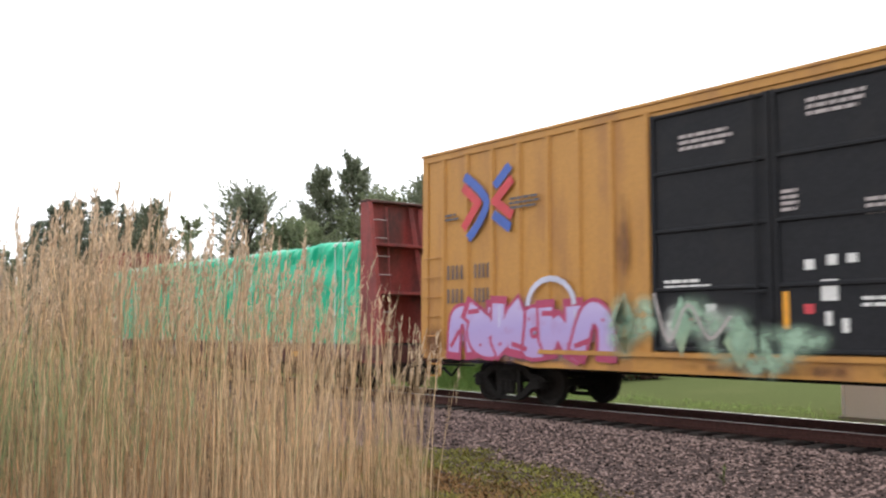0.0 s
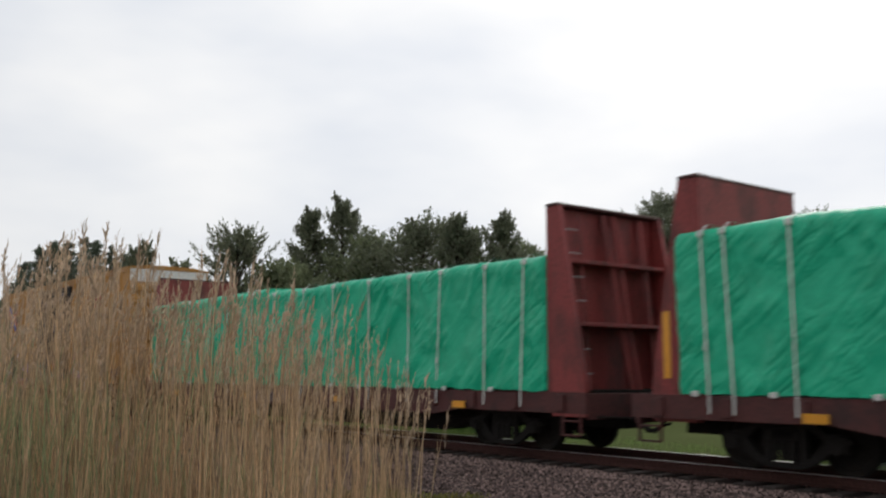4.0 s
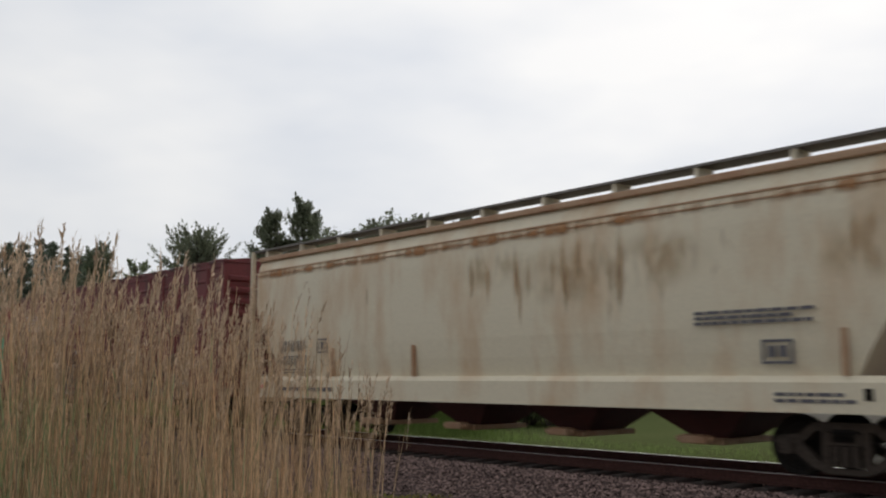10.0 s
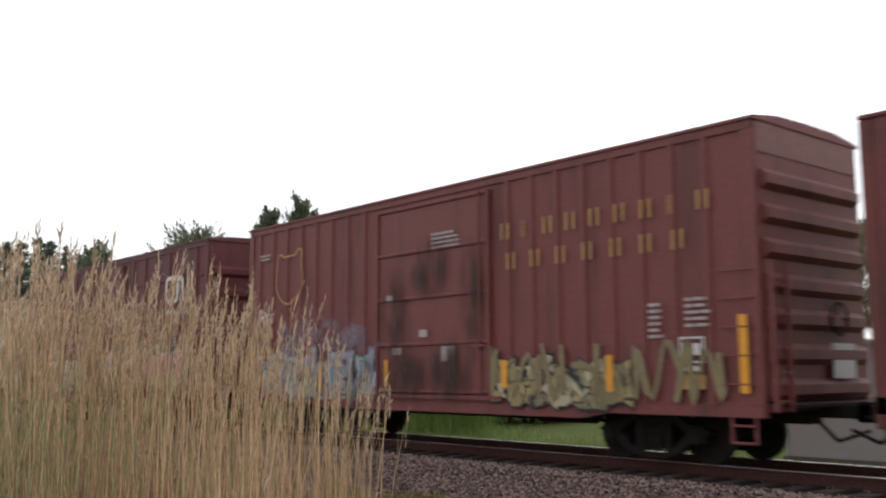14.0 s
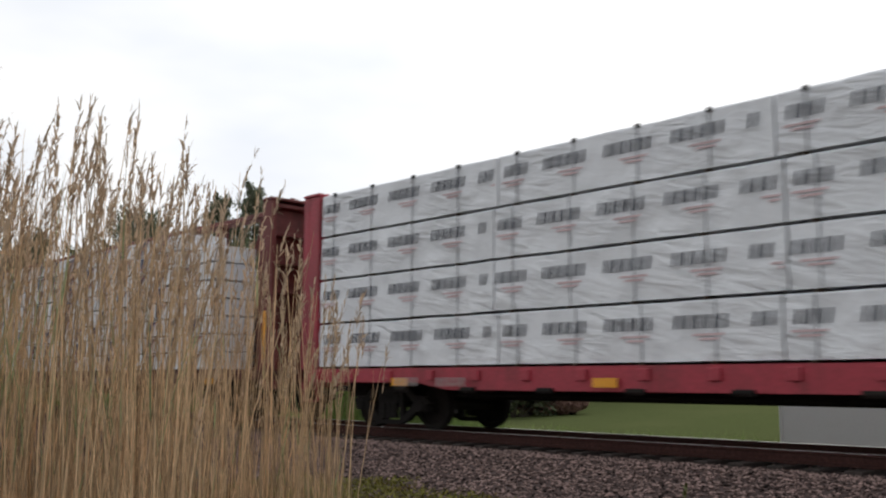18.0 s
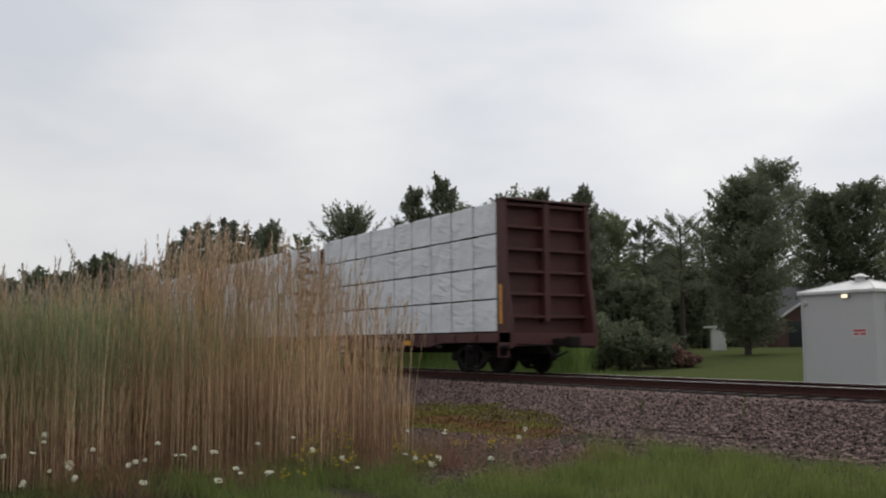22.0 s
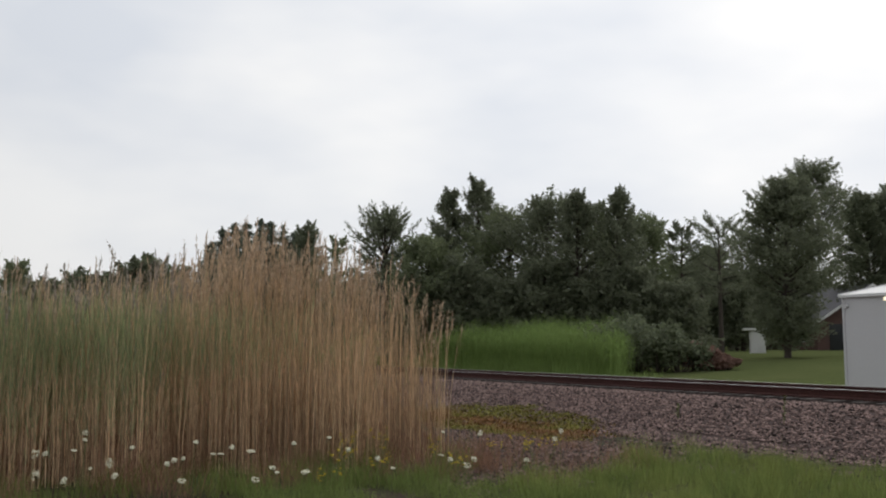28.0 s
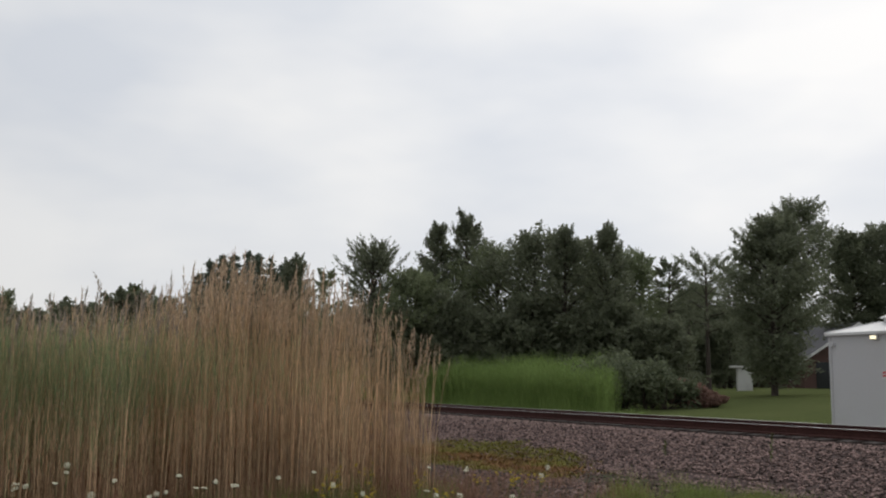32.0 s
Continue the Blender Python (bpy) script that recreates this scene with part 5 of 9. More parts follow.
    decal(car, "reflector", M_REFLECT, [(8.98, 9.08, 1.5, 2.05)], dy)
    decal(car, "door_placard", M_LOGOBRED, [(9.32, 9.48, 1.72, 1.86), (7.2, 7.35, 1.55, 1.68)], dy)
    return car


def ns_boxcar():
    L, xi = 17.9, -23.75
    ribs = [0.55 + 1.02 * i for i in range(7)] + [11.0 + 0.98 * i for i in range(7)]
    car, y, eave = boxcar("boxcar", "weathered red-brown ribbed boxcar with white emblem and grey sprayed shapes", xi, L, 4.78, 0.80, M_NS, (7.5, 10.58), ribs, [1.2 + 0.33 * i for i in range(10)], split=[1.32, 1.80, 2.28, 2.76, 3.24, 3.72, 4.14], half=1.55, batten=True)
    f = y - 0.061
    e = decal(car, "emblem", M_WHITE, [(0.85 + 0.05 * i, 2.0, 3.28 + 0.13 * i, 3.34 + 0.13 * i, 0.0) for i in range(5)], f, "white striped emblem")
    painted(e, "emblem_block", M_WHITE, [[(2.05, 3.2), (2.75, 3.2), (2.95, 3.85), (2.25, 3.85)], [(3.0, 3.2), (3.45, 3.2), (3.6, 3.85), (3.15, 3.85)]], f)
    decal(car, "car_mark", M_DIMWHITE, word(2.0, 2.6, 2.35, 2.6, 2) + word(1.95, 2.75, 1.82, 2.08, 3) + word(3.0, 3.75, 1.82, 2.08, 3), f, "worn white stencilled marks")
    decal(car, "stencil_print", M_DIMWHITE, lines(16.3, 17.0, 1.9, 3, seed=21) + lines(11.5, 12.0, 1.9, 3, seed=22) + [(6.7, 6.88, 2.7, 2.82), (6.75, 6.95, 2.25, 2.4)], f)
    data_plate(car, 15.3, 1.35, f, 0.42, 0.36)
    puffs(car, "rust_stain", M_RUSTPUFF, [(8.0, 1.5, 0.9, 1.1), (9.1, 1.35, 1.1, 0.8), (10.0, 1.7, 0.8, 1.2), (8.6, 2.6, 0.8, 1.0), (10.2, 3.0, 0.5, 1.2)], y - 0.105, "dark rust streaks down the door")
    puffs(car, "rust_stain", M_RUSTPUFF, [(5.4, 1.9, 1.2, 0.8), (6.6, 1.6, 1.0, 1.0), (3.6, 2.2, 1.0, 0.7)], f, "dark rust streaks on the side")
    decal(car, "reflector", M_REFLECT, [(x, x + 0.09, 1.2, 1.85) for x in (2.7, 6.05, 12.2)] + [(17.3, 17.39, 1.0, 2.2)], f)
    for shapes, a, b, k, seed in ((["slant", "hook", "dip", "peak", "loop", "stair"], 1.3, 7.35, 1.95, 23), (["stair", "arch", "dip", "slant", "loop"], 10.75, 15.3, 2.0, 24)):
        bend_paint(car, shapes, a, b, 0.84, k, f, F_OLIVE, M_SP_DULL, 0.20, 0.045, seed, "worn olive sprayed shapes with beige rims", soft=True)
        puffs(car, "overspray", M_BEIGEPUFF, [(a + (b - a) * u, z, 0.8, 0.42) for u, z in ((0.08, 1.0), (0.25, 0.95), (0.42, 1.0), (0.58, 0.95), (0.75, 1.0), (0.92, 0.95))] + [(a + (b - a) * u, k + 0.1, 0.2, 0.4) for u in (0.1, 0.35, 0.62, 0.9)], f - 0.002, "thin beige overspray")
    puffs(car, "overspray", M_BEIGEPUFF, [(8.1, 1.75, 0.7, 0.2), (9.3, 1.7, 0.9, 0.2), (8.4, 1.25, 0.8, 0.14), (9.7, 1.2, 0.7, 0.12)], y - 0.107, "thin beige overspray on the door")
    part("patch_plate", Geo().box(5.2, 5.62, f - 0.022, f - 0.018, 1.55, 1.95), M_SP_TAN, car, "plain tan patch")
    for i in range(14):
        x = 0.6 + 1.28 * i
        part("roof_rib", Geo().prism([(-1.64, eave - 0.02), (-1.2, eave - 0.02), (-1.2, eave + 0.16), (-1.45, eave + 0.13), (-1.64, eave + 0.06)], "x", x - 0.16, x + 0.16), M_DKRED, car)
    tall = []
    rng = random.Random(5)
    for k in range(9):
        z = 1.5 + 0.33 * k
        k = rng.uniform(-0.04, 0.04)
        tall += stroke([(17.52 + k, z), (17.7 + k, z + rng.uniform(0.0, 0.12)), (17.56, z + 0.2)], 0.026)
    painted(car, "spray_column", M_SP_BEIGE, tall, y - 0.035, "column of white painted squiggles at the corner")
    return car


def cn_boxcar():
    L, xi = 14.95, 15.26
    ribs = [0.95 + 0.92 * i for i in range(6)] + [9.75 + 0.9 * i for i in range(6)]
    car, y, eave = boxcar("boxcar", "oxide brown boxcar with white emblem and pink sprayed shapes", xi, L, 5.43, 0.86, M_CN, (6.2, 9.1), ribs, [1.3 + 0.62 * i for i in range(6)], split=[1.55, 2.95, 4.3], half=1.55)
    f = y - 0.061
    def arc(cx, cz, r, a0, a1, n=6):
        return [(cx + r * math.cos(a0 + (a1 - a0) * i / n), cz + r * math.sin(a0 + (a1 - a0) * i / n)) for i in range(n + 1)]
    loop = [(12.95, 4.34)] + arc(12.5, 4.19, 0.15, math.pi / 2, math.pi) + arc(12.5, 3.80, 0.15, math.pi, 1.5 * math.pi) + arc(12.98, 3.80, 0.15, -math.pi / 2, 0) + arc(13.3, 4.17, 0.17, math.pi, 0) + arc(13.64, 3.82, 0.17, -math.pi, 0) + [(13.81, 4.40)]
    part("emblem", ribbon(loop, 0.125, f - 0.006), M_WHITE, car, "white ribbon-shaped emblem")
    decal(car, "car_mark", M_WHITE, word(12.35, 12.95, 3.24, 3.40, 4) + word(13.35, 14.0, 3.24, 3.40, 5), f)
    decal(car, "car_mark", M_WHITE, word(1.15, 1.85, 2.55, 2.78, 3) + word(2.3, 2.9, 2.62, 2.85, 3) + word(3.2, 3.75, 2.65, 2.88, 3), f, "white stencilled marks")
    decal(car, "stencil_print", M_DIMWHITE, lines(1.1, 1.9, 2.1, 2, seed=31) + lines(1.1, 1.85, 1.45, 3, seed=32) + lines(6.55, 7.3, 3.35, 8, 0.04, 0.1, seed=33) + lines(8.0, 8.9, 3.2, 3, seed=34) + lines(5.0, 5.8, 2.85, 2, seed=35) + lines(12.4, 12.6, 2.75, 7, 0.05, 0.1, seed=36) + lines(13.0, 13.2, 2.75, 5, 0.05, 0.1, seed=37), y - 0.10)
    data_plate(car, 4.3, 2.45, f, 0.3, 0.32)
    rng = random.Random(3)
    painted(car, "door_placard", M_WHITE, [rounded(7.75, 3.37, 0.1, 0.1, rng, 12, 0.02, 2)], y - 0.10)
    decal(car, "reflector", M_REFLECT, [(2.6, 3.0, 0.93, 1.02), (4.9, 5.3, 0.93, 1.02), (8.6, 9.1, 0.93, 1.02), (11.0, 11.5, 0.98, 1.1), (12.7, 13.2, 0.98, 1.1)], y - 0.022)
    decal(car, "reflector", M_REFLECT, [(0.42, 0.54, 1.25, 2.2), (14.58, 14.67, 1.25, 2.25)], f)
    puffs(car, "overspray", M_LILACPALE, [(1.9, 1.4, 0.6, 0.75), (2.8, 2.0, 0.8, 0.42), (3.9, 2.05, 0.8, 0.42), (5.0, 2.0, 0.8, 0.42), (5.8, 1.4, 0.6, 0.75)], f, "thin pale lavender overspray")
    painted(car, "spray_field", F_CREAM, [[(1.95, 0.9), (5.85, 0.9), (5.7, 1.5), (5.5, 1.95), (4.9, 2.0), (4.3, 1.95), (3.6, 2.05), (2.9, 1.98), (2.2, 1.9), (2.1, 1.4)]], f, "cream sprayed field", 0.006)
    bend_paint(car, ["slant", "dip", "stair", "peak", "loop"], 2.0, 5.8, 0.92, 2.05, f, F_CREAM, M_SP_BLACK, 0.26, 0.045, 41, "cream block-shaped spray paint with black edges")
    bend_paint(car, ["hook", "peak", "slant", "dip", "loop", "arch"], 7.9, 13.3, 0.88, 2.32, y - 0.09, F_PINK, M_SP_BLACK, 0.46, 0.065, 42, "rose and tan block-shaped spray paint with black edges")
    part("spray_shape", band(smooth([(7.35, 0.95), (7.4, 1.5), (7.75, 1.85), (8.05, 1.6), (8.1, 1.0)]), 0.2, y - 0.104, 0.2), F_MINT, car, "mint sprayed arch")
    part("spray_shape", band([(13.75, 1.0), (13.75, 2.1), (14.15, 1.75), (13.75, 1.55), (14.2, 1.3), (13.8, 1.0)], 0.1, y - 0.104, 0.2), M_SP_STEEL, car, "dark green sprayed bends")
    puffs(car, "overspray", M_MINTPUFF, [(7.5, 1.45, 0.75, 0.7), (8.3, 1.9, 0.6, 0.5), (9.2, 2.3, 0.7, 0.35), (10.3, 2.35, 0.7, 0.35), (11.9, 2.35, 0.7, 0.4), (13.0, 2.1, 0.6, 0.5), (13.95, 1.72, 0.75, 0.82), (13.9, 1.45, 0.8, 0.55)], y - 0.085, "soft mint overspray round the pink shapes")
    puffs(car, "overspray", M_PALEPUFF, [(14.0, 2.15, 0.4, 0.35), (14.0, 2.45, 0.16, 0.4), (11.1, 2.2, 0.8, 0.16)], y - 0.102, "thin white overspray")
    for z in (1.6, 2.75, 4.0):
        part("end_shelf", Geo().box(L + 0.075, L + 0.16, 0.2, 1.3, z, z + 0.05), M_DIMWHITE, car)
    return car


def wc_boxcar():
    L, xi = 14.95, 32.62
    ribs = [0.55 + 0.66 * i for i in range(8)] + [9.75 + 0.62 * i for i in range(8)]
    car, y, eave = boxcar("boxcar", "maroon boxcar with gold block lettering and mixed sprayed shapes", xi, L, 5.36, 0.78, M_WC, (5.68, 9.31), ribs, [1.2 + 0.52 * i for i in range(7)], half=1.55, cap=mat("faded_tan_end_panel", (0.20, 0.08, 0.068), 0.6, vary=0.2))
    f = y - 0.061
    decal(car, "lettering_block", M_GOLD, [(9.6 + 0.545 * i, 9.6 + 0.545 * i + (0.09 if i in (1, 7) else 0.22), 3.95, 4.26) for i in range(9)] + [(9.75 + 0.62 * i, 9.97 + 0.62 * i, 3.38, 3.69) for i in range(7)], f, "gold block lettering, two rows")
    shield = smooth([(1.5, 4.2), (1.52, 4.38), (1.68, 4.44), (1.8, 4.36), (2.1, 4.38), (2.32, 4.38), (2.45, 4.5), (2.64, 4.46), (2.6, 4.2), (2.66, 3.85), (2.6, 3.5), (2.35, 3.3), (2.05, 3.18), (1.7, 3.3), (1.47, 3.6), (1.47, 3.95)])
    part("emblem", ribbon(shield + [shield[0]], 0.045, f - 0.006), M_GOLD, car, "gold shield outline")
    decal(car, "stencil_print", M_DIMWHITE, lines(0.7, 1.2, 4.5, 2, seed=51) + lines(7.6, 8.5, 4.3, 4, seed=52) + lines(13.0, 13.3, 2.55, 6, 0.05, 0.1, seed=53) + lines(13.7, 14.2, 2.6, 5, 0.05, 0.1, seed=54), y - 0.1)
    decal(car, "car_mark", M_GOLD, word(0.7, 1.3, 2.35, 2.6, 2) + word(0.7, 1.3, 1.85, 2.1, 2), f)
    data_plate(car, 13.55, 1.6, f, 0.45, 0.4)
    decal(car, "reflector", M_REFLECT, [(0.3, 0.44, 1.1, 2.05), (3.45, 3.58, 1.15, 1.7), (6.0, 6.13, 1.2, 1.75), (9.6, 9.75, 1.2, 1.7), (12.1, 12.24, 1.15, 1.75), (14.62, 14.76, 1.15, 2.3)], f - 0.03)
    decal(car, "reflector", M_GOLD, [(0.7, 1.15, 1.15, 1.35), (13.55, 14.0, 1.2, 1.42)], f)
    tag_paint(car, 0.9, 5.6, 0.85, 1.95, f, G_BLUE, M_SP_STEEL, None, 7, 61, edge=0.025, label="pale blue and cream sprayed shapes with dark edges")
    bend_paint(car, ["stair", "dip", "hook", "slant", "loop", "dip"], 1.0, 5.5, 0.9, 2.1, f - 0.014, F_BLUE, M_SP_LILACDK, 0.2, 0.03, 67, "pale blue sprayed bends with violet edges")
    part("spray_line", band([(4.7, 0.85), (5.5, 1.65)], 0.22, f - 0.036, 0.1), M_SP_DARKGREY, car, "dark grey sprayed bar")
    curl_paint(car, 9.3, 14.3, 0.9, 2.0, f - 0.012, M_SP_OLIVE, M_SP_BROWN, None, 7, 66, 0.075, "thin olive gold sprayed curls")
    tag_paint(car, 9.3, 12.6, 0.85, 1.8, f, G_OLIVE, M_SP_BLACK, None, 6, 62, label="olive gold sprayed shapes with dark edges")
    rng = random.Random(9)
    part("spray_star", ribbon([(0.72, 2.9), (1.3, 2.98), (0.85, 2.55), (1.0, 3.3), (1.18, 2.5), (0.72, 2.9), (1.1, 2.78), (0.86, 3.05)], 0.045, f - 0.006), M_WHITE, car, "white sprayed star squiggle")
    puffs(car, "overspray", M_LILACPUFF, [(1.9, 2.25, 0.5, 0.5), (2.8, 2.4, 0.7, 0.5), (3.8, 2.4, 0.7, 0.55), (4.8, 2.25, 0.75, 0.5), (2.2, 2.0, 0.9, 0.4), (4.2, 2.0, 1.2, 0.35)], f, "thin lavender overspray")
    puffs(car, "overspray", M_RUSTPUFF, [(2.6, 1.4, 0.35, 0.6), (3.4, 1.2, 0.3, 0.6), (4.9, 1.3, 0.4, 0.6), (5.3, 1.5, 0.3, 0.5)], f - 0.03, "dark smoky overspray")
    decal(car, "door_placard", M_DIMWHITE, [(6.1, 6.3, 3.0, 3.12), (7.2, 7.45, 2.2, 2.35), (7.9, 8.3, 1.7, 2.0), (6.3, 6.6, 1.85, 2.0)], y - 0.1)
    puffs(car, "rust_stain", M_RUSTPUFF, [(6.7, 1.4, 1.0, 0.75), (8.2, 1.5, 1.1, 0.8), (6.3, 2.7, 0.6, 1.3), (8.8, 3.0, 0.5, 1.3), (7.5, 3.6, 0.9, 0.8)], y - 0.105, "dark grime streaks down the door")
    part("end_sign", Geo().box(L + 0.075, L + 0.095, 0.3, 1.0, 1.35, 1.9, 0.004), M_TRIMW, car, "pale square plate on the end")
    return car


yellow_boxcar()
ns_boxcar()
cn_boxcar()
wc_boxcar()


# ---- covered hopper ----
def covered_hopper():
    L, xi = 17.95, -4.41
    car = thing("covered_hopper", "cream covered hopper car with rust streaks and curved side", "hopper car", "freight cars of the train")
    MOVERS.append((car, xi))
    half, zs, zt = 1.55, 1.42, 4.48
    # body: side view outline with sloping ends, bulging section
    sections = []
    prof = [(0.0, -0.22), (0.10, -0.06), (0.45, 0.0), (0.8, 0.0), (0.93, -0.04), (1.0, -0.14)]
    g = Geo()
    stations = [(1.55, 1.42), (1.35, 1.62), (1.1, 2.15), (0.62, 2.75), (0.36, 3.25), (0.36, 4.48)]
    def lower(x):
        x = min(x, L - x)
        pts = [(0.36, 3.25), (0.62, 2.75), (1.1, 2.2), (1.4, 1.75), (1.6, 1.42)]
        for (a, za), (b, zb) in zip(pts, pts[1:]):
            if a <= x <= b:
                return za + (zb - za) * (x - a) / (b - a)
        return 1.42 if x > 1.6 else 3.25
    xs = [0.36, 0.5, 0.62, 0.8, 1.0, 1.1, 1.25, 1.4, 1.5, 1.6] + [1.6 + (L - 3.2) * i / 12 for i in range(1, 12)]
    xs = sorted(set(xs + [L - x for x in xs]))
    rows = []
    for x in xs:
        zl = lower(x)
        ring = []
        for k in range(9):
            z = zl + (zt - zl) * k / 8
            u = (z - 1.42) / (zt - 1.42)
            ring.append((x, -(half - 0.10 * (1 - min(1, u / 0.35)) ** 2 - 0.16 * max(0, (u - 0.8) / 0.2) ** 2), z))
        ring.append((x, -1.0, zt + 0.14))
        ring.append((x, 0.0, zt + 0.2))
        full = ring + [(a, -b, c) for a, b, c in ring[:-1][::-1]]
        rows.append(full)
    n = len(rows[0])
    for r in rows:
        g.v.extend(r)
    for i in range(len(rows) - 1):
        for j in range(n - 1):
            g.f.append((i * n + j, (i + 1) * n + j, (i + 1) * n + j + 1, i * n + j + 1))
        g.f.append((i * n + n - 1, (i + 1) * n + n - 1, (i + 1) * n, i * n))
    g.f.append(tuple(range(n)))
    g.f.append(tuple(range((len(rows) - 1) * n, len(rows) * n))[::-1])
    part("body", g, M_CREAM, car, "rust-streaked cream body", smooth=False)
    for s in (-1, 1):
        part("side_sill", Geo().prism([(s * 1.40, 0.94), (s * 1.60, 0.94), (s * 1.60, 1.36), (s * 1.53, 1.45), (s * 1.40, 1.45)], "x", 0.0, L), M_CREAM, car, "cream side sill")
        part("top_chord", Geo().box(0.36, L - 0.36, min(s * 1.36, s * 1.5), max(s * 1.36, s * 1.5), zt - 0.06, zt + 0.06, 0.02), M_RUSTY, car, "rusty top chord")
        part("seam", Geo().box(0.4, L - 0.4, min(s * 1.50, s * 1.535), max(s * 1.50, s * 1.535), zt - 0.34, zt - 0.31), M_RUSTY, car)
        part("seam", Geo().box(0.4, L - 0.4, min(s * 1.53, s * 1.556), max(s * 1.53, s * 1.556), zt - 0.45, zt - 0.43), M_RUSTY, car)
    # running boards on brackets
    for s in (-1, 1):
        rb = part("running_board", Geo().box(0.1, L - 0.1, min(s * 1.02, s * 1.5), max(s * 1.02, s * 1.5), zt + 0.22, zt + 0.265), M_WALKWAY, car, "weathered steel roof walkway")
        br = Geo().box(-0.04, 0.04, min(s * 1.05, s * 1.48), max(s * 1.05, s * 1.48), zt + 0.05, zt + 0.22).mesh("bracket", M_CREAM)
        for i in range(11):
            at(part("bracket", br, M_CREAM, rb), 0.7 + (L - 1.4) * i / 10, 0, 0)
    hatch = Geo().box(-0.75, 0.75, -0.55, 0.55, zt + 0.06, zt + 0.29, 0.06).mesh("hatch", M_CREAM)
    for i in range(8):
        at(part("hatch", hatch, M_CREAM, car), 1.6 + (L - 3.2) * i / 7, 0, 0)
    # ends: slope sheet, corner ladders, platform, brake gear
    for s, x in ((-1, 0.0), (1, L)):
        def X(d):
            return x - s * d
        g = Geo()
        g.add([(X(0.40), -1.3, 3.2), (X(0.40), 1.3, 3.2), (X(2.1), 1.3, 1.1), (X(2.1), -1.3, 1.1)], [(0, 1, 2, 3) if s < 0 else (3, 2, 1, 0)])
        part("slope_sheet", g, M_CREAM, car)
        part("end_platform", Geo().box(min(X(0), X(1.7)), max(X(0), X(1.7)), -1.39, 1.39, 1.02, 1.10), M_RUSTY, car)
        part("end_sill", Geo().box(min(X(0), X(0.12)), max(X(0), X(0.12)), -1.398, 1.398, 0.80, 1.019), M_CREAM, car)
        g = Geo()
        for yy in (-1.50, 1.50):
            g.box(min(X(0.02), X(0.10)), max(X(0.02), X(0.10)), yy - 0.05, yy + 0.05, 1.45, zt + 0.24)
        part("corner_post", g, M_CREAM, car)
        xa, xb = sorted((X(0.08), X(0.62)))
        ladder(car, xa, xb, -1.56, 1.45, 2.75, M_CREAM, 0.36)
        end_ladder(car, X(0.02), -1.45, -0.9, 0.95, zt + 0.18, M_CREAM, 0.38)
        step_iron(car, min(X(0.1), X(0.55)), max(X(0.1), X(0.55)), -1.52, 0.45, 0.95, M_CREAM)
        g = Geo()
        for yy in (-0.6, 0.6):
            g.box(min(X(0.15), X(0.27)), max(X(0.15), X(0.27)), yy - 0.06, yy + 0.06, 1.1, 3.1)
        part("end_post", g, M_CREAM, car)
        g = Geo()
        g.tube((X(0.7), -0.4, 1.45), (X(0.7), 0.5, 1.45), 0.22, n=12)
        g.box(min(X(0.3), X(0.55)), max(X(0.3), X(0.55)), -0.9, -0.6, 1.1, 1.7, 0.02)
        part("brake_gear", g, M_RUSTY, car)
        coupler(car, x, s, 0.86)
        truck(car, x - s * 2.0, xi, M_TRUCK)
        rail = Geo()
        rail.tube((X(0.05), -1.45, 2.2), (X(0.05), 1.45, 2.2), 0.018)
        part("handrail", rail, M_CREAM, car)
    bx = L - 0.1
    g = Geo()
    for i in range(14):
        a, b = 2 * math.pi * i / 14, 2 * math.pi * (i + 1) / 14
        g.tube((bx, 0.2 + 0.26 * math.cos(a), 2.15 + 0.26 * math.sin(a)), (bx, 0.2 + 0.26 * math.cos(b), 2.15 + 0.26 * math.sin(b)), 0.02, n=5, caps=False)
    part("brake_wheel", g, M_GRIME, car)
    # discharge bays
    for i in range(4):
        xc = 4.6 + (L - 9.2) * i / 3
        g = Geo()
        g.add([(xc - 1.5, -1.25, 1.3), (xc + 1.5, -1.25, 1.3), (xc + 1.5, 1.25, 1.3), (xc - 1.5, 1.25, 1.3), (xc - 0.3, -0.5, 0.45), (xc + 0.3, -0.5, 0.45), (xc + 0.3, 0.5, 0.45), (xc - 0.3, 0.5, 0.45)],
              [(0, 1, 5, 4), (1, 2, 6, 5), (2, 3, 7, 6), (3, 0, 4, 7), (4, 5, 6, 7)])
        bay = part("discharge_bay", g, M_DKRED, car, "brown sloping discharge bay")
        g = Geo().box(xc - 0.4, xc + 0.4, -0.75, 0.75, 0.36, 0.46, 0.01)
        g.box(xc - 0.25, xc + 0.25, -1.0, -0.75, 0.38, 0.52, 0.02)
        g.tube((xc - 0.35, -0.9, 0.45), (xc + 0.35, -0.9, 0.45), 0.05)
        part("outlet_gate", g, M_RUSTY, bay)
    f = -1.565
    decal(car, "car_mark", M_STENCIL, word(1.7, 2.75, 2.05, 2.32, 4) + word(1.68, 2.8, 1.72, 1.96, 5), f, "dark stencilled marks")
    decal(car, "stencil_print", M_STENCIL, lines(1.7, 3.1, 1.63, 2, 0.03, 0.07, seed=71), f + 0.02)
    decal(car, "stencil_print", M_STENCIL, lines(13.9, 15.9, 2.42, 3, 0.05, 0.08, seed=72) + lines(1.6, 4.2, 1.2, 1, 0.1, seed=73) + lines(15.2, 16.5, 1.22, 2, 0.05, 0.09, seed=74), f - 0.042)
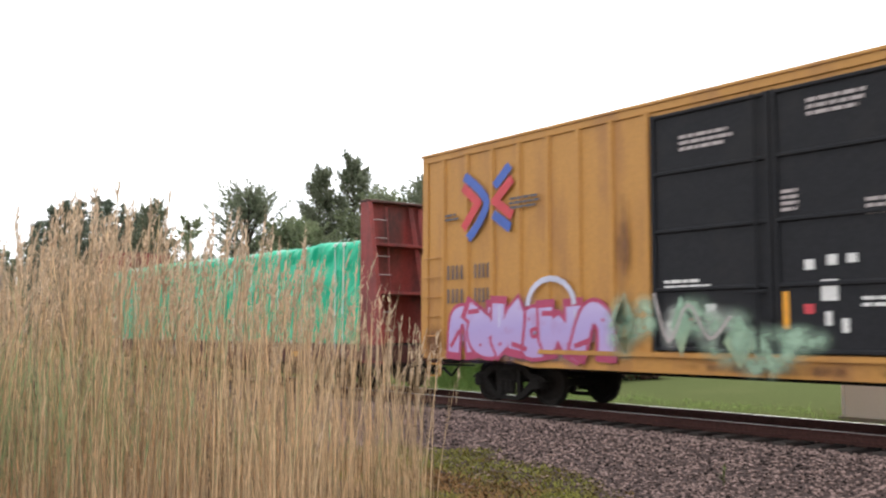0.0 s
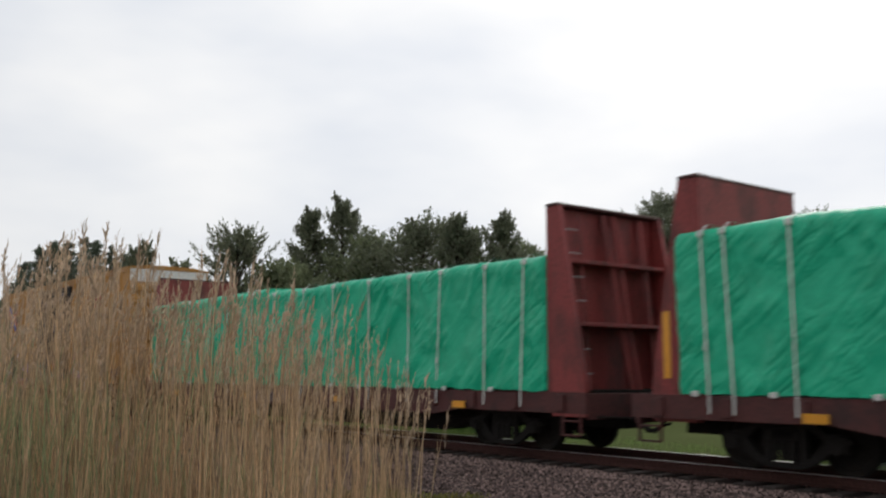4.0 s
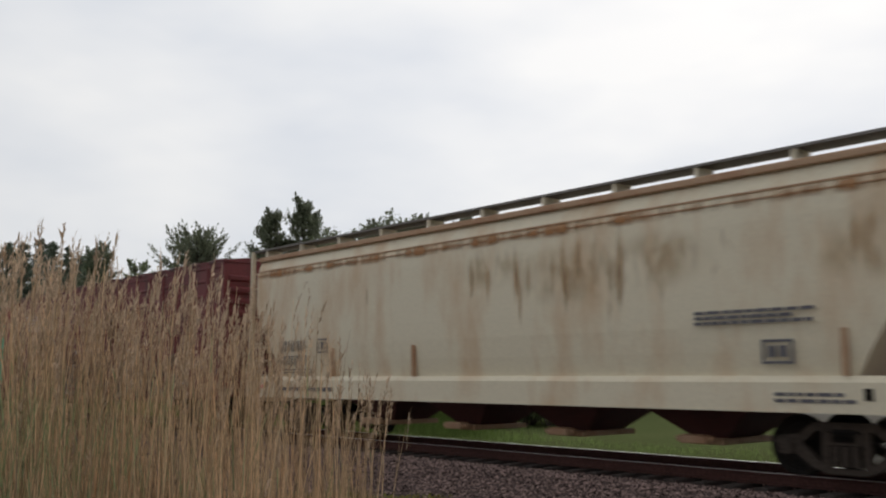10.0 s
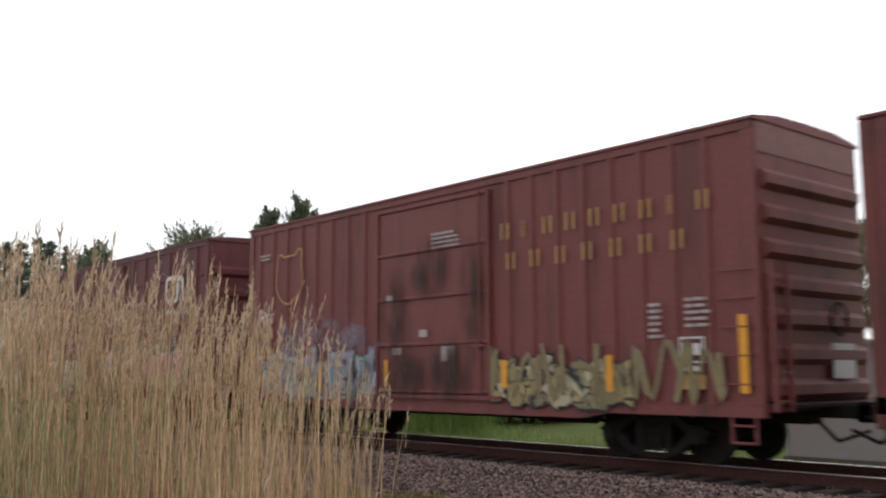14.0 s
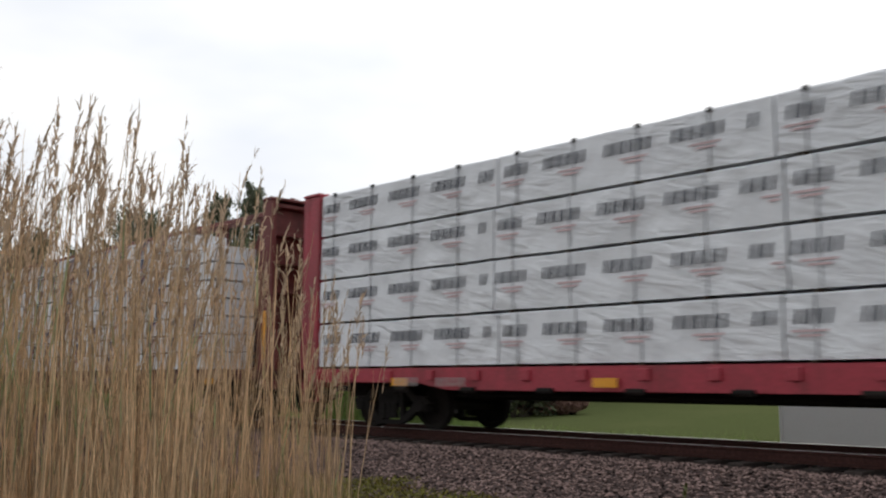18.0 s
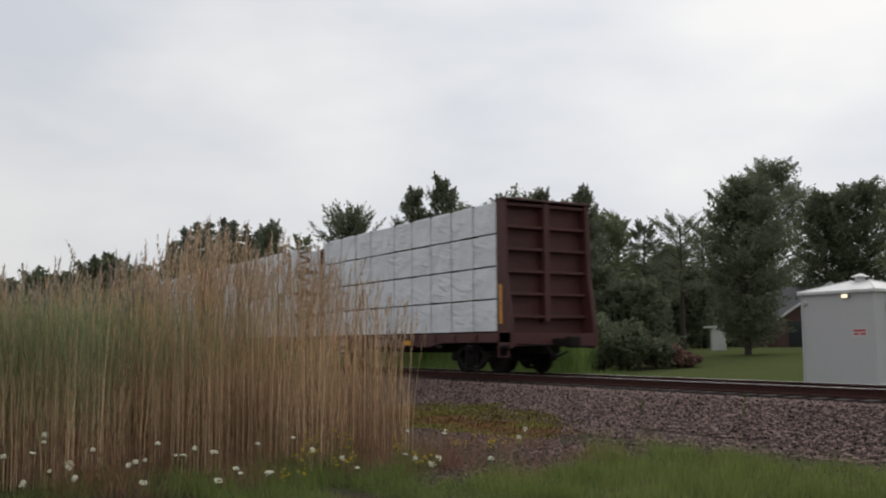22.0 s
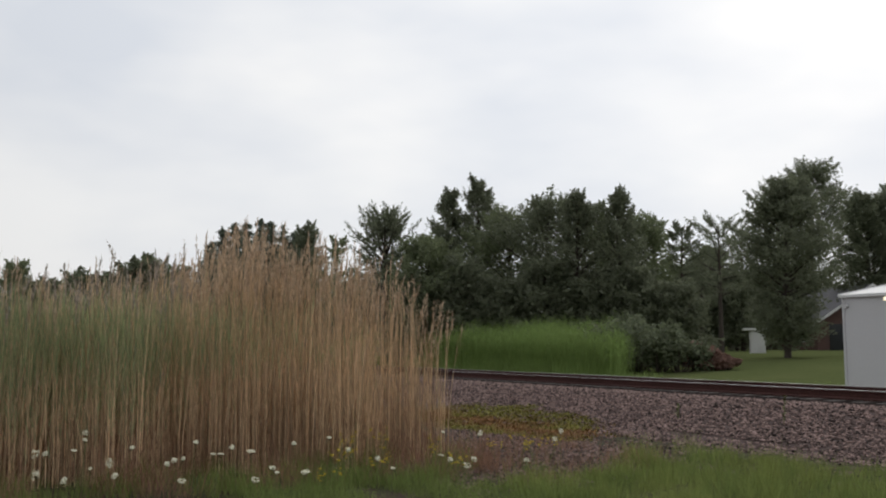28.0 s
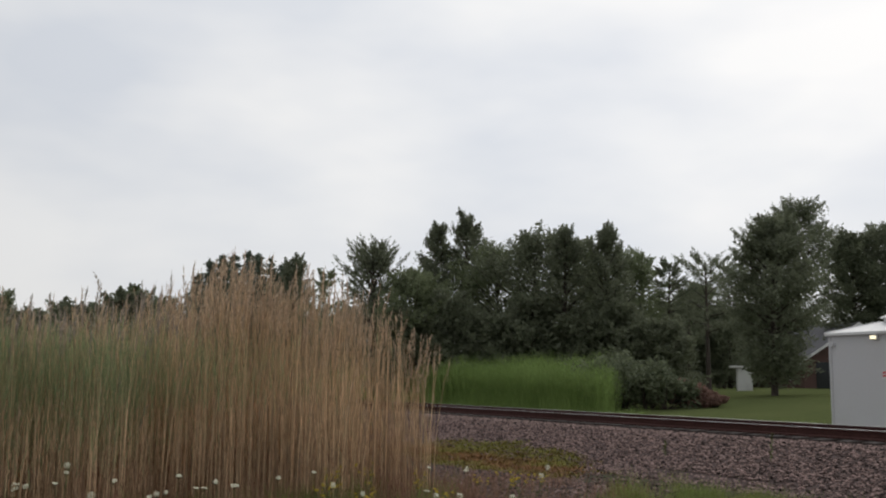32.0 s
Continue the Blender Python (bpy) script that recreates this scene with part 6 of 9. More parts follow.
    decal(car, "data_panel", M_STENCIL, [(15.0, 15.5, 1.62, 1.66), (15.0, 15.5, 1.93, 1.97), (15.0, 15.04, 1.66, 1.93), (15.46, 15.5, 1.66, 1.93), (15.1, 15.22, 1.72, 1.88), (15.28, 15.4, 1.72, 1.88), (3.3, 3.7, 2.3, 2.33), (3.3, 3.7, 2.0, 2.03), (3.3, 3.33, 2.03, 2.3), (3.67, 3.7, 2.03, 2.3), (3.46, 3.54, 2.08, 2.26)], f)
    rng = random.Random(77)
    streaks = []
    for x, z, drop, count in ((9.0, 3.55, 0.7, 3), (10.3, 3.3, 1.0, 4), (11.2, 3.5, 0.9, 5), (12.2, 3.2, 1.2, 5), (13.4, 3.5, 0.8, 4), (14.6, 3.6, 0.5, 3), (16.8, 3.3, 0.8, 3), (5.2, 3.6, 0.5, 2)):
        for k in range(count):
            streaks.append((x + rng.uniform(-0.35, 0.35), z - 0.2 + rng.uniform(-0.35, 0.25), rng.uniform(0.05, 0.13), drop * rng.uniform(0.35, 0.8)))
    puffs(car, "rust_stain", M_RUSTSTREAK, streaks, f + 0.012, "faint orange rust streaks down the side")
    puffs(car, "rust_stain", M_RUSTORANGE, [(1.5 + 1.9 * i, 4.05, 1.5, 0.16) for i in range(9)], f + 0.012, "orange rust along the top of the side")
    puffs(car, "rust_stain", M_RUSTVEIL, [(11.4, 3.2, 1.9, 0.7), (13.2, 3.3, 1.2, 0.6), (9.3, 3.5, 1.2, 0.5), (16.6, 3.2, 1.0, 0.6)], f + 0.009, "faint tan veil of rust")
    for x in (3.9, 6.9, 16.2):
        part("side_post", Geo().box(x, x + 0.08, -1.60, -1.50, 1.45, 2.1, 0.01), M_RUSTY, car)
    part("placard", Geo().box(0.72, 0.86, -1.615, -1.601, 1.15, 1.25), M_LOGOBRED, car)
    part("placard", Geo().box(16.5, 16.62, -1.615, -1.601, 1.12, 1.28), M_GRIME, car)
    return car


covered_hopper()

# ---- flatcars with bulkheads, and their green-wrapped loads ----
def bulkhead(car, x0, x1, z0, z1, half, paint, name="bulkhead", outer=1, recess=0.0):
    """A braced end bulkhead; its ribs and ladder face outwards (outer: the side, +1 or -1)."""
    xf = x0 if outer > 0 else x1
    thick = abs(x1 - x0) - recess if recess else 0.10
    plate = sorted((xf, xf + outer * thick))
    b = part(name, Geo().box(plate[0], plate[1], -half, half, z0, z1, 0.012), paint, car, "tall steel bulkhead")
    xa, xb = xf + outer * (thick + 0.001), (x1 if outer > 0 else x0)
    for y in (-half + 0.07, half - 0.07):
        part("bulkhead_edge", Geo().box(min(xa, xb), max(xa, xb), y - 0.07, y + 0.07, z0 - 0.4, z1, 0.02), paint, b)
    for y in (-0.55, 0.55):
        part("bulkhead_post", Geo().prism([(xa, z0), (xb, z0), (xb - outer * 0.03, z0 + (z1 - z0) * 0.5), (xa + outer * 0.12, z1 - 0.03), (xa, z1 - 0.03)][::outer], "y", y - 0.07, y + 0.07), paint, b)
    for k in range(1, 6):
        z = z0 + (z1 - z0) * k / 6
        part("bulkhead_rib", Geo().box(min(xa, xa + outer * 0.14), max(xa, xa + outer * 0.14), -half + 0.142, half - 0.142, z - 0.05, z + 0.05, 0.012), paint, b)
    part("bulkhead_cap", Geo().box(x0, x1, -half - 0.02, half + 0.02, z1 + 0.002, z1 + 0.07, 0.015), paint, b)
    g = Geo()
    for y in (-half + 0.16, -half + 0.6):
        g.box(min(xb, xb + outer * 0.03), max(xb, xb + outer * 0.03), y - 0.02, y + 0.02, z0 - 0.1, z1 - 0.4)
    z = z0 + 0.1
    while z < z1 - 0.4:
        g.tube((xb + outer * 0.02, -half + 0.16, z), (xb + outer * 0.02, -half + 0.6, z), 0.015, n=5)
        z += 0.42
    part("ladder", g, paint, b)
    return b


def raked_bulkhead(car, x_in, x_top, x_foot, x_end, z0, z1, half, paint, outer):
    """A plate bulkhead held by side gussets that widen towards the deck; braces face outwards."""
    xp = x_in + outer * 0.12
    b = part("bulkhead", Geo().box(min(x_in, xp), max(x_in, xp), -half, half, z0, z1, 0.012), paint, car, "tall rust-streaked steel bulkhead")
    xo = xp + outer * 0.001
    def rake(z):
        return x_foot + (x_top - x_foot) * max(0.0, min(1.0, (z - z0 - 0.2) / (z1 - z0 - 0.2)))
    for y in (-half + 0.06, half - 0.06):
        part("bulkhead_gusset", Geo().prism([(xo, z0 - 0.42), (x_foot, z0 - 0.42), (x_foot, z0 + 0.2), (x_top, z1), (xo, z1)][::outer], "y", y - 0.06, y + 0.06), paint, b)
    for ya, yb in ((-0.12, 0.22), (0.16, 0.40), (0.95, 0.95)):
        g = Geo()
        g.tube((xo + outer * 0.08, ya, z1 - 0.05), ((xo + rake(z0)) / 2 + outer * 0.06, yb, z0 + 0.02), 0.075, 0.075, 4)
        part("bulkhead_brace", g, paint, b)
    for k in (0.36, 0.70):
        z = z0 + (z1 - z0) * k
        x = rake(z) - outer * 0.04
        part("bulkhead_shelf", Geo().box(min(xo, x), max(xo, x), -half + 0.122, half - 0.122, z - 0.035, z + 0.035, 0.01), paint, b)
    part("bulkhead_rim", Geo().box(min(x_in, x_top), max(x_in, x_top), -half - 0.02, half + 0.02, z1 + 0.002, z1 + 0.06, 0.012), M_DKRED, b)
    part("upright", Geo().tube((xo + outer * 0.2, -half + 0.55, z1 - 0.1), (xo + outer * 0.38, -half + 0.62, z0 + 0.02), 0.025, 0.025, 5), paint, b)
    for k in range(7):
        z = z0 + 0.35 + 0.45 * k
        x = (xo + rake(z)) / 2 + outer * 0.05
        part("rung", Geo().tube((x, -half + 0.12, z), (x, -half + 0.6, z), 0.014, n=5), M_DIMWHITE, b)
    xe = x_end - outer * 0.1
    part("end_platform", Geo().box(min(xo, xe), max(xo, xe), -half + 0.3, half - 0.3, z0 + 0.002, z0 + 0.05), M_GRIME, b, "dark grating")


def shelved_bulkhead(car, x_in, x_end, z0, z1, half, paint):
    """An end bulkhead whose outer face has a middle post and rows of shelves between two gussets."""
    xo = x_in + 0.08
    b = part("bulkhead", Geo().box(x_in, xo, -half, half, z0, z1, 0.01), paint, car, "tall shelved steel bulkhead")
    xo += 0.001
    for y in (-half + 0.06, half - 0.06):
        part("bulkhead_gusset", Geo().prism([(xo, z0 - 0.40), (x_end - 0.02, z0 - 0.40), (x_end - 0.02, z0 + 0.25), (x_in + 0.42, z0 + 1.6), (x_in + 0.36, z1), (xo, z1)], "y", y - 0.06, y + 0.06), paint, b)
    part("bulkhead_post", Geo().box(xo, xo + 0.27, -0.09, 0.09, z0 + 0.3, z1 - 0.02, 0.012), paint, b)
    for k in range(6):
        z = z0 + 0.45 + (z1 - z0 - 0.55) * k / 5
        for y0, y1 in ((-half + 0.122, -0.092), (0.092, half - 0.122)):
            part("bulkhead_shelf", Geo().box(xo, xo + 0.24, y0, y1, z - 0.04, z + 0.04, 0.01), paint, b)
    part("bulkhead_rim", Geo().box(x_in, x_in + 0.4, -half - 0.02, half + 0.02, z1 + 0.002, z1 + 0.06, 0.012), paint, b)
    for y in (-0.75, 0.75):
        part("bulkhead_lug", Geo().prism([(x_in + 0.1, z1 + 0.062), (x_in + 0.38, z1 + 0.062), (x_in + 0.1, z1 + 0.16)], "y", y - 0.05, y + 0.05), paint, b)
    part("end_platform", Geo().box(xo + 0.3, x_end - 0.11, -half + 0.3, half - 0.3, z0 - 0.08, z0 - 0.02), M_GRIME, b, "dark grating")
    part("reflector", Geo().box(x_in + 0.14, x_in + 0.26, -half - 0.006, -half - 0.001, 1.35, 2.4), M_REFLECT, b, "upright yellow reflector")


def flat_deck(car, L, z0, z1, half, paint, xi, pockets=None, truck_in=2.6, belly=0.0):
    """Deck, side sills with stake pockets, trucks and couplers."""
    part("deck", Geo().box(0.1, L - 0.1, -half + 0.1, half - 0.1, z1 - 0.12, z1), M_DKRED, car, "worn deck")
    for s in (-1, 1):
        part("side_sill", Geo().prism([(0.0, z1 + 0.02), (0.0, z0 + 0.1), (3.6, z0 + 0.1), (4.4, z0 - 0.02), (L - 4.4, z0 - 0.02), (L - 3.6, z0 + 0.1), (L, z0 + 0.1), (L, z1 + 0.02)], "y", min(s * half, s * (half - 0.08)), max(s * half, s * (half - 0.08))), paint, car)
    pk = Geo().box(-0.09, 0.09, -0.06, -0.002, z0 + 0.14, z1 - 0.02, 0.012).mesh("stake_pocket", paint)
    n = pockets or int(L / 1.25)
    for i in range(n):
        at(part("stake_pocket", pk, paint, car), 0.6 + (L - 1.2) * i / (n - 1), -half, 0)
    part("centre_sill", Geo().box(0.2, L - 0.2, -0.3, 0.3, z0 - 0.2, z1 - 0.13), M_GRIME, car)
    if belly:
        part("fish_belly_sill", Geo().prism([(4.4, z0 - 0.201), (5.6, z0 - 0.2 - belly), (L - 5.6, z0 - 0.2 - belly), (L - 4.4, z0 - 0.201)], "y", -0.32, 0.32), M_GRIME, car, "deep black centre sill")
    for i in range(1, 9):
        x = 3.5 + (L - 7) * i / 9
        part("cross_bearer", Geo().box(x - 0.05, x + 0.05, -half + 0.09, half - 0.09, z0 + 0.02, z1 - 0.14), M_GRIME, car)
    part("brake_pipe", Geo().tube((4, -0.8, z0 - 0.12), (L - 4, -0.8, z0 - 0.12), 0.03), M_GRIME, car)
    part("air_tank", Geo().tube((L * 0.55, -0.7, z0 - 0.1), (L * 0.62, -0.7, z0 - 0.1), 0.19, n=12), M_GRIME, car)
    for s, x in ((-1, 0.0), (1, L)):
        part("end_sill", Geo().box(min(x, x - s * 0.1), max(x, x - s * 0.1), -half + 0.081, half - 0.081, z0, z1 - 0.001, 0.01), paint, car)
        coupler(car, x, s)
        g = Geo()
        g.tube((x + s * 0.15, -1.35, z0 + 0.05), (x + s * 0.15, 1.2, z0 - 0.05), 0.025)
        part("uncoupling_lever", g, M_GRIME, car)
        step_iron(car, min(x - s * 0.15, x - s * 0.6), max(x - s * 0.15, x - s * 0.6), -half + 0.02, z0 - 0.28, z0 + 0.1, paint)
        truck(car, x - s * truck_in, xi)


def tarp_load(xi, x0, x1, z0, z1, seed):
    """A tarpaulin-wrapped lumber stack with creases and webbing straps."""
    L, half, rng = x1 - x0, 1.50, random.Random(seed)
    nx = max(20, int(L / 0.055))
    prof = [(-half, z0)] + [(-half - 0.01, z0 + (z1 - z0 - 0.15) * k / 22) for k in range(1, 23)] + [(-half + 0.06, z1 - 0.06), (-half + 0.2, z1), (-0.7, z1 + 0.03), (0, z1 + 0.05), (0.7, z1 + 0.03), (half - 0.2, z1), (half - 0.06, z1 - 0.06), (half, z1 - 0.2), (half, (z0 + z1) / 2), (half, z0)]
    g, k = Geo(), len(prof)
    straps, at_x = [], 0.55
    while at_x < L - 0.2:
        straps.append(at_x)
        at_x += rng.choice((0.42, 1.15, 1.45, 1.6))
    for i in range(nx + 1):
        x = L * i / nx
        for y, z in prof:
            fold = noise.noise((x * 1.2 + seed, z * 0.8, y * 0.6)) * 0.05 + noise.noise((x * 4.5 + z * 3.5, z * 2.2 - x * 1.2, seed)) * 0.018
            # sharp slanting folds where the sheet hangs slack
            slack = max(0.0, noise.noise((x * 0.5, z * 0.7, seed * 1.3)) + 0.25)
            fold += 0.11 * slack * (1 - abs(noise.noise((x * 1.7 - z * 1.5, z * 0.5 + x * 0.3, seed * 2.7)))) ** 6
            # fine wrinkles fanning down from the top edge and up from the foot
            lean = x - 0.45 * z if noise.noise((x * 0.4, 7.0, seed)) > 0 else x + 0.45 * z
            rise = max(0.0, (z - z0) / (z1 - z0) - 0.45) * 1.8 + max(0.0, 0.22 - (z - z0) / (z1 - z0)) * 1.6
            fold += 0.075 * rise * (1 - abs(noise.noise((lean * 2.6, z * 0.45, seed * 1.9)))) ** 5
            sag = noise.noise((x * 0.7, seed * 3.1, 0)) * 0.05 if z > z1 - 0.25 else 0
            pull = min(abs(x - s) for s in straps)
            fold -= 0.03 * math.exp(-(pull / 0.12) ** 2)
            out = -1 if y < 0 else 1
            e = 0.05 * out * (1 if i in (0, nx) else 0)
            g.v.append((x, y + out * fold - e, z + sag + (0 if z > z0 + 0.01 else noise.noise((x * 2, 0, seed)) * 0.05)))
    for i in range(nx):
        for j in range(k - 1):
            g.f.append((i * k + j, (i + 1) * k + j, (i + 1) * k + j + 1, i * k + j + 1))
    g.f += [tuple(range(k)), tuple(range(nx * k, (nx + 1) * k))[::-1]]
    ob = thing("tarpaulin_load", "lumber stack wrapped in creased green tarpaulin with pale straps", "wrapped load", "green wrapped loads")
    ob_mesh = part("tarpaulin", g, M_TARP, ob, smooth=True)
    for s in straps:
        lean = rng.uniform(-0.12, 0.12)
        sg = Geo()
        w = 0.019
        ys = [(-half - 0.075, z0 - 0.30), (-half - 0.065, z0), (-half - 0.06, z0 + (z1 - z0) * 0.4), (-half - 0.055, z1 - 0.12), (-half + 0.12, z1 + 0.045), (-0.6, z1 + 0.075), (0.6, z1 + 0.075), (half - 0.12, z1 + 0.045), (half + 0.055, z1 - 0.12), (half + 0.065, z0)]
        for q, (y, z) in enumerate(ys):
            xx = s + lean * (z1 - z) / (z1 - z0)
            sg.v += [(xx - w, y, z), (xx + w, y, z)]
        sg.f = [(2 * q, 2 * q + 1, 2 * q + 3, 2 * q + 2) for q in range(len(ys) - 1)]
        st = part("strap", sg, M_STRAP, ob)
        part("edge_pad", Geo().box(s - 0.05, s + 0.05, -half - 0.075, -half - 0.02, z1 - 0.16, z1 - 0.06, 0.01), M_STRAP, st)
        if rng.random() < 0.6:
            z = z0 + (z1 - z0) * rng.uniform(0.2, 0.32)
            part("buckle", Geo().box(s + lean * 0.74 - 0.03, s + lean * 0.74 + 0.03, -half - 0.085, -half - 0.062, z - 0.07, z + 0.07, 0.008), M_WHITE, st)
    for i in range(int(L / 1.5)):
        x = 0.4 + i * 1.5 + rng.uniform(-0.2, 0.2)
        part("corner_block", Geo().box(x - 0.06, x + 0.06, -half - 0.07, -half - 0.03, z0 - 0.04, z0 + 0.05, 0.01), M_WHITE, ob)
    MOVERS.append((ob, xi + x0))
    return ob


def green_flat(xi, L, loads, seed):
    car = thing("bulkhead_flatcar", "faded red bulkhead flatcar carrying green tarpaulin loads", "flatcar", "freight cars of the train")
    MOVERS.append((car, xi))
    flat_deck(car, L, 0.66, 1.12, 1.50, M_SILL, xi, belly=0.26)
    a, b = loads[0][0], loads[-1][1]
    raked_bulkhead(car, a + 0.42, a + 0.02, a - 0.62, 0.0, 1.125, 4.66, 1.39, M_FLAT, -1)
    raked_bulkhead(car, b + 0.03, b + 0.36, L - 0.03, L, 1.125, 4.60, 1.49, M_FLAT, 1)
    f = -1.515
    decal(car, "reflector", M_REFLECT, [(x, x + 0.4, 0.78, 0.92) for x in (3.2, 8.0, 12.9, 17.6)], f - 0.05)
    decal(car, "car_mark", M_DIMWHITE, word(8.6, 9.9, 0.72, 1.0, 5) + word(10.2, 10.6, 0.72, 1.0, 2), f - 0.05, "worn white stencilled marks")
    decal(car, "reflector", M_REFLECT, [(0.62, 0.76, 1.4, 2.5)], -1.39 - 0.004)
    for i, (a, b) in enumerate(loads):
        for j in range(1, int((b - a) / 2.4) + 1):
            part("dunnage", Geo().box(a + j * 2.4 - 0.06, a + j * 2.4 + 0.06, -1.4, 1.4, 1.121, 1.17), M_DUNNAGE, car)
        tarp_load(xi, a, b, 1.16, 3.80 - 0.08 * i, seed + i)
    return car


green_flat(-112.0, 21.85, [(1.0, 9.6), (9.7, 20.85)], 101)
green_flat(-69.25, 21.3, [(0.98, 9.15), (9.22, 20.3)], 111)
green_flat(-46.9, 21.9, [(0.98, 10.9), (11.0, 20.9)], 121)


# ---- centre-beam cars and lumber ----
def centerbeam(label, xi, L, paint, half=1.45, top=4.68, posts=None, bulk=4.68, sill=None, low=0.76):
    car = thing("centerbeam_car", label, "lumber car", "freight cars of the train")
    MOVERS.append((car, xi))
    flat_deck(car, L, low, 1.10, half, sill or paint, xi, pockets=int(L / 1.1), truck_in=2.5)
    part("top_chord", Geo().box(0.6, L - 0.6, -0.2, 0.2, top - 0.12, top, 0.02), paint, car, "top chord of the centre beam")
    part("beam_foot", Geo().box(0.6, L - 0.6, -0.16, 0.16, 1.102, 1.25), paint, car)
    n = posts or int(L / 2.1)
    for i in range(1, n):
        x = 0.7 + (L - 1.4) * i / n
        part("beam_post", Geo().box(x - 0.11, x + 0.11, -0.13, 0.13, 1.252, top - 0.122, 0.015), paint, car)
        if i < n - 1:
            w = (L - 1.4) / n
            g = Geo()
            g.tube((x + 0.11, 0, 1.4 if i % 2 else top - 0.3), (x + w - 0.11, 0, top - 0.3 if i % 2 else 1.4), 0.06, n=6)
            part("beam_brace", g, paint, car)
    bulkhead(car, 0.0, 0.55, 1.105, bulk, half, paint, outer=-1, recess=0.2)
    shelved_bulkhead(car, L - 0.66, L, 1.105, bulk, half, paint)
    # winches and straps' hooks along the sill
    for i in range(int(L / 1.7)):
        x = 1.4 + i * 1.7
        part("strap_winch", Geo().tube((x, -half - 0.05, 0.74), (x + 0.3, -half - 0.05, 0.74), 0.05, n=8), M_GRIME, car)
    decal(car, "reflector", M_REFLECT, [(x, x + 0.45, 0.80, 0.94) for x in [3.0 + 4.6 * i for i in range(int((L - 5) / 4.6) + 1)]], -half - 0.062)
    return car


def bundle(xi, x0, x1, y0, y1, z0, z1, seed, label, straps=1.25, prints=None, end_open=False, group="wrapped lumber bundles"):
    """A paper-wrapped lumber bundle: creased wrap, strap marks, printed bars, bearers."""
    ob = thing("lumber_bundle", label, "lumber bundle", group)
    L, rng = x1 - x0, random.Random(seed)
    h = z1 - z0
    zb, zt = 0.045, h
    nx = max(6, int(L / 0.22))
    prof = [(y0, zb), (y0, zb + (zt - zb) * 0.33), (y0, zb + (zt - zb) * 0.66), (y0 + 0.004, zt - 0.03), (y0 + 0.03, zt), ((y0 + y1) / 2, zt), (y1 - 0.03, zt), (y1, zt - 0.03), (y1, zb)]
    g, k = Geo(), len(prof)
    for i in range(nx + 1):
        x = L * i / nx
        for q, (y, z) in enumerate(prof):
            d = noise.noise((x * 2.2 + seed * 1.7, z * 2.5, seed)) * 0.022 + noise.noise((x * 5 + z * 6, seed, z * 3)) * 0.014
            g.v.append((x, y + (-d if q < 4 else d if q > 6 else 0), z0 + z + (noise.noise((x * 1.1, seed, 2.0)) * 0.012 if q in (0, 4, 5, 6) else 0)))
    for i in range(nx):
        for j in range(k - 1):
            g.f.append((i * k + j, (i + 1) * k + j, (i + 1) * k + j + 1, i * k + j + 1))
        g.f.append((i * k + k - 1, (i + 1) * k + k - 1, (i + 1) * k, i * k))
    g.f += [tuple(range(k)), tuple(range(nx * k, (nx + 1) * k))[::-1]]
    wrap = part("wrap", g, M_WRAP, ob, smooth=False)
    x = 0.35
    while x < L - 0.2:
        part("bearer", Geo().box(x - 0.03, x + 0.03, y0 + 0.02, y1 - 0.02, z0, z0 + zb), M_DUNNAGE, ob)
        x += 1.2
    x = straps * 0.35
    while x < L - 0.1:
        sg = Geo().box(x - 0.013, x + 0.013, y0 - 0.022, y0 - 0.016, z0 + zb + 0.01, z0 + zt - 0.02)
        part("strap", sg, M_WRAPLINE, ob)
        x += straps
    if prints == "word":
        x = straps * 0.35 - 0.62 + rng.uniform(-0.06, 0.06)
        faint = []
        zc = z0 + zb + (zt - zb) * 0.53
        while x < L - 0.25:
            bars = [r for r in word(x, x + 0.82, zc, zc + 0.19, 5, 0.24, 0.03) if r[0] > 0.03 and r[1] < L - 0.06]
            if bars:
                decal(ob, "printed_word", M_PRINT, bars, y0 - 0.024, "", 0.003)
            faint += [(max(a, 0.03), min(b, L - 0.04), c, c + 0.03) for a, b, c in ((x + 0.3, x + 0.78, zc - 0.10), (x + 0.4, x + 0.7, zc - 0.16)) if b > 0.1 and a < L - 0.1]
            x += straps
        decal(ob, "faint_print", M_PINKPRINT, faint, y0 - 0.024, "", 0.003)
    elif prints == "wedge":
        x = rng.uniform(0.1, 0.4)
        reds, marks = [], []
        za, zz = z0 + zb + 0.015, z0 + zt - 0.03
        while x + 0.5 < L:
            painted(ob, "printed_wedge", M_NAVY, [[(x, zz), (x, za), (x + 0.10, za), (x + 0.20, za + (zz - za) * 0.38), (x + 0.34, za + (zz - za) * 0.74), (x + 0.55, zz)]], y0 - 0.024, "", 0.002)
            reds += stroke([(x + 0.10, za), (x + 0.20, za + (zz - za) * 0.38), (x + 0.34, za + (zz - za) * 0.74), (x + 0.55, zz)], 0.019)
            marks += [(x + 0.74, x + 0.92, za + 0.05, za + 0.066), (x + 0.74, x + 0.77, za + 0.066, za + 0.1), (x + 0.62, x + 0.95, zz - 0.06, zz - 0.05)]
            x += 1.15
        tagged(painted(ob, "red_edge_print", M_REDPRINT, reds, y0 - 0.028, "", 0.003), kind="stuff")
        decal(ob, "small_print", M_PRINT, [m for m in marks if m[1] < L - 0.05], y0 - 0.024, "small dark printed marks", 0.003)
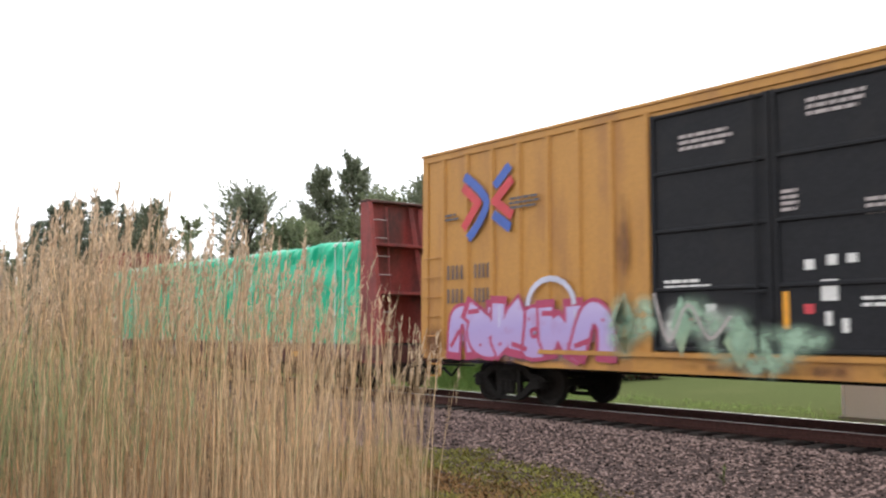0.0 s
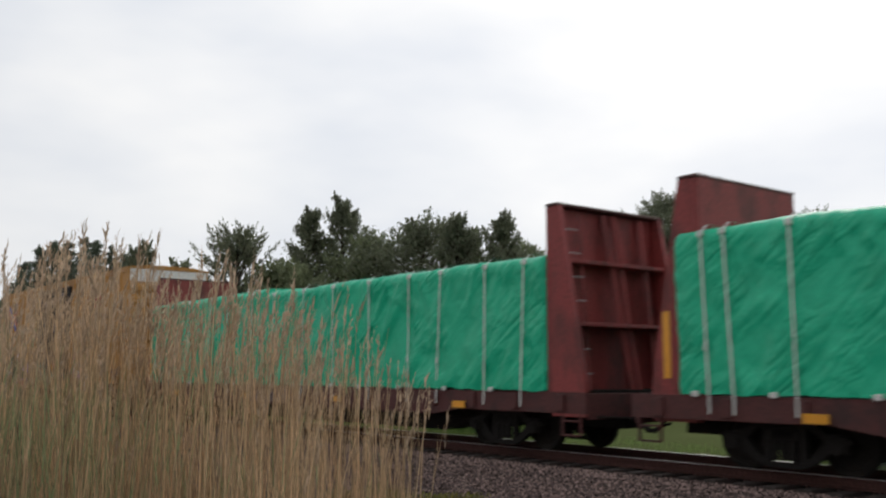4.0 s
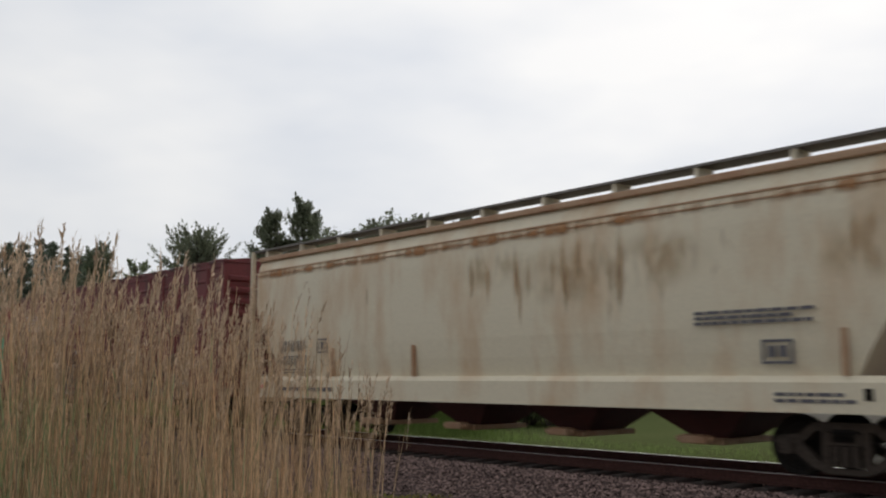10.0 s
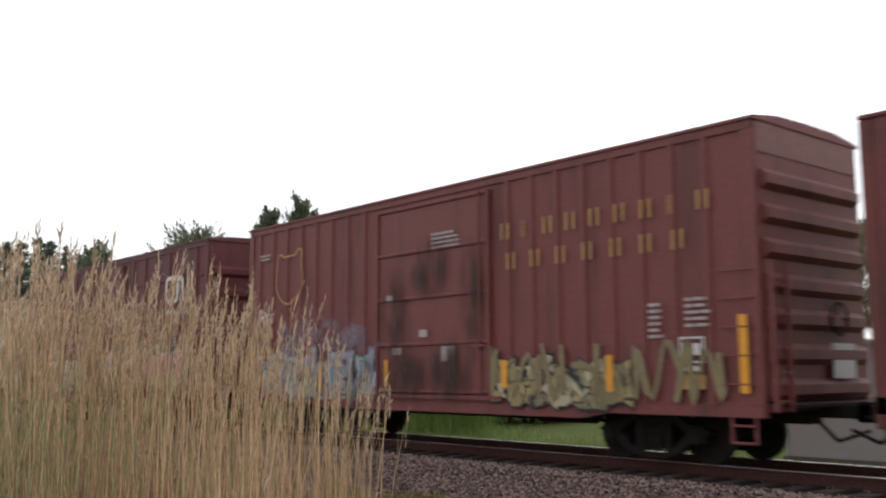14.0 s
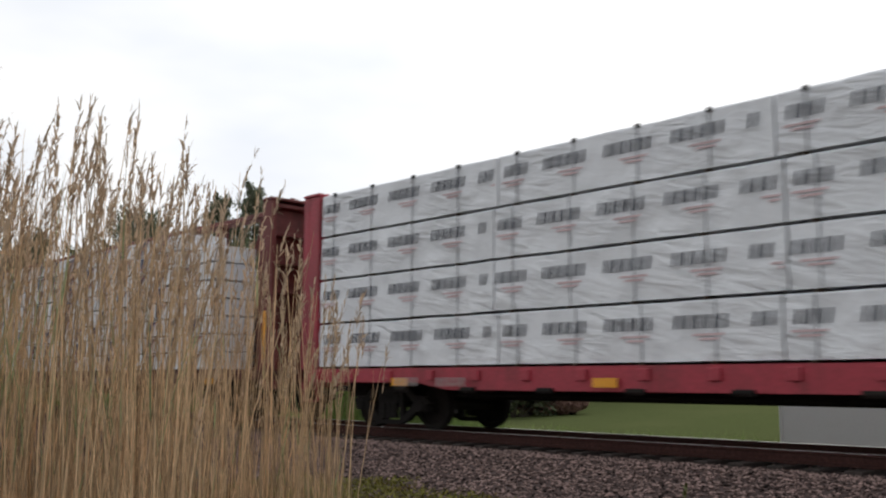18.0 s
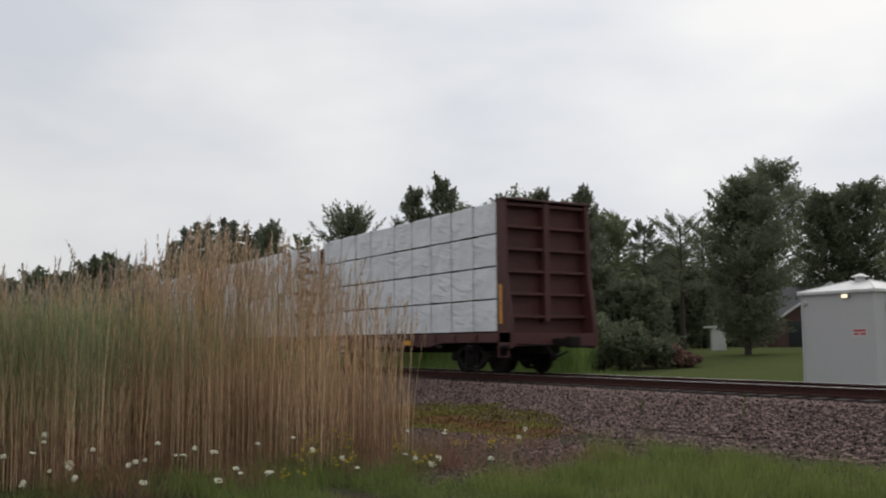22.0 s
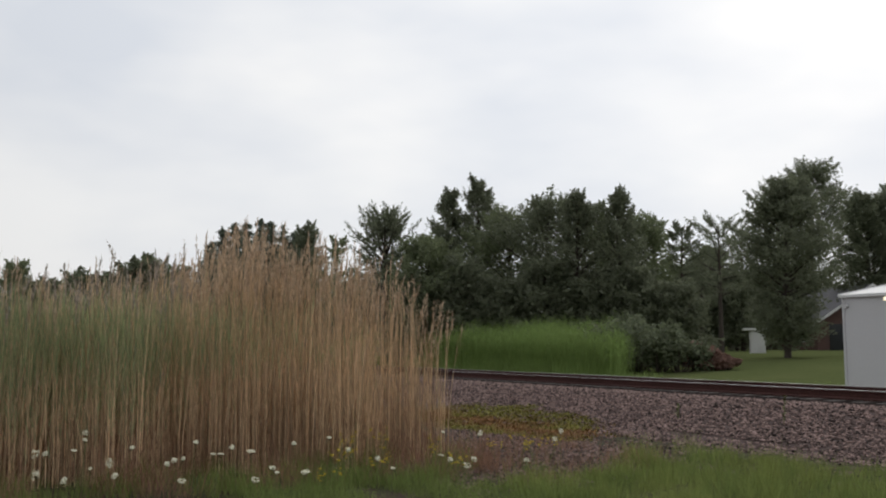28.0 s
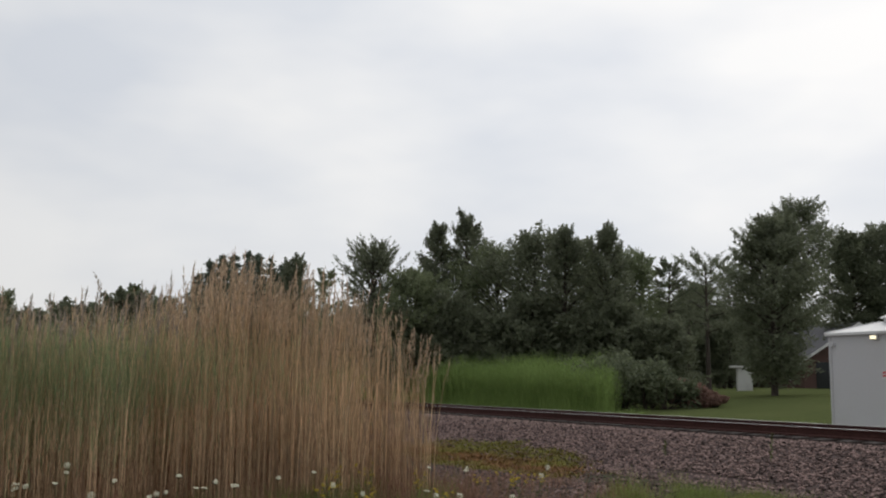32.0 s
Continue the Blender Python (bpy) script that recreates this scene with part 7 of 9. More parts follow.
    if end_open:
        # folded wrap ends and strap tails at the open end
        for s in range(2):
            g = Geo()
            n = 4
            for q in range(n):
                za, zz = z0 + zb + (zt - zb) * q / n, z0 + zb + (zt - zb) * (q + 1) / n
                ya, yb = (y0 + 0.2, y1 - 0.45) if q % 2 else (y1 - 0.45, y0 + 0.2)
                g.add([(L + 0.02, ya, za), (L + 0.02, ya, za + 0.1), (L + 0.03, yb, zz + 0.04), (L + 0.03, yb, zz - 0.06)], [(0, 1, 2, 3)])
            if s == 0:
                part("folded_wrap_end", g, M_BOARDEND, ob, "brown zigzag folds on the end")
                part("bearer_end", Geo().box(L + 0.002, L + 0.06, y0 + 0.12, y1 - 0.12, z0 + zb - 0.12, z0 + zb + 0.03), M_BOARDEND, ob, "brown board end")
    if prints is None or prints == "word":
        for x in [straps * 0.35 + straps * i for i in range(int(L / straps) + 1)]:
            if x < L - 0.1 and z1 > 4.5:
                part("edge_protector", Geo().box(x - 0.03, x + 0.03, y0 - 0.03, y0 + 0.03, z0 + zt - 0.05, z0 + zt + 0.015), M_GRIME, ob, "small black edge protector")
    MOVERS.append((ob, xi + x0))
    return ob


# mixed car with navy-wedge bundles
XI8 = 49.1
car8 = centerbeam("dark brown centre-beam car half loaded with wedge-printed lumber", XI8, 24.22, M_WINE, top=5.02, bulk=4.86, sill=M_SILL, low=0.80)
decal(car8, "car_mark", M_DIMWHITE, word(4.2, 5.0, 0.78, 0.95, 5) + word(15.4, 16.4, 0.78, 0.95, 5), -1.52)
panel, panel_rng = Geo(), random.Random(88)
for i, (a, b, z) in enumerate([(-1.0, 0.0, 4.38), (-1.2, 0.35, 4.24), (-1.0, -0.05, 4.02), (-1.2, 0.3, 3.12), (-1.2, 0.25, 3.04), (-1.15, 0.3, 2.96), (-1.15, 0.1, 2.76), (-1.15, 0.1, 2.71), (-1.2, 0.3, 2.54), (-1.2, 0.2, 2.46), (-1.15, 0.3, 2.38), (-1.1, 0.0, 2.24), (-0.8, -0.45, 3.75), (-0.85, -0.35, 3.5), (-0.9, -0.3, 3.3)]):
    if i >= 12:
        panel.box(0.551, 0.556, a, b, z, z + 0.2)
        continue
    while a < b - 0.03:
        w = panel_rng.uniform(0.06, 0.2)
        panel.box(0.551, 0.556, a, min(a + w, b), z, z + 0.045)
        a += w + 0.03
tagged(part("warning_print", panel, M_DIMWHITE, car8, "white warning marks inside the bulkhead"), kind="stuff")
WEDGE = "white wrapped lumber bundle printed with navy curved wedges"
tier = 0.427
for k in range(3):
    for a, b in ((0.65, 8.73), (8.76, 16.93), (16.96, 21.4)):
        bundle(XI8, a, b, -1.40, -0.24, 1.12 + tier * k, 1.12 + tier * (k + 1), 300 + 10 * k + int(a), WEDGE, 4.0, "wedge", group="wedge-printed bundles")
for k in range(3, 8):
    for a, b in ((4.55 + 0.1 * (k % 2), 12.63), (12.66, 20.0 if k == 7 else 21.4)):
        bundle(XI8, a, b, -1.40, -0.24, 1.12 + tier * k, 1.12 + tier * (k + 1), 400 + 10 * k + int(a), WEDGE, 4.0, "wedge", group="wedge-printed bundles")
for k in range(6):
    for a, b in ((0.65, 8.73), (8.76, 16.93), (16.96, 23.4)):
        bundle(XI8, a, b, 0.24, 1.40, 1.12 + tier * k, 1.12 + tier * (k + 1), 500 + 10 * k + int(a), WEDGE, 4.0, "wedge", group="wedge-printed bundles")

# red car with word-printed bundles
XI9 = 74.25
car9 = centerbeam("bright red centre-beam car fully stacked with printed white lumber bundles", XI9, 21.5, M_RED, top=4.70)
data_plate(car9, 15.3, 0.72, -1.515, 0.4, 0.3)
decal(car9, "car_mark", M_DIMWHITE, word(3.1, 3.7, 0.80, 0.95, 4) + word(4.2, 4.9, 0.80, 0.95, 5), -1.52)
PRINTED = "white wrapped lumber bundle with rows of dark printed bars"
t9 = 0.885
for k in range(4):
    cuts = [0.6, 5.6, 10.6, 15.7, 20.8] if k in (0, 3) else [0.6, 5.5, 10.7, 13.6, 20.8]
    for a, b in zip(cuts, cuts[1:]):
        for y0, y1 in ((-1.42, -0.24), (0.24, 1.42)):
            bundle(XI9, a + 0.02, b - 0.02, y0, y1, 1.12 + t9 * k, 1.12 + t9 * (k + 1), 600 + 20 * k + int(a), PRINTED, 1.2, "word" if y0 < 0 else None, group="bar-printed bundles")

# last car with plain white bundles and a gap in the middle
XI10 = 96.95
car10 = centerbeam("brown centre-beam car with plain white lumber bundles and an open middle", XI10, 27.28, M_DKRED, top=4.70)
decal(car10, "car_mark", M_DIMWHITE, word(3.0, 3.6, 0.78, 0.95, 3) + word(4.5, 5.1, 0.78, 0.95, 3) + word(5.8, 6.3, 0.78, 0.95, 3) + word(7.1, 8.0, 0.78, 0.95, 4), -1.52)
data_plate(car10, 16.6, 0.70, -1.515, 0.4, 0.3)
decal(car10, "emblem", M_DIMWHITE, [(19.6, 19.9, 0.78, 0.84), (19.6, 19.66, 0.84, 0.98), (19.95, 20.01, 0.78, 0.98), (20.15, 20.21, 0.78, 0.98)], -1.52, "small pale emblem")
PLAIN = "plain white wrapped lumber bundle with grey strap marks"
for k in range(4):
    mid = (0.6, 6.0, 11.75), (14.85, 20.2, 26.6)
    for m, cuts in enumerate(mid):
        for i, (a, b) in enumerate(zip(cuts, cuts[1:])):
            for y0, y1 in ((-1.42, -0.24), (0.24, 1.42)):
                bundle(XI10, a + 0.015, b - 0.015, y0, y1, 1.12 + t9 * k, 1.12 + t9 * (k + 1), 700 + 20 * k + int(a), PLAIN, 1.2, None, end_open=(m == 0 and i == 1), group="plain white bundles")

# ---- reeds ----
def blade(g, p, d, length, width, droop, n=3):
    """A bending leaf blade: p, direction in plan d, rising then drooping."""
    sx, sy = -d[1], d[0]
    k = len(g.v)
    for i in range(n + 1):
        u = i / n
        r = length * u * 0.75
        z = length * (0.85 * u - droop * u * u)
        w = width * (1 - u) ** 0.7 if i else width * 0.7
        c = (p[0] + d[0] * r, p[1] + d[1] * r, p[2] + z)
        g.v += [(c[0] - sx * w, c[1] - sy * w, c[2]), (c[0] + sx * w, c[1] + sy * w, c[2])]
    g.f += [(k + 2 * i, k + 2 * i + 1, k + 2 * i + 3, k + 2 * i + 2) for i in range(n)]


def reed_bed():
    """A stand of tall common reed: canes, plumes and leaves."""
    rng = random.Random(17)
    cane, plume, grey, leaf, gleaf, litter = Geo(), Geo(), Geo(), Geo(), Geo(), Geo()
    tops = [(-19, 1.4), (-14.5, 1.5), (-13, 1.7), (-12, 2.05), (-11.2, 2.15), (-10, 1.95), (-9.2, 1.6), (-8.4, 1.1)]
    def top_at(y):
        for (a, za), (b, zb) in zip(tops, tops[1:]):
            if a <= y <= b:
                return za + (zb - za) * (y - a) / (b - a)
        return 1.6
    def one(x, y, front):
        z0 = ground_z(x, y) - 0.03
        clump = noise.noise((x * 0.9, y * 0.9, 4.0))
        h = (top_at(y) - z0) * (1 + min(0.06, rng.gauss(-0.08, 0.08)) + 0.15 * clump)
        short = rng.random() < (0.6 if y > -10.6 else 0.45)
        if short:
            h *= rng.uniform(0.5, 0.86)
        tall = False
        if y < -12.4 and rng.random() < 0.2:
            h *= rng.uniform(0.97, 1.08)
            tall = True
        lx, ly = (rng.gauss(0.0, 0.06) + 0.04 * clump) * h, rng.gauss(0.0, 0.055) * h
        if rng.random() < 0.03:
            lx, ly = rng.gauss(0, 0.12) * h, rng.gauss(0, 0.12) * h
        r = rng.uniform(0.003, 0.0072)
        a0 = rng.uniform(0, 6.28)
        k = len(cane.v)
        nseg = 4
        pts = []
        for i in range(nseg + 1):
            u = i / nseg
            bend = u * u
            c = (x + lx * bend, y + ly * bend, z0 + h * u)
            pts.append(c)
            rr = r * (1 - 0.6 * u)
            for q in range(3):
                a = a0 + 2.094 * q
                cane.v.append((c[0] + rr * math.cos(a), c[1] + rr * math.sin(a), c[2]))
        for i in range(nseg):
            for q in range(3):
                cane.f.append((k + 3 * i + q, k + 3 * i + (q + 1) % 3, k + 3 * i + 3 + (q + 1) % 3, k + 3 * i + 3 + q))
        top = pts[-1]
        if rng.random() < (0.12 if short else 0.8 if y > -12.4 else 0.95 if tall else 0.2):
            # plume: a nodding feather of many short sprays hanging to one side
            n = rng.randint(16, 26)
            ph = rng.uniform(0.25, 0.45)
            side = rng.gauss(0.4, 0.7)
            nod = rng.uniform(0.0, 0.12)
            for i in range(n):
                u = (i + rng.random()) / n
                a = side + rng.gauss(0, 0.9)
                k2 = rng.uniform(0.15, 0.5) * (0.45 + 0.9 * math.sin(math.pi * (0.1 + 0.85 * u)))
                p = (top[0] + nod * u * u * math.cos(side), top[1] + nod * u * u * math.sin(side), top[2] - ph * 0.65 + ph * u)
                blade(grey if tall else plume, p, (math.cos(a) * k2, math.sin(a) * k2), rng.uniform(0.10, 0.17), rng.uniform(0.008, 0.018) * (1.9 if tall else 1.35), rng.uniform(0.2, 0.9), 2)
        green = max(0.0, min(1.0, (-11.8 - y) / 1.5))
        for i in range(rng.randint(4, 7) + int(3 * green)):
            u = rng.uniform(0.25, 0.9)
            c = (x + lx * u * u, y + ly * u * u, z0 + h * u)
            a = rng.uniform(0, 6.28)
            isg = rng.random() < (green * 0.75 + 0.05) * (1.0 if u > 0.4 else 0.3)
            k2 = rng.uniform(0.12, 0.4)
            blade(gleaf if isg else leaf, c, (math.cos(a) * k2, math.sin(a) * k2), rng.uniform(0.25, 0.55), rng.uniform(0.005, 0.010) * (2.2 if isg else 1), rng.uniform(0.0, 0.35))
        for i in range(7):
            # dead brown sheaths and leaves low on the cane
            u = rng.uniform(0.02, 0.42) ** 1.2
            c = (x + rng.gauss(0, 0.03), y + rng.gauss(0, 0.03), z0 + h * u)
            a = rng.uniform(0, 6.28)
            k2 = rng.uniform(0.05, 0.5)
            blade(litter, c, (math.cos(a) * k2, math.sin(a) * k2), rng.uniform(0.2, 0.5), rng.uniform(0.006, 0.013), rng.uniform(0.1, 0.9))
    def front_x(y):
        return -6.7 - 0.25 * math.sin(y * 1.9) - 0.15 * math.sin(y * 4.3) - (0.5 if y > -9.4 else 0) * (y + 9.4)
    n = 0
    while n < 6000:
        y = rng.uniform(-18.5, -8.5)
        depth = min(5.0, 0.9 + 1.25 * (-8.5 - y))
        d = rng.random() ** 1.5 * depth
        # thins out towards the track side
        if rng.random() > 0.12 + (-8.5 - y) * 0.32:
            continue
        one(front_x(y) - d, y, d < 1.2)
        n += 1
    # green shoots among the canes away from the track
    for _ in range(7000):
        y = rng.uniform(-18.0, -10.6)
        if rng.random() > min(1.0, (-10.4 - y) / 3.2):
            continue
        x = front_x(y) + 0.05 - rng.random() ** 2 * 1.8
        a = rng.uniform(0, 6.28)
        k2 = rng.uniform(0.1, 0.35)
        h = rng.uniform(0.45, 0.85)
        zz = ground_z(x, y) + rng.uniform(1.2, 2.0)
        blade(gleaf, (x, y, zz), (math.cos(a) * k2, math.sin(a) * k2), h, rng.uniform(0.010, 0.018), rng.uniform(0.0, 0.35), 4)
    bed = thing("reed_bed", "stand of tall dry tan reeds with fluffy plumes and some green leaves", "reeds", kind="stuff")
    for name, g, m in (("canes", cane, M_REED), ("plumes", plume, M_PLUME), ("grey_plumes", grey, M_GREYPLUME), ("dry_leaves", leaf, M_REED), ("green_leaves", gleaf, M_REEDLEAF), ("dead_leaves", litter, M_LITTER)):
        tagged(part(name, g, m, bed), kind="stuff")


reed_bed()


# ---- low plants ----
def grass_patch(name, label, spots, n, h0, h1, material, seed, width=0.006, category="grass", gap=0.25):
    """Blades over a list of rectangles (x0, x1, y0, y1)."""
    rng = random.Random(seed)
    g = Geo()
    total = sum((b - a) * (d - c) for a, b, c, d in spots)
    for x0, x1, y0, y1 in spots:
        for _ in range(int(n * (x1 - x0) * (y1 - y0) / total)):
            x, y = rng.uniform(x0, x1), rng.uniform(y0, y1)
            tuft = noise.noise((x * 1.3, y * 1.3, seed))
            if tuft < -gap + 0.3 * rng.random():
                continue
            a = rng.uniform(0, 6.28)
            blade(g, (x, y, ground_z(x, y) - 0.01), (math.cos(a) * 0.5, math.sin(a) * 0.5), rng.uniform(h0, h1) * (1 + 0.9 * tuft), rng.uniform(0.6, 1.2) * width, rng.uniform(0.0, 0.5), 2)
    return solid(name, g, material, label, category, kind="stuff")


grass_patch("verge_grass", "fresh green verge grass beside the gravel", [(-5.6, 1.5, -12.6, -10.0), (-4.3, 0.8, -10.0, -7.2), (-4.9, 0.8, -7.2, -5.4)], 62000, 0.08, 0.34, M_GRASS, 31, gap=0.38)
grass_patch("meadow_grass", "thin rough grass on the open ground", [(1.3, 12.0, -20.0, -5.2), (-5.2, 1.4, -20.0, -12.5)], 30000, 0.06, 0.2, M_GRASS, 36, 0.008, gap=0.5)
grass_patch("reed_foot_grass", "green grass at the foot of the reeds", [(-7.0, -4.8, -16.0, -9.6)], 9000, 0.15, 0.42, M_GRASS, 32)
grass_patch("reed_foot_weeds", "tangled brown and green weeds at the foot of the reeds", [(-7.2, -5.0, -15.0, -8.6)], 7000, 0.25, 0.75, M_LITTER, 37, 0.006, "weeds", gap=0.15)
grass_patch("reed_foot_shoots", "young green shoots at the foot of the reeds", [(-6.9, -4.9, -15.5, -9.0)], 3500, 0.25, 0.6, M_TUFT, 38, 0.008, gap=0.05)
grass_patch("dry_weed_stalks", "thin brown dead weed stalks on the gravel", [(-8.2, -4.0, -10.2, -6.4)], 5000, 0.12, 0.5, M_LITTER, 34, 0.004, "weeds")
grass_patch("far_verge_grass", "unmown grass beyond the track", [(-60, 0, 3.6, 6.2)], 26000, 0.10, 0.28, M_MARSH, 35, 0.012)


def grass_tufts():
    """Taller tufts that break the edge of the verge."""
    rng = random.Random(58)
    g = Geo()
    for _ in range(150):
        cx, cy = rng.uniform(-5.2, 0.6), rng.uniform(-9.8, -5.6)
        if cx < -4.4 and cy < -7.0:
            continue
        h, n, r = rng.uniform(0.2, 0.62), rng.randint(50, 130), rng.uniform(0.10, 0.28)
        for _ in range(n):
            a, q = rng.uniform(0, 6.283), r * math.sqrt(rng.random())
            x, y = cx + q * math.cos(a), cy + q * math.sin(a)
            b = rng.uniform(0, 6.283)
            blade(g, (x, y, ground_z(x, y) - 0.01), (math.cos(b) * 0.4, math.sin(b) * 0.4), h * rng.uniform(0.5, 1.1), rng.uniform(0.004, 0.008), rng.uniform(0.0, 0.5), 3)
    solid("grass_tufts", g, M_TUFT, "taller yellow-green grass tufts along the verge", "grass", kind="stuff")


grass_tufts()


def gravel_weed(x, y, h, seed):
    rng = random.Random(seed)
    ob = thing("gravel_weed", "small leafy green weed growing out of the ballast", "weed", "weeds on the ballast")
    part("stem", Geo().tube((0, 0, -0.02), (0.03, 0.01, h), 0.006, 0.003, 5), M_STEM, ob)
    for k in range(14):
        a, g = rng.uniform(0, 6.283), Geo()
        blade(g, (0.03 * k / 14, 0, h * (0.15 + 0.8 * k / 14)), (math.cos(a), math.sin(a)), rng.uniform(0.10, 0.2), 0.018, 0.5, 3)
        part("leaf", g, M_STEM, ob)
    ob.matrix_basis = pose(x, y, ground_z(x, y))


gravel_weed(-5.62, -3.24, 0.5, 71)
gravel_weed(-7.82, -3.54, 0.3, 72)


def moss_mat():
    """Creeping tufts on the toe of the ballast, green above and rust-red below."""
    rng = random.Random(6)
    green, rust = Geo(), Geo()
    for _ in range(42000):
        x, y = rng.uniform(-16.5, -7.0), rng.uniform(-7.6, -3.2)
        if not mossy(x, y, rng.uniform(-0.25, 0.25)):
            continue
        v = y + 5.0 + 0.9 * noise.noise((x * 0.8, y * 0.8, 2.0)) + rng.gauss(0, 0.25)
        g = green if v > 0.1 or v < -1.0 else rust
        a = rng.uniform(0, 6.28)
        blade(g, (x, y, ground_z(x, y) - 0.005), (math.cos(a), math.sin(a)), rng.uniform(0.05, 0.12), rng.uniform(0.008, 0.016), rng.uniform(0.2, 0.7), 2)
    for name, g, m, label in (("moss_patch", green, M_MOSS, "low mat of yellow-green moss on the gravel toe"), ("rust_moss_patch", rust, M_RUSTMOSS, "low mat of rust-red moss on the gravel toe")):
        solid(name, g, m, label, "moss", kind="stuff")


moss_mat()


def umbel_flower(x, y, h, r, tilt, seed):
    """A white umbel: thin stem, rays, and a flat head of florets."""
    rng = random.Random(seed)
    ob = thing("umbel_flower", "white flat-headed wild umbel flower on a thin green stem", "wildflower", "white umbels")
    z0 = ground_z(x, y)
    lx, ly = rng.uniform(-0.08, 0.08), rng.uniform(-0.08, 0.08)
    g = Geo()
    g.tube((0, 0, 0), (lx * 0.4, ly * 0.4, h * 0.55), 0.004, 0.003, 4)
    g.tube((lx * 0.4, ly * 0.4, h * 0.55), (lx, ly, h), 0.003, 0.002, 4)
    for i in range(7):
        a = 6.283 * i / 7
        g.tube((lx, ly, h - 0.04), (lx + 0.7 * r * math.cos(a), ly + 0.7 * r * math.sin(a), h), 0.0015, n=3)
    part("stem", g, M_STEM, ob)
    g = Geo()
    r *= 0.58
    for i in range(30):
        a, q = rng.uniform(0, 6.283), r * math.sqrt(rng.random())
        cx, cy = lx + q * math.cos(a), ly + q * math.sin(a)
        cz = h - (0.35 + tilt) * (cx - lx) * 0.8 + tilt * (cy - ly) * 0.4 + rng.uniform(-0.004, 0.006) - 0.15 * q * q / r
        s = rng.uniform(0.010, 0.017)
        k = len(g.v)
        g.v += [(cx + s * math.cos(b), cy + s * math.sin(b), cz + (0.004 if m % 2 else 0)) for m, b in enumerate([0, 1.05, 2.1, 3.14, 4.19, 5.24])] + [(cx, cy, cz + 0.008)]
        g.f += [(k + m, k + (m + 1) % 6, k + 6) for m in range(6)]
    part("flower_head", g, M_PETAL, ob)
    ob.matrix_basis = pose(x, y, z0)


FLOWERS = [(-4.7, -12.45, 0.52, 0.075, 0.1), (-6.1, -8.67, 0.42, 0.05, 0.9), (-6.4, -14.0, 0.66, 0.08, 0.5), (-5.2, -13.9, 0.42, 0.07, 1.0), (-5.9, -13.6, 0.5, 0.06, 0.3), (-5.0, -13.3, 0.4, 0.05, 0.6), (-4.6, -12.9, 0.5, 0.06, -0.5),
           (-4.6, -12.2, 0.34, 0.075, 0.0), (-4.4, -12.0, 0.3, 0.06, 0.2), (-4.9, -11.2, 0.45, 0.05, 0.9), (-4.8, -10.9, 0.36, 0.045, 0.7), (-5.0, -10.0, 0.33, 0.06, -0.4), (-4.7, -9.7, 0.30, 0.06, 0.6), (-4.5, -9.8, 0.25, 0.07, 0.8),
           (-5.3, -8.0, 0.35, 0.05, 0.9), (-5.6, -7.7, 0.4, 0.05, 1.0), (-4.3, -13.4, 0.3, 0.07, 0.2), (-4.2, -12.6, 0.28, 0.08, 0.1), (-5.6, -12.9, 0.55, 0.05, 0.4), (-6.0, -14.6, 0.5, 0.07, 1.0), (-5.3, -14.6, 0.36, 0.08, 0.9), (-5.5, -11.7, 0.5, 0.05, 0.5), (-5.7, -9.0, 0.45, 0.045, 0.3), (-4.6, -8.9, 0.25, 0.06, 0.4)]
flower_rng = random.Random(44)
FLOWERS += [(flower_rng.uniform(-6.3, -4.2), flower_rng.uniform(-14.6, -8.4), flower_rng.uniform(0.25, 0.6), flower_rng.uniform(0.035, 0.06), flower_rng.uniform(-0.2, 1.0)) for _ in range(16)]
for i, (fx, fy, fh, fr, ft) in enumerate(FLOWERS):
    umbel_flower(fx, fy, fh, fr, ft, 900 + i)


def yellow_weed(x, y, h, seed):
    rng = random.Random(seed)
    ob = thing("yellow_weed", "spindly weed with small yellow flowers", "wildflower", "yellow weeds")
    for i in range(5):
        a, p = rng.uniform(0, 6.283), Geo()
        tx, ty, tz = 0.14 * math.cos(a), 0.14 * math.sin(a), h * rng.uniform(0.6, 1.0)
        g = Geo().tube((0, 0, 0), (tx, ty, tz), 0.004, 0.002, 4)
        for k in range(3):
            u = rng.uniform(0.6, 1.0)
            c = (tx * u + rng.uniform(-0.03, 0.03), ty * u + rng.uniform(-0.03, 0.03), tz * u + rng.uniform(-0.01, 0.03))
            s = rng.uniform(0.009, 0.015)
            p.box(c[0] - s, c[0] + s, c[1] - s, c[1] + s, c[2] - s * 0.5, c[2] + s * 0.5)
            blade(g, (tx * u * 0.8, ty * u * 0.8, tz * u * 0.8), (math.cos(a + k), math.sin(a + k)), 0.07, 0.008, 0.4, 2)
        part("stem", g, M_STEM, ob)
        part("blossom", p, M_YPETAL, ob, "small yellow blossoms")
    ob.matrix_basis = pose(x, y, ground_z(x, y))


for i, (wx, wy, wh) in enumerate([(-5.3, -11.2, 0.62), (-5.5, -11.0, 0.66), (-5.6, -10.5, 0.7), (-5.2, -10.7, 0.5), (-5.9, -8.2, 0.42), (-5.7, -7.8, 0.40), (-6.2, -8.4, 0.40), (-5.9, -9.6, 0.55), (-4.6, -11.6, 0.4), (-6.0, -7.9, 0.36), (-5.0, -9.7, 0.4)]):
    yellow_weed(wx, wy, wh, 950 + i)


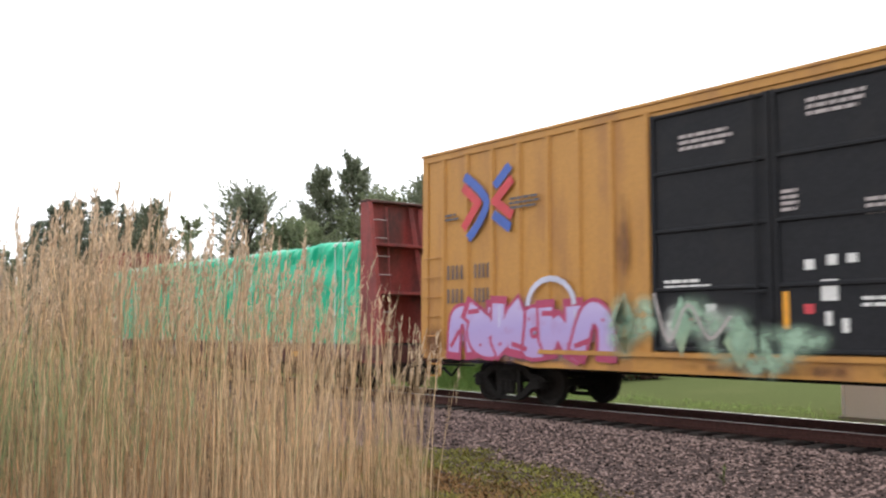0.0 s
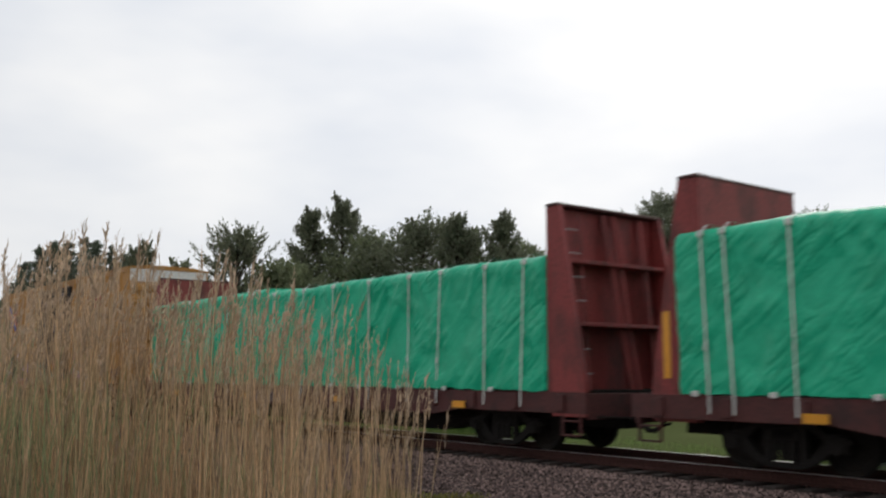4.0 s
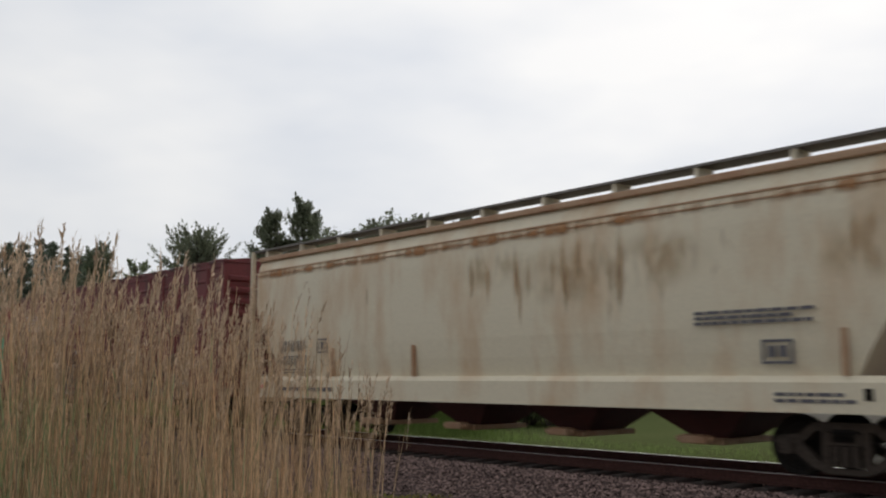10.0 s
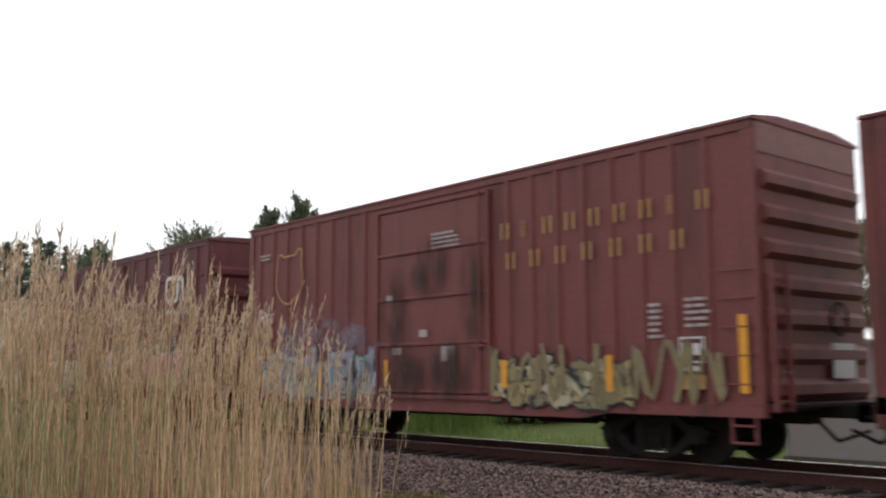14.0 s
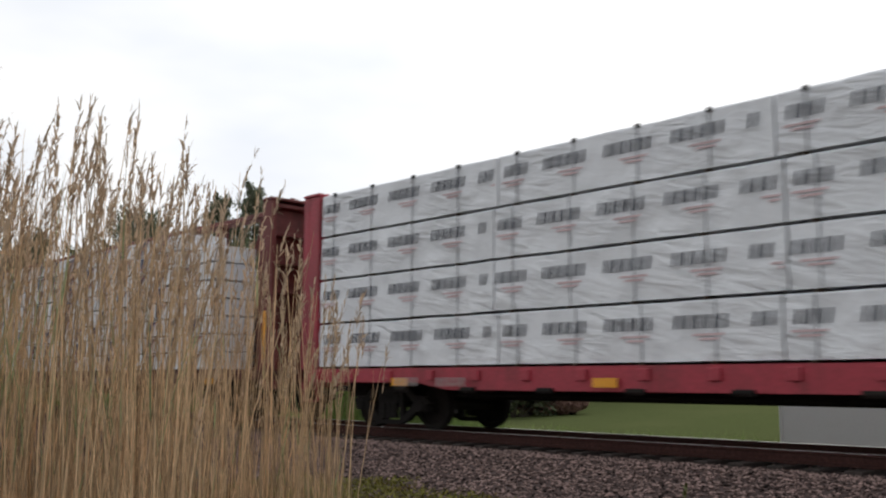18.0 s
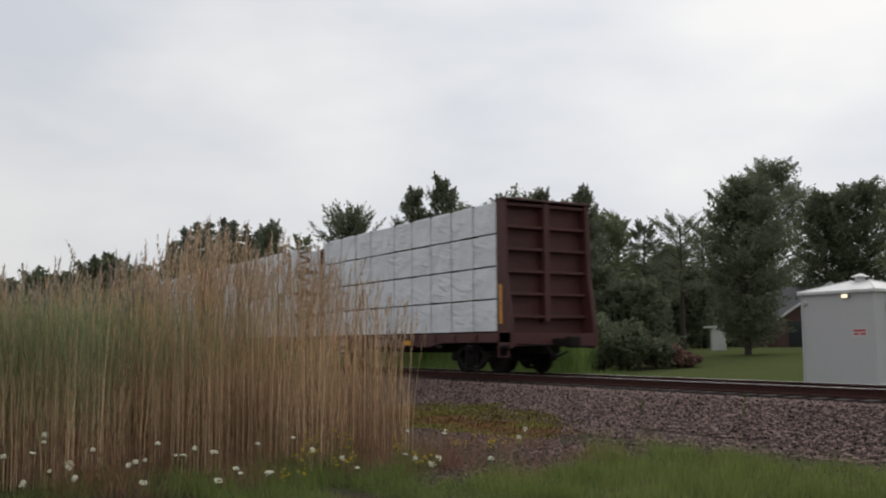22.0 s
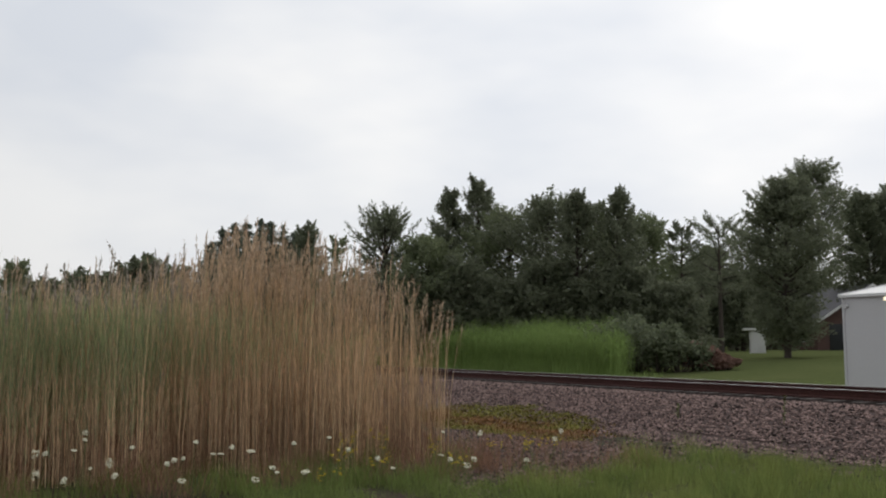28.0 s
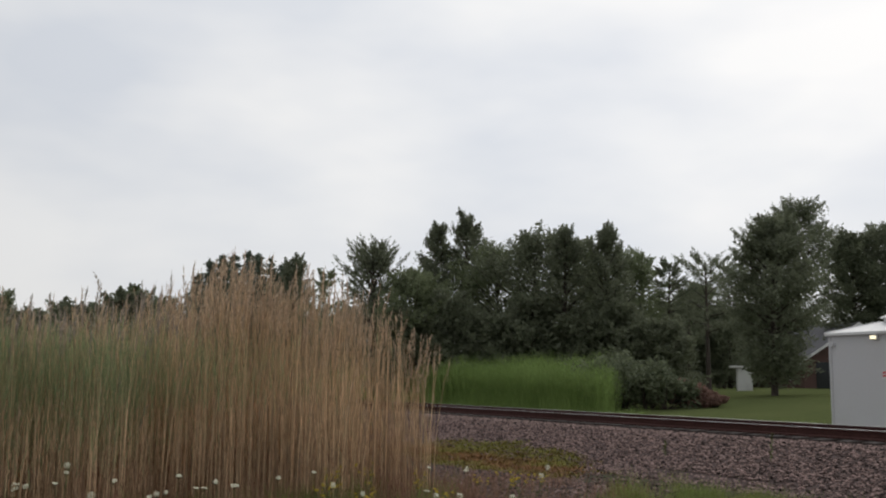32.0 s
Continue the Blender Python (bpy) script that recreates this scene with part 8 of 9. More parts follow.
# ---- trees ----
def leaf_cloud(g, centre, rx, ry, rz, n, size, rng, hollow=0.35):
    """Leaves as small folded quads through an uneven ball."""
    for _ in range(n):
        while True:
            p = Vector((rng.uniform(-1, 1), rng.uniform(-1, 1), rng.uniform(-1, 1)))
            if hollow < p.length <= 1:
                break
        k = 1 + 0.35 * noise.noise((p * 2.1 + Vector(centre) * 0.7))
        c = Vector((centre[0] + p.x * rx * k, centre[1] + p.y * ry * k, centre[2] + p.z * rz * k))
        a, b = rng.uniform(0, 6.283), rng.uniform(-0.9, 0.9)
        s = size * rng.uniform(0.6, 1.35)
        u = Vector((math.cos(a) * math.cos(b), math.sin(a) * math.cos(b), math.sin(b)))
        w = u.cross(Vector((rng.uniform(-1, 1), rng.uniform(-1, 1), rng.uniform(-0.3, 1)))).normalized()
        q = len(g.v)
        g.v += [tuple(c - u * s), tuple(c + w * s * 0.55), tuple(c + u * s), tuple(c - w * s * 0.55)]
        g.f.append((q, q + 1, q + 2, q + 3))


def leaf_spray(g, p, q, girth, n, size, rng):
    """Leaves along a twig from p to q, thick at its foot and pointed at its tip."""
    d = q - p
    side = d.cross(Vector((0.3, 0.2, 1.0)))
    side = side.normalized() if side.length > 1e-6 else Vector((1, 0, 0))
    rise = d.cross(side).normalized()
    way = d.normalized()
    for _ in range(n):
        u = rng.random()
        k = girth * (1 - u) ** 0.7 * math.sqrt(rng.random())
        a = rng.uniform(0, 6.283)
        c = p + d * u + side * (k * math.cos(a)) + rise * (k * math.sin(a))
        s = size * rng.uniform(0.6, 1.3)
        t = (way + side * rng.gauss(0, 0.6) + rise * rng.gauss(0, 0.6)).normalized()
        w = t.cross(Vector((rng.uniform(-1, 1), rng.uniform(-1, 1), rng.uniform(-0.3, 1)))).normalized()
        m = len(g.v)
        g.v += [tuple(c - t * s), tuple(c + w * s * 0.5), tuple(c + t * s), tuple(c - w * s * 0.5)]
        g.f.append((m, m + 1, m + 2, m + 3))


def tree(kind, x, y, top, w, seed):
    rng = random.Random(seed)
    z0 = ground_z(x, y)
    h = top - z0
    words = {"pine": ("tiered dark conifer", "conifer"), "round": ("rounded dense dark green tree with upswept twigs", "tree"), "poplar": ("tall narrow leafy poplar", "tree"), "leafy": ("broad dark green leafy tree", "tree"), "airy": ("thin airy tree with gaps of sky between limbs", "tree"), "tall": ("high-crowned dark green tree with bare lower trunk", "tree"), "oak": ("large dark green tree with a dense uneven crown", "tree"), "under": ("dense dark understorey tree", "tree")}
    ob = thing("tree" if kind != "pine" else "conifer", words[kind][0] + " beyond the railway", words[kind][1], "line of trees")
    trunk, crown = Geo(), Geo()
    r0 = 0.014 * h + 0.05
    lean = (rng.uniform(-0.03, 0.03) * h, rng.uniform(-0.03, 0.03) * h)
    trunk.tube((0, 0, -0.1), (lean[0] * 0.5, lean[1] * 0.5, h * 0.5), r0, r0 * 0.6, 8)
    trunk.tube((lean[0] * 0.5, lean[1] * 0.5, h * 0.5), (lean[0], lean[1], h * 0.93), r0 * 0.6, 0.03, 7)
    R = w / 2
    if kind == "pine":
        for i in range(int(h * 15)):
            u = rng.random() ** 0.8
            z = h * (0.10 + 0.88 * u)
            rr = (R * 1.15 * (1.0 - u) ** 0.5 + 0.06) * rng.uniform(0.45, 1.1)
            a = rng.uniform(0, 6.283)
            q = (lean[0] * u + rr * math.cos(a), lean[1] * u + rr * math.sin(a), z + rng.uniform(-0.25, 0.25))
            trunk.tube((lean[0] * u, lean[1] * u, z), q, 0.03, 0.012, 4)
            leaf_cloud(crown, ((q[0] + lean[0] * u) / 2, (q[1] + lean[1] * u) / 2, (q[2] + z) / 2), rr * 0.7, rr * 0.7, 0.2, 16, 0.14, rng, 0.0)
            leaf_cloud(crown, q, 0.32, 0.32, 0.14, 8, 0.11, rng, 0.0)
        leaf_cloud(crown, (lean[0], lean[1], h * 0.97), 0.12, 0.12, 0.35, 14, 0.1, rng, 0.0)
        m = M_NEEDLE
    else:
        # limbs, lowest and highest share of the height, leaves of a limb, leaf size, rise of the low and the high limbs, gap share
        n, lo, hi, leaves, size, e0, e1, gap, thick = {"round": (74, 0.36, 0.84, 110, 0.070, 12, 72, 0.0, 0.20), "poplar": (72, 0.20, 0.93, 120, 0.070, 30, 66, 0.05, 0.27), "leafy": (58, 0.14, 0.88, 190, 0.080, 10, 56, 0.06, 0.34), "airy": (34, 0.40, 0.90, 190, 0.066, 6, 44, 0.2, 0.24), "oak": (84, 0.10, 0.92, 210, 0.078, 6, 52, 0.04, 0.33), "tall": (84, 0.16, 0.93, 260, 0.105, 8, 52, 0.05, 0.30), "under": (40, 0.06, 0.86, 130, 0.105, 2, 50, 0.0, 0.40)}[kind]
        for i in range(n):
            v = (i + 0.5) / n
            if rng.random() < gap:
                continue
            if kind == "poplar":
                prof = (0.06 + 1.0 * (1 - v) ** 0.8) * min(1.0, 0.6 + 2.2 * v)
            elif kind == "round":
                prof = 1.0 * math.sin(math.pi * (0.30 + 0.60 * v)) ** 0.8
            elif kind == "oak":
                prof = 0.08 + 0.95 * math.sin(math.pi * (0.15 + 0.79 * v)) ** 1.1
            elif kind == "under":
                prof = 1.1 - 0.5 * v
            else:
                prof = 0.08 + 0.95 * math.sin(math.pi * (0.24 + 0.70 * v)) ** 0.9
            bulk = 1 + 0.4 * noise.noise((math.cos(2.399 * i) * 0.9 + seed, math.sin(2.399 * i) * 0.9, v * 2.2))
            rr = R * prof * bulk * (0.45 + 0.55 * math.sqrt(rng.random()))
            a = 2.399 * i + rng.uniform(-0.5, 0.5)
            e = radians(e0 + (e1 - e0) * v + rng.uniform(-10, 10))
            u = lo + (hi - lo) * v
            p = Vector((lean[0] * u, lean[1] * u, h * u))
            reach = min(rr * math.tan(e), 0.55 * R + 0.22 * h * (1 - v), h * rng.uniform(0.96, 1.02) - p.z)
            q = p + Vector((rr * math.cos(a), rr * math.sin(a), max(reach, -0.1 * h)))
            trunk.tube(p, q, 0.008 * h * (1.15 - u) + 0.012, 0.01, 4)
            d = q - p
            girth = (thick * R + 0.08) * (1.12 - (0.8 if kind == "poplar" else 0.5) * v)
            leaf_spray(crown, p + d * 0.25, q + d.normalized() * girth * 0.9, girth, leaves // 2, size, rng)
            if kind not in ("round", "airy"):
                leaf_cloud(crown, tuple(q - d.normalized() * girth * 0.3), girth, girth, girth * 0.9, leaves // 2, size, rng, 0.0)
            for t in range(6):
                # side shoots that break the outline, each tapering to a point
                w2 = rng.uniform(0.4, 1.0)
                c = p + d * w2
                b = a + rng.gauss(0, 0.9)
                ln = girth * (rng.uniform(1.3, 2.4) if kind in ("round", "airy") else rng.uniform(1.1, 1.8))
                tip = c + Vector((math.cos(b) * math.cos(e), math.sin(b) * math.cos(e), math.sin(e) + rng.uniform(-0.15, 0.35))).normalized() * ln
                if tip.z < h * 1.03:
                    leaf_spray(crown, c, tip, girth * 0.5, leaves // 6, size * 0.9, rng)
            if kind != "airy":
                leaf_cloud(crown, tuple(p + d * 0.6), girth * 0.9, girth * 0.9, girth * 0.8, 10, size * 2.2, rng, 0.0)
        m = M_LEAF_B if kind in ("leafy", "airy") and rng.random() < 0.5 else M_LEAF
    part("trunk", trunk, M_BARK, ob)
    part("crown", crown, m, ob)
    ob.matrix_basis = pose(x, y, z0)
    return ob


TREES = [  # kind, x, y, top of the crown, crown width
    ("pine", -85.3, 7.6, 10.9, 3.9),
    ("pine", -82.0, 8.1, 11.9, 3.8),
    ("pine", -81.8, 9.1, 12.4, 3.8),
    ("pine", -86.3, 11.4, 13.2, 4.0),
    ("pine", -84.9, 12.5, 13.3, 4.0),
    ("pine", -81.6, 12.9, 12.7, 3.8),
    ("pine", -81.3, 14.0, 12.2, 3.8),
    ("pine", -81.0, 14.7, 11.9, 3.8),
    ("leafy", -56.2, 6.8, 9.3, 3.3),
    ("airy", -50.0, 6.5, 8.0, 2.8),
    ("round", -41.4, 6.1, 8.6, 3.8),
    ("poplar", -43.5, 10.9, 10.1, 4.6),
    ("poplar", -42.5, 12.7, 10.8, 4.8),
    ("leafy", -38.6, 7.3, 6.3, 4.5),
    ("leafy", -39.9, 13.1, 8.4, 4.9),
    ("leafy", -37.2, 13.6, 8.8, 5.5),
    ("poplar", -34.6, 13.8, 8.9, 4.2),
    ("poplar", -33.2, 15.6, 8.8, 4.2),
    ("leafy", -43.4, 22.0, 10.3, 3.0),
    ("leafy", -37.4, 19.9, 8.2, 4.1),
    ("airy", -39.7, 23.5, 9.1, 3.3),
    ("airy", -38.8, 24.5, 8.6, 2.7),
    ("airy", -38.6, 27.6, 8.9, 5.0),
    ("airy", -42.3, 29.5, 7.7, 2.7),
    ("leafy", -46.0, 34.3, 7.9, 4.0),
    ("airy", -43.3, 34.2, 9.4, 4.2),
    ("under", -45.6, 31.8, 6.1, 4.0),
    ("under", -44.5, 32.9, 5.7, 4.0),
    ("under", -43.6, 33.9, 6.0, 3.9),
    ("under", -61.9, 55.2, 7.0, 5.5),
    ("under", -60.2, 56.8, 6.9, 5.4),
    ("under", -58.5, 58.3, 7.4, 5.4),
    ("oak", -25.1, 18.4, 8.3, 4.1),
    ("tall", -59.6, 60.0, 18.5, 9.4),
    ("tall", -45.6, 50.7, 13.0, 5.1),
    ("tall", -44.7, 54.0, 13.8, 7.0),
    ("leafy", -42.7, 57.7, 14.3, 8.3),
    ("leafy", -40.1, 61.7, 13.7, 8.2),
    ("leafy", -38.3, -6.9, 4.9, 2.3),
    ("leafy", -74.0, -10.1, 7.3, 3.6),
    ("leafy", -84.2, -13.0, 7.5, 5.3),
    ("under", -38.0, 6.2, 4.2, 3.7),
    ("under", -37.0, 8.1, 5.2, 3.7),
    ("under", -35.9, 10.0, 4.1, 3.7),
    ("under", -34.8, 11.8, 5.0, 3.7),
    ("under", -33.5, 13.5, 3.9, 3.7),
    ("under", -32.2, 15.2, 4.6, 3.7),
    ("under", -30.9, 16.8, 3.8, 3.6),
    ("under", -88.7, 10.1, 7.2, 6.7),
    ("under", -87.8, 13.3, 7.3, 6.8),
    ("under", -86.8, 16.5, 7.3, 6.8),
    ("under", -85.6, 19.7, 7.3, 6.9),
    ("under", -51.2, 8.7, 5.0, 4.4),
    ("under", -50.3, 10.7, 5.0, 4.4),
    ("under", -91.0, 9.5, 10.2, 3.4),
    ("under", -90.5, 11.4, 11.4, 3.4),
    ("under", -89.8, 13.5, 11.9, 3.5),
    ("under", -89.1, 15.7, 11.8, 3.5),
    ("under", -88.5, 17.6, 11.4, 3.5),
    ("under", -38.0, -11.6, 3.5, 2.6),
    ("under", -38.9, -10.5, 3.6, 2.5),
    ("under", -35.8, -9.9, 3.8, 2.5),
    ("under", -36.6, -8.7, 3.8, 2.5),
    ("under", -36.5, -7.8, 4.4, 2.5),
    ("under", -36.3, -6.9, 4.2, 2.5),
    ("under", -36.1, -6.0, 3.8, 2.5),
]

TREES += [("under", -57.2, 43.4, 7.4, 5.6), ("under", -55.0, 45.2, 7.0, 5.8), ("under", -53.6, 47.8, 7.6, 5.6), ("under", -56.2, 40.8, 7.8, 5.0), ("leafy", -22.5, 29.0, 8.6, 5.0), ("oak", -18.0, 31.0, 9.0, 5.5), ("leafy", -13.0, 33.0, 9.2, 5.5), ("leafy", -24.5, 35.0, 9.4, 5.0)]
for i, (kind, tx, ty, th, tw) in enumerate(TREES):
    tree(kind, tx, ty, th, tw, 2000 + i)


def bush(x, y, h, w, material, seed, label):
    rng = random.Random(seed)
    ob = thing("bush", label, "bush", "bushes by the lawn")
    stems, crown = Geo(), Geo()
    for i in range(16):
        a, q = rng.uniform(0, 6.283), w / 2 * math.sqrt(rng.random())
        c = (q * math.cos(a), q * math.sin(a), h * rng.uniform(0.25, 0.85) * (1 - 0.4 * (2 * q / w) ** 2))
        stems.tube((c[0] * 0.2, c[1] * 0.2, -0.05), c, 0.03, 0.01, 4)
        leaf_cloud(crown, c, w * 0.2, w * 0.2, h * 0.2, 130, 0.09, rng, 0.0)
    tagged(part("twig_tangle", stems, M_BARK, ob), kind="stuff")
    part("foliage", crown, material, ob)
    ob.matrix_basis = pose(x, y, ground_z(x, y))


for i, (bx, by, bh, bw) in enumerate([(-25.0, 8.8, 2.5, 2.6), (-24.0, 8.9, 2.5, 2.4), (-23.0, 9.1, 2.3, 2.3), (-22.2, 9.4, 1.8, 1.9), (-26.2, 10.6, 2.7, 2.8)]):
    bush(bx, by, bh, bw, M_BUSH, 3000 + i, "dull green rounded bush beside the lawn")
for i, (bx, by, bh, bw) in enumerate([(-22.5, 10.6, 1.1, 1.4), (-21.7, 10.7, 0.9, 1.3), (-21.1, 10.8, 0.6, 0.9)]):
    bush(bx, by, bh, bw, M_REDBUSH, 3050 + i, "reddish brown low bush beside the lawn")


def marsh_grass():
    """A thick stand of tall bright grass between the track and the trees."""
    rng = random.Random(77)
    g = Geo()
    for _ in range(22000):
        x, y = rng.uniform(-50, -20.6), rng.uniform(5.6, 11.0)
        if x > 5.8 - 1.235 * (y + 15.69) + 1.6 * noise.noise((x * 0.35, y * 0.5, 9)) - 0.4 + rng.gauss(0, 0.25):
            continue
        crest = 0.9 + 0.25 * math.sin((x + 48) / 27.4 * math.pi) + 0.26 * noise.noise((x * 0.4, y * 0.4, 3)) + 0.16 * noise.noise((x * 1.5, y * 1.5, 3))
        if y > 8.6:
            crest += 0.1
        h = 2.35 * crest * rng.uniform(0.7, 1.08)
        a = rng.uniform(0, 6.283)
        z0 = ground_z(x, y)
        blade(g, (x, y, z0), (math.cos(a) * 0.35, math.sin(a) * 0.35), h, rng.uniform(0.012, 0.024), rng.uniform(0.0, 0.18), 4)
        for k in range(2):
            b = rng.uniform(0, 6.283)
            blade(g, (x, y, z0 + h * rng.uniform(0.3, 0.7)), (math.cos(b), math.sin(b)), rng.uniform(0.3, 0.6), 0.014, 0.6, 2)
    for _ in range(5000):
        # shorter growth along the front
        x, y = rng.uniform(-45, -19.5), rng.uniform(5.0, 6.3)
        a = rng.uniform(0, 6.283)
        blade(g, (x, y, ground_z(x, y)), (math.cos(a) * 0.4, math.sin(a) * 0.4), rng.uniform(0.5, 1.3) * (1 + 0.6 * noise.noise((x * 0.6, y, 5))) * (0.45 if x > -22 else 1), rng.uniform(0.012, 0.022), rng.uniform(0.0, 0.3), 3)
    solid("marsh_grass", g, M_MARSH, "thick stand of tall bright green grass beyond the track", "tall grass", kind="stuff")


marsh_grass()


def far_woods():
    rng = random.Random(5)
    g = Geo()
    for i in range(420):
        a = radians(rng.uniform(20, 178))
        r = rng.uniform(230, 330)
        x, y = 5 + r * math.cos(a), -15 + r * math.sin(a)
        if abs(y) < 12:
            continue
        h = rng.uniform(7, 13)
        leaf_cloud(g, (x, y, h * 0.5), rng.uniform(4, 8), rng.uniform(4, 8), h * 0.55, 90, 1.1, rng, 0.2)
    for i in range(120):
        x, y = -230 + rng.uniform(-60, 60), rng.uniform(-90, -10)
        leaf_cloud(g, (x, y, 3.5), 6, 6, 4.0, 90, 1.0, rng, 0.2)
    solid("far_woods", g, M_LEAF, "distant dark belt of woods along the horizon", "woods", kind="stuff")


far_woods()


# ---- signal shed, house ----
def signal_shed():
    ob = thing("signal_shed", "pale grey steel signal shed with a low white hip roof", "shed")
    x0, x1, y0, y1, zt = -11.08, -8.98, 5.0, 6.9, 2.03
    zb = ground_z(-10.0, 5.5) - 0.05
    part("base", Geo().box(x0 - 0.08, x1 + 0.08, y0 - 0.08, y1 + 0.08, zb - 0.2, zb + 0.12), M_CONCRETE, ob, "concrete base")
    for a, b, c, d in ((x0, x1, y0, y0 + 0.06), (x0, x1, y1 - 0.06, y1), (x0 + 0.001, x0 + 0.06, y0 + 0.06, y1 - 0.06), (x1 - 0.06, x1 - 0.001, y0 + 0.06, y1 - 0.06)):
        part("wall", Geo().box(a, b, c, d, zb + 0.12, zt), M_SHED, ob)
    for x, y in ((x0, y0), (x1, y0), (x1, y1), (x0, y1)):
        part("corner_trim", Geo().box(x - 0.03, x + 0.03, y - 0.03, y + 0.03, zb + 0.12, zt - 0.002, 0.006), M_SHED, ob)
    xm, ym = (x0 + x1) / 2, (y0 + y1) / 2
    a, b, c, d = x0 - 0.09, x1 + 0.09, y0 - 0.09, y1 + 0.09
    g = Geo()
    g.add([(a, c, zt), (b, c, zt), (b, d, zt), (a, d, zt), (a, c, zt + 0.07), (b, c, zt + 0.07), (b, d, zt + 0.07), (a, d, zt + 0.07), (xm - 0.25, ym, zt + 0.36), (xm + 0.25, ym, zt + 0.36)],
          [(3, 2, 1, 0), (0, 1, 5, 4), (1, 2, 6, 5), (2, 3, 7, 6), (3, 0, 4, 7), (4, 5, 9, 8), (5, 6, 9), (6, 7, 8, 9), (7, 4, 8)])
    roof = part("roof", g, M_SHEDROOF, ob, "white low hip roof")
    for p, q in (((a, c, zt + 0.075), (xm - 0.25, ym, zt + 0.365)), ((b, c, zt + 0.075), (xm + 0.25, ym, zt + 0.365)), ((b, d, zt + 0.075), (xm + 0.25, ym, zt + 0.365)), ((a, d, zt + 0.075), (xm - 0.25, ym, zt + 0.365))):
        part("ridge_cap", Geo().tube(p, q, 0.018, n=5), M_SHEDROOF, roof)
    vent = Geo().tube((xm, ym, zt + 0.34), (xm, ym, zt + 0.45), 0.13, 0.13, 10)
    vent.tube((xm, ym, zt + 0.45), (xm, ym, zt + 0.53), 0.24, 0.05, 10)
    part("roof_vent", vent, M_SHEDROOF, roof, "small capped roof vent")
    lamp = part("lamp", Geo().box(x0 + 1.25, x0 + 1.45, y0 - 0.10, y0 - 0.001, zt - 0.13, zt - 0.03, 0.015), M_SHEDROOF, ob, "lit wall lamp")
    part("lamp_glass", Geo().box(x0 + 1.27, x0 + 1.43, y0 - 0.115, y0 - 0.101, zt - 0.12, zt - 0.04), LAMP, lamp)
    part("wall_box", Geo().tube((x0 + 0.10, y0 - 0.08, zt - 0.22), (x0 + 0.10, y0 - 0.001, zt - 0.22), 0.06, n=10), M_SHED, ob)
    sign = part("sign", Geo().box(x0 + 1.48, x0 + 1.86, y0 - 0.012, y0 - 0.001, 0.93, 1.14, 0.002), M_TRIMW, ob, "small white sign with red bars")
    g = Geo()
    g.box(x0 + 1.50, x0 + 1.84, y0 - 0.015, y0 - 0.0125, 1.07, 1.12)
    g.box(x0 + 1.50, x0 + 1.64, y0 - 0.015, y0 - 0.0125, 0.99, 1.04)
    g.box(x0 + 1.69, x0 + 1.84, y0 - 0.015, y0 - 0.0125, 0.99, 1.04)
    tagged(part("sign_print", g, M_SIGNRED, sign), kind="stuff")
    door = part("door", Geo().box(x1 + 0.001, x1 + 0.04, y0 + 0.45, y0 + 1.4, zb + 0.16, zt - 0.15, 0.006), M_SHED, ob, "grey steel door")
    part("door_handle", Geo().box(x1 + 0.041, x1 + 0.07, y0 + 1.25, y0 + 1.3, 0.7, 0.85, 0.005), M_GRIME, door)
    for z in (0.2, 0.9, 1.6):
        part("hinge", Geo().tube((x1 + 0.03, y0 + 0.44, z), (x1 + 0.03, y0 + 0.44, z + 0.12), 0.02), M_SHED, door)


signal_shed()


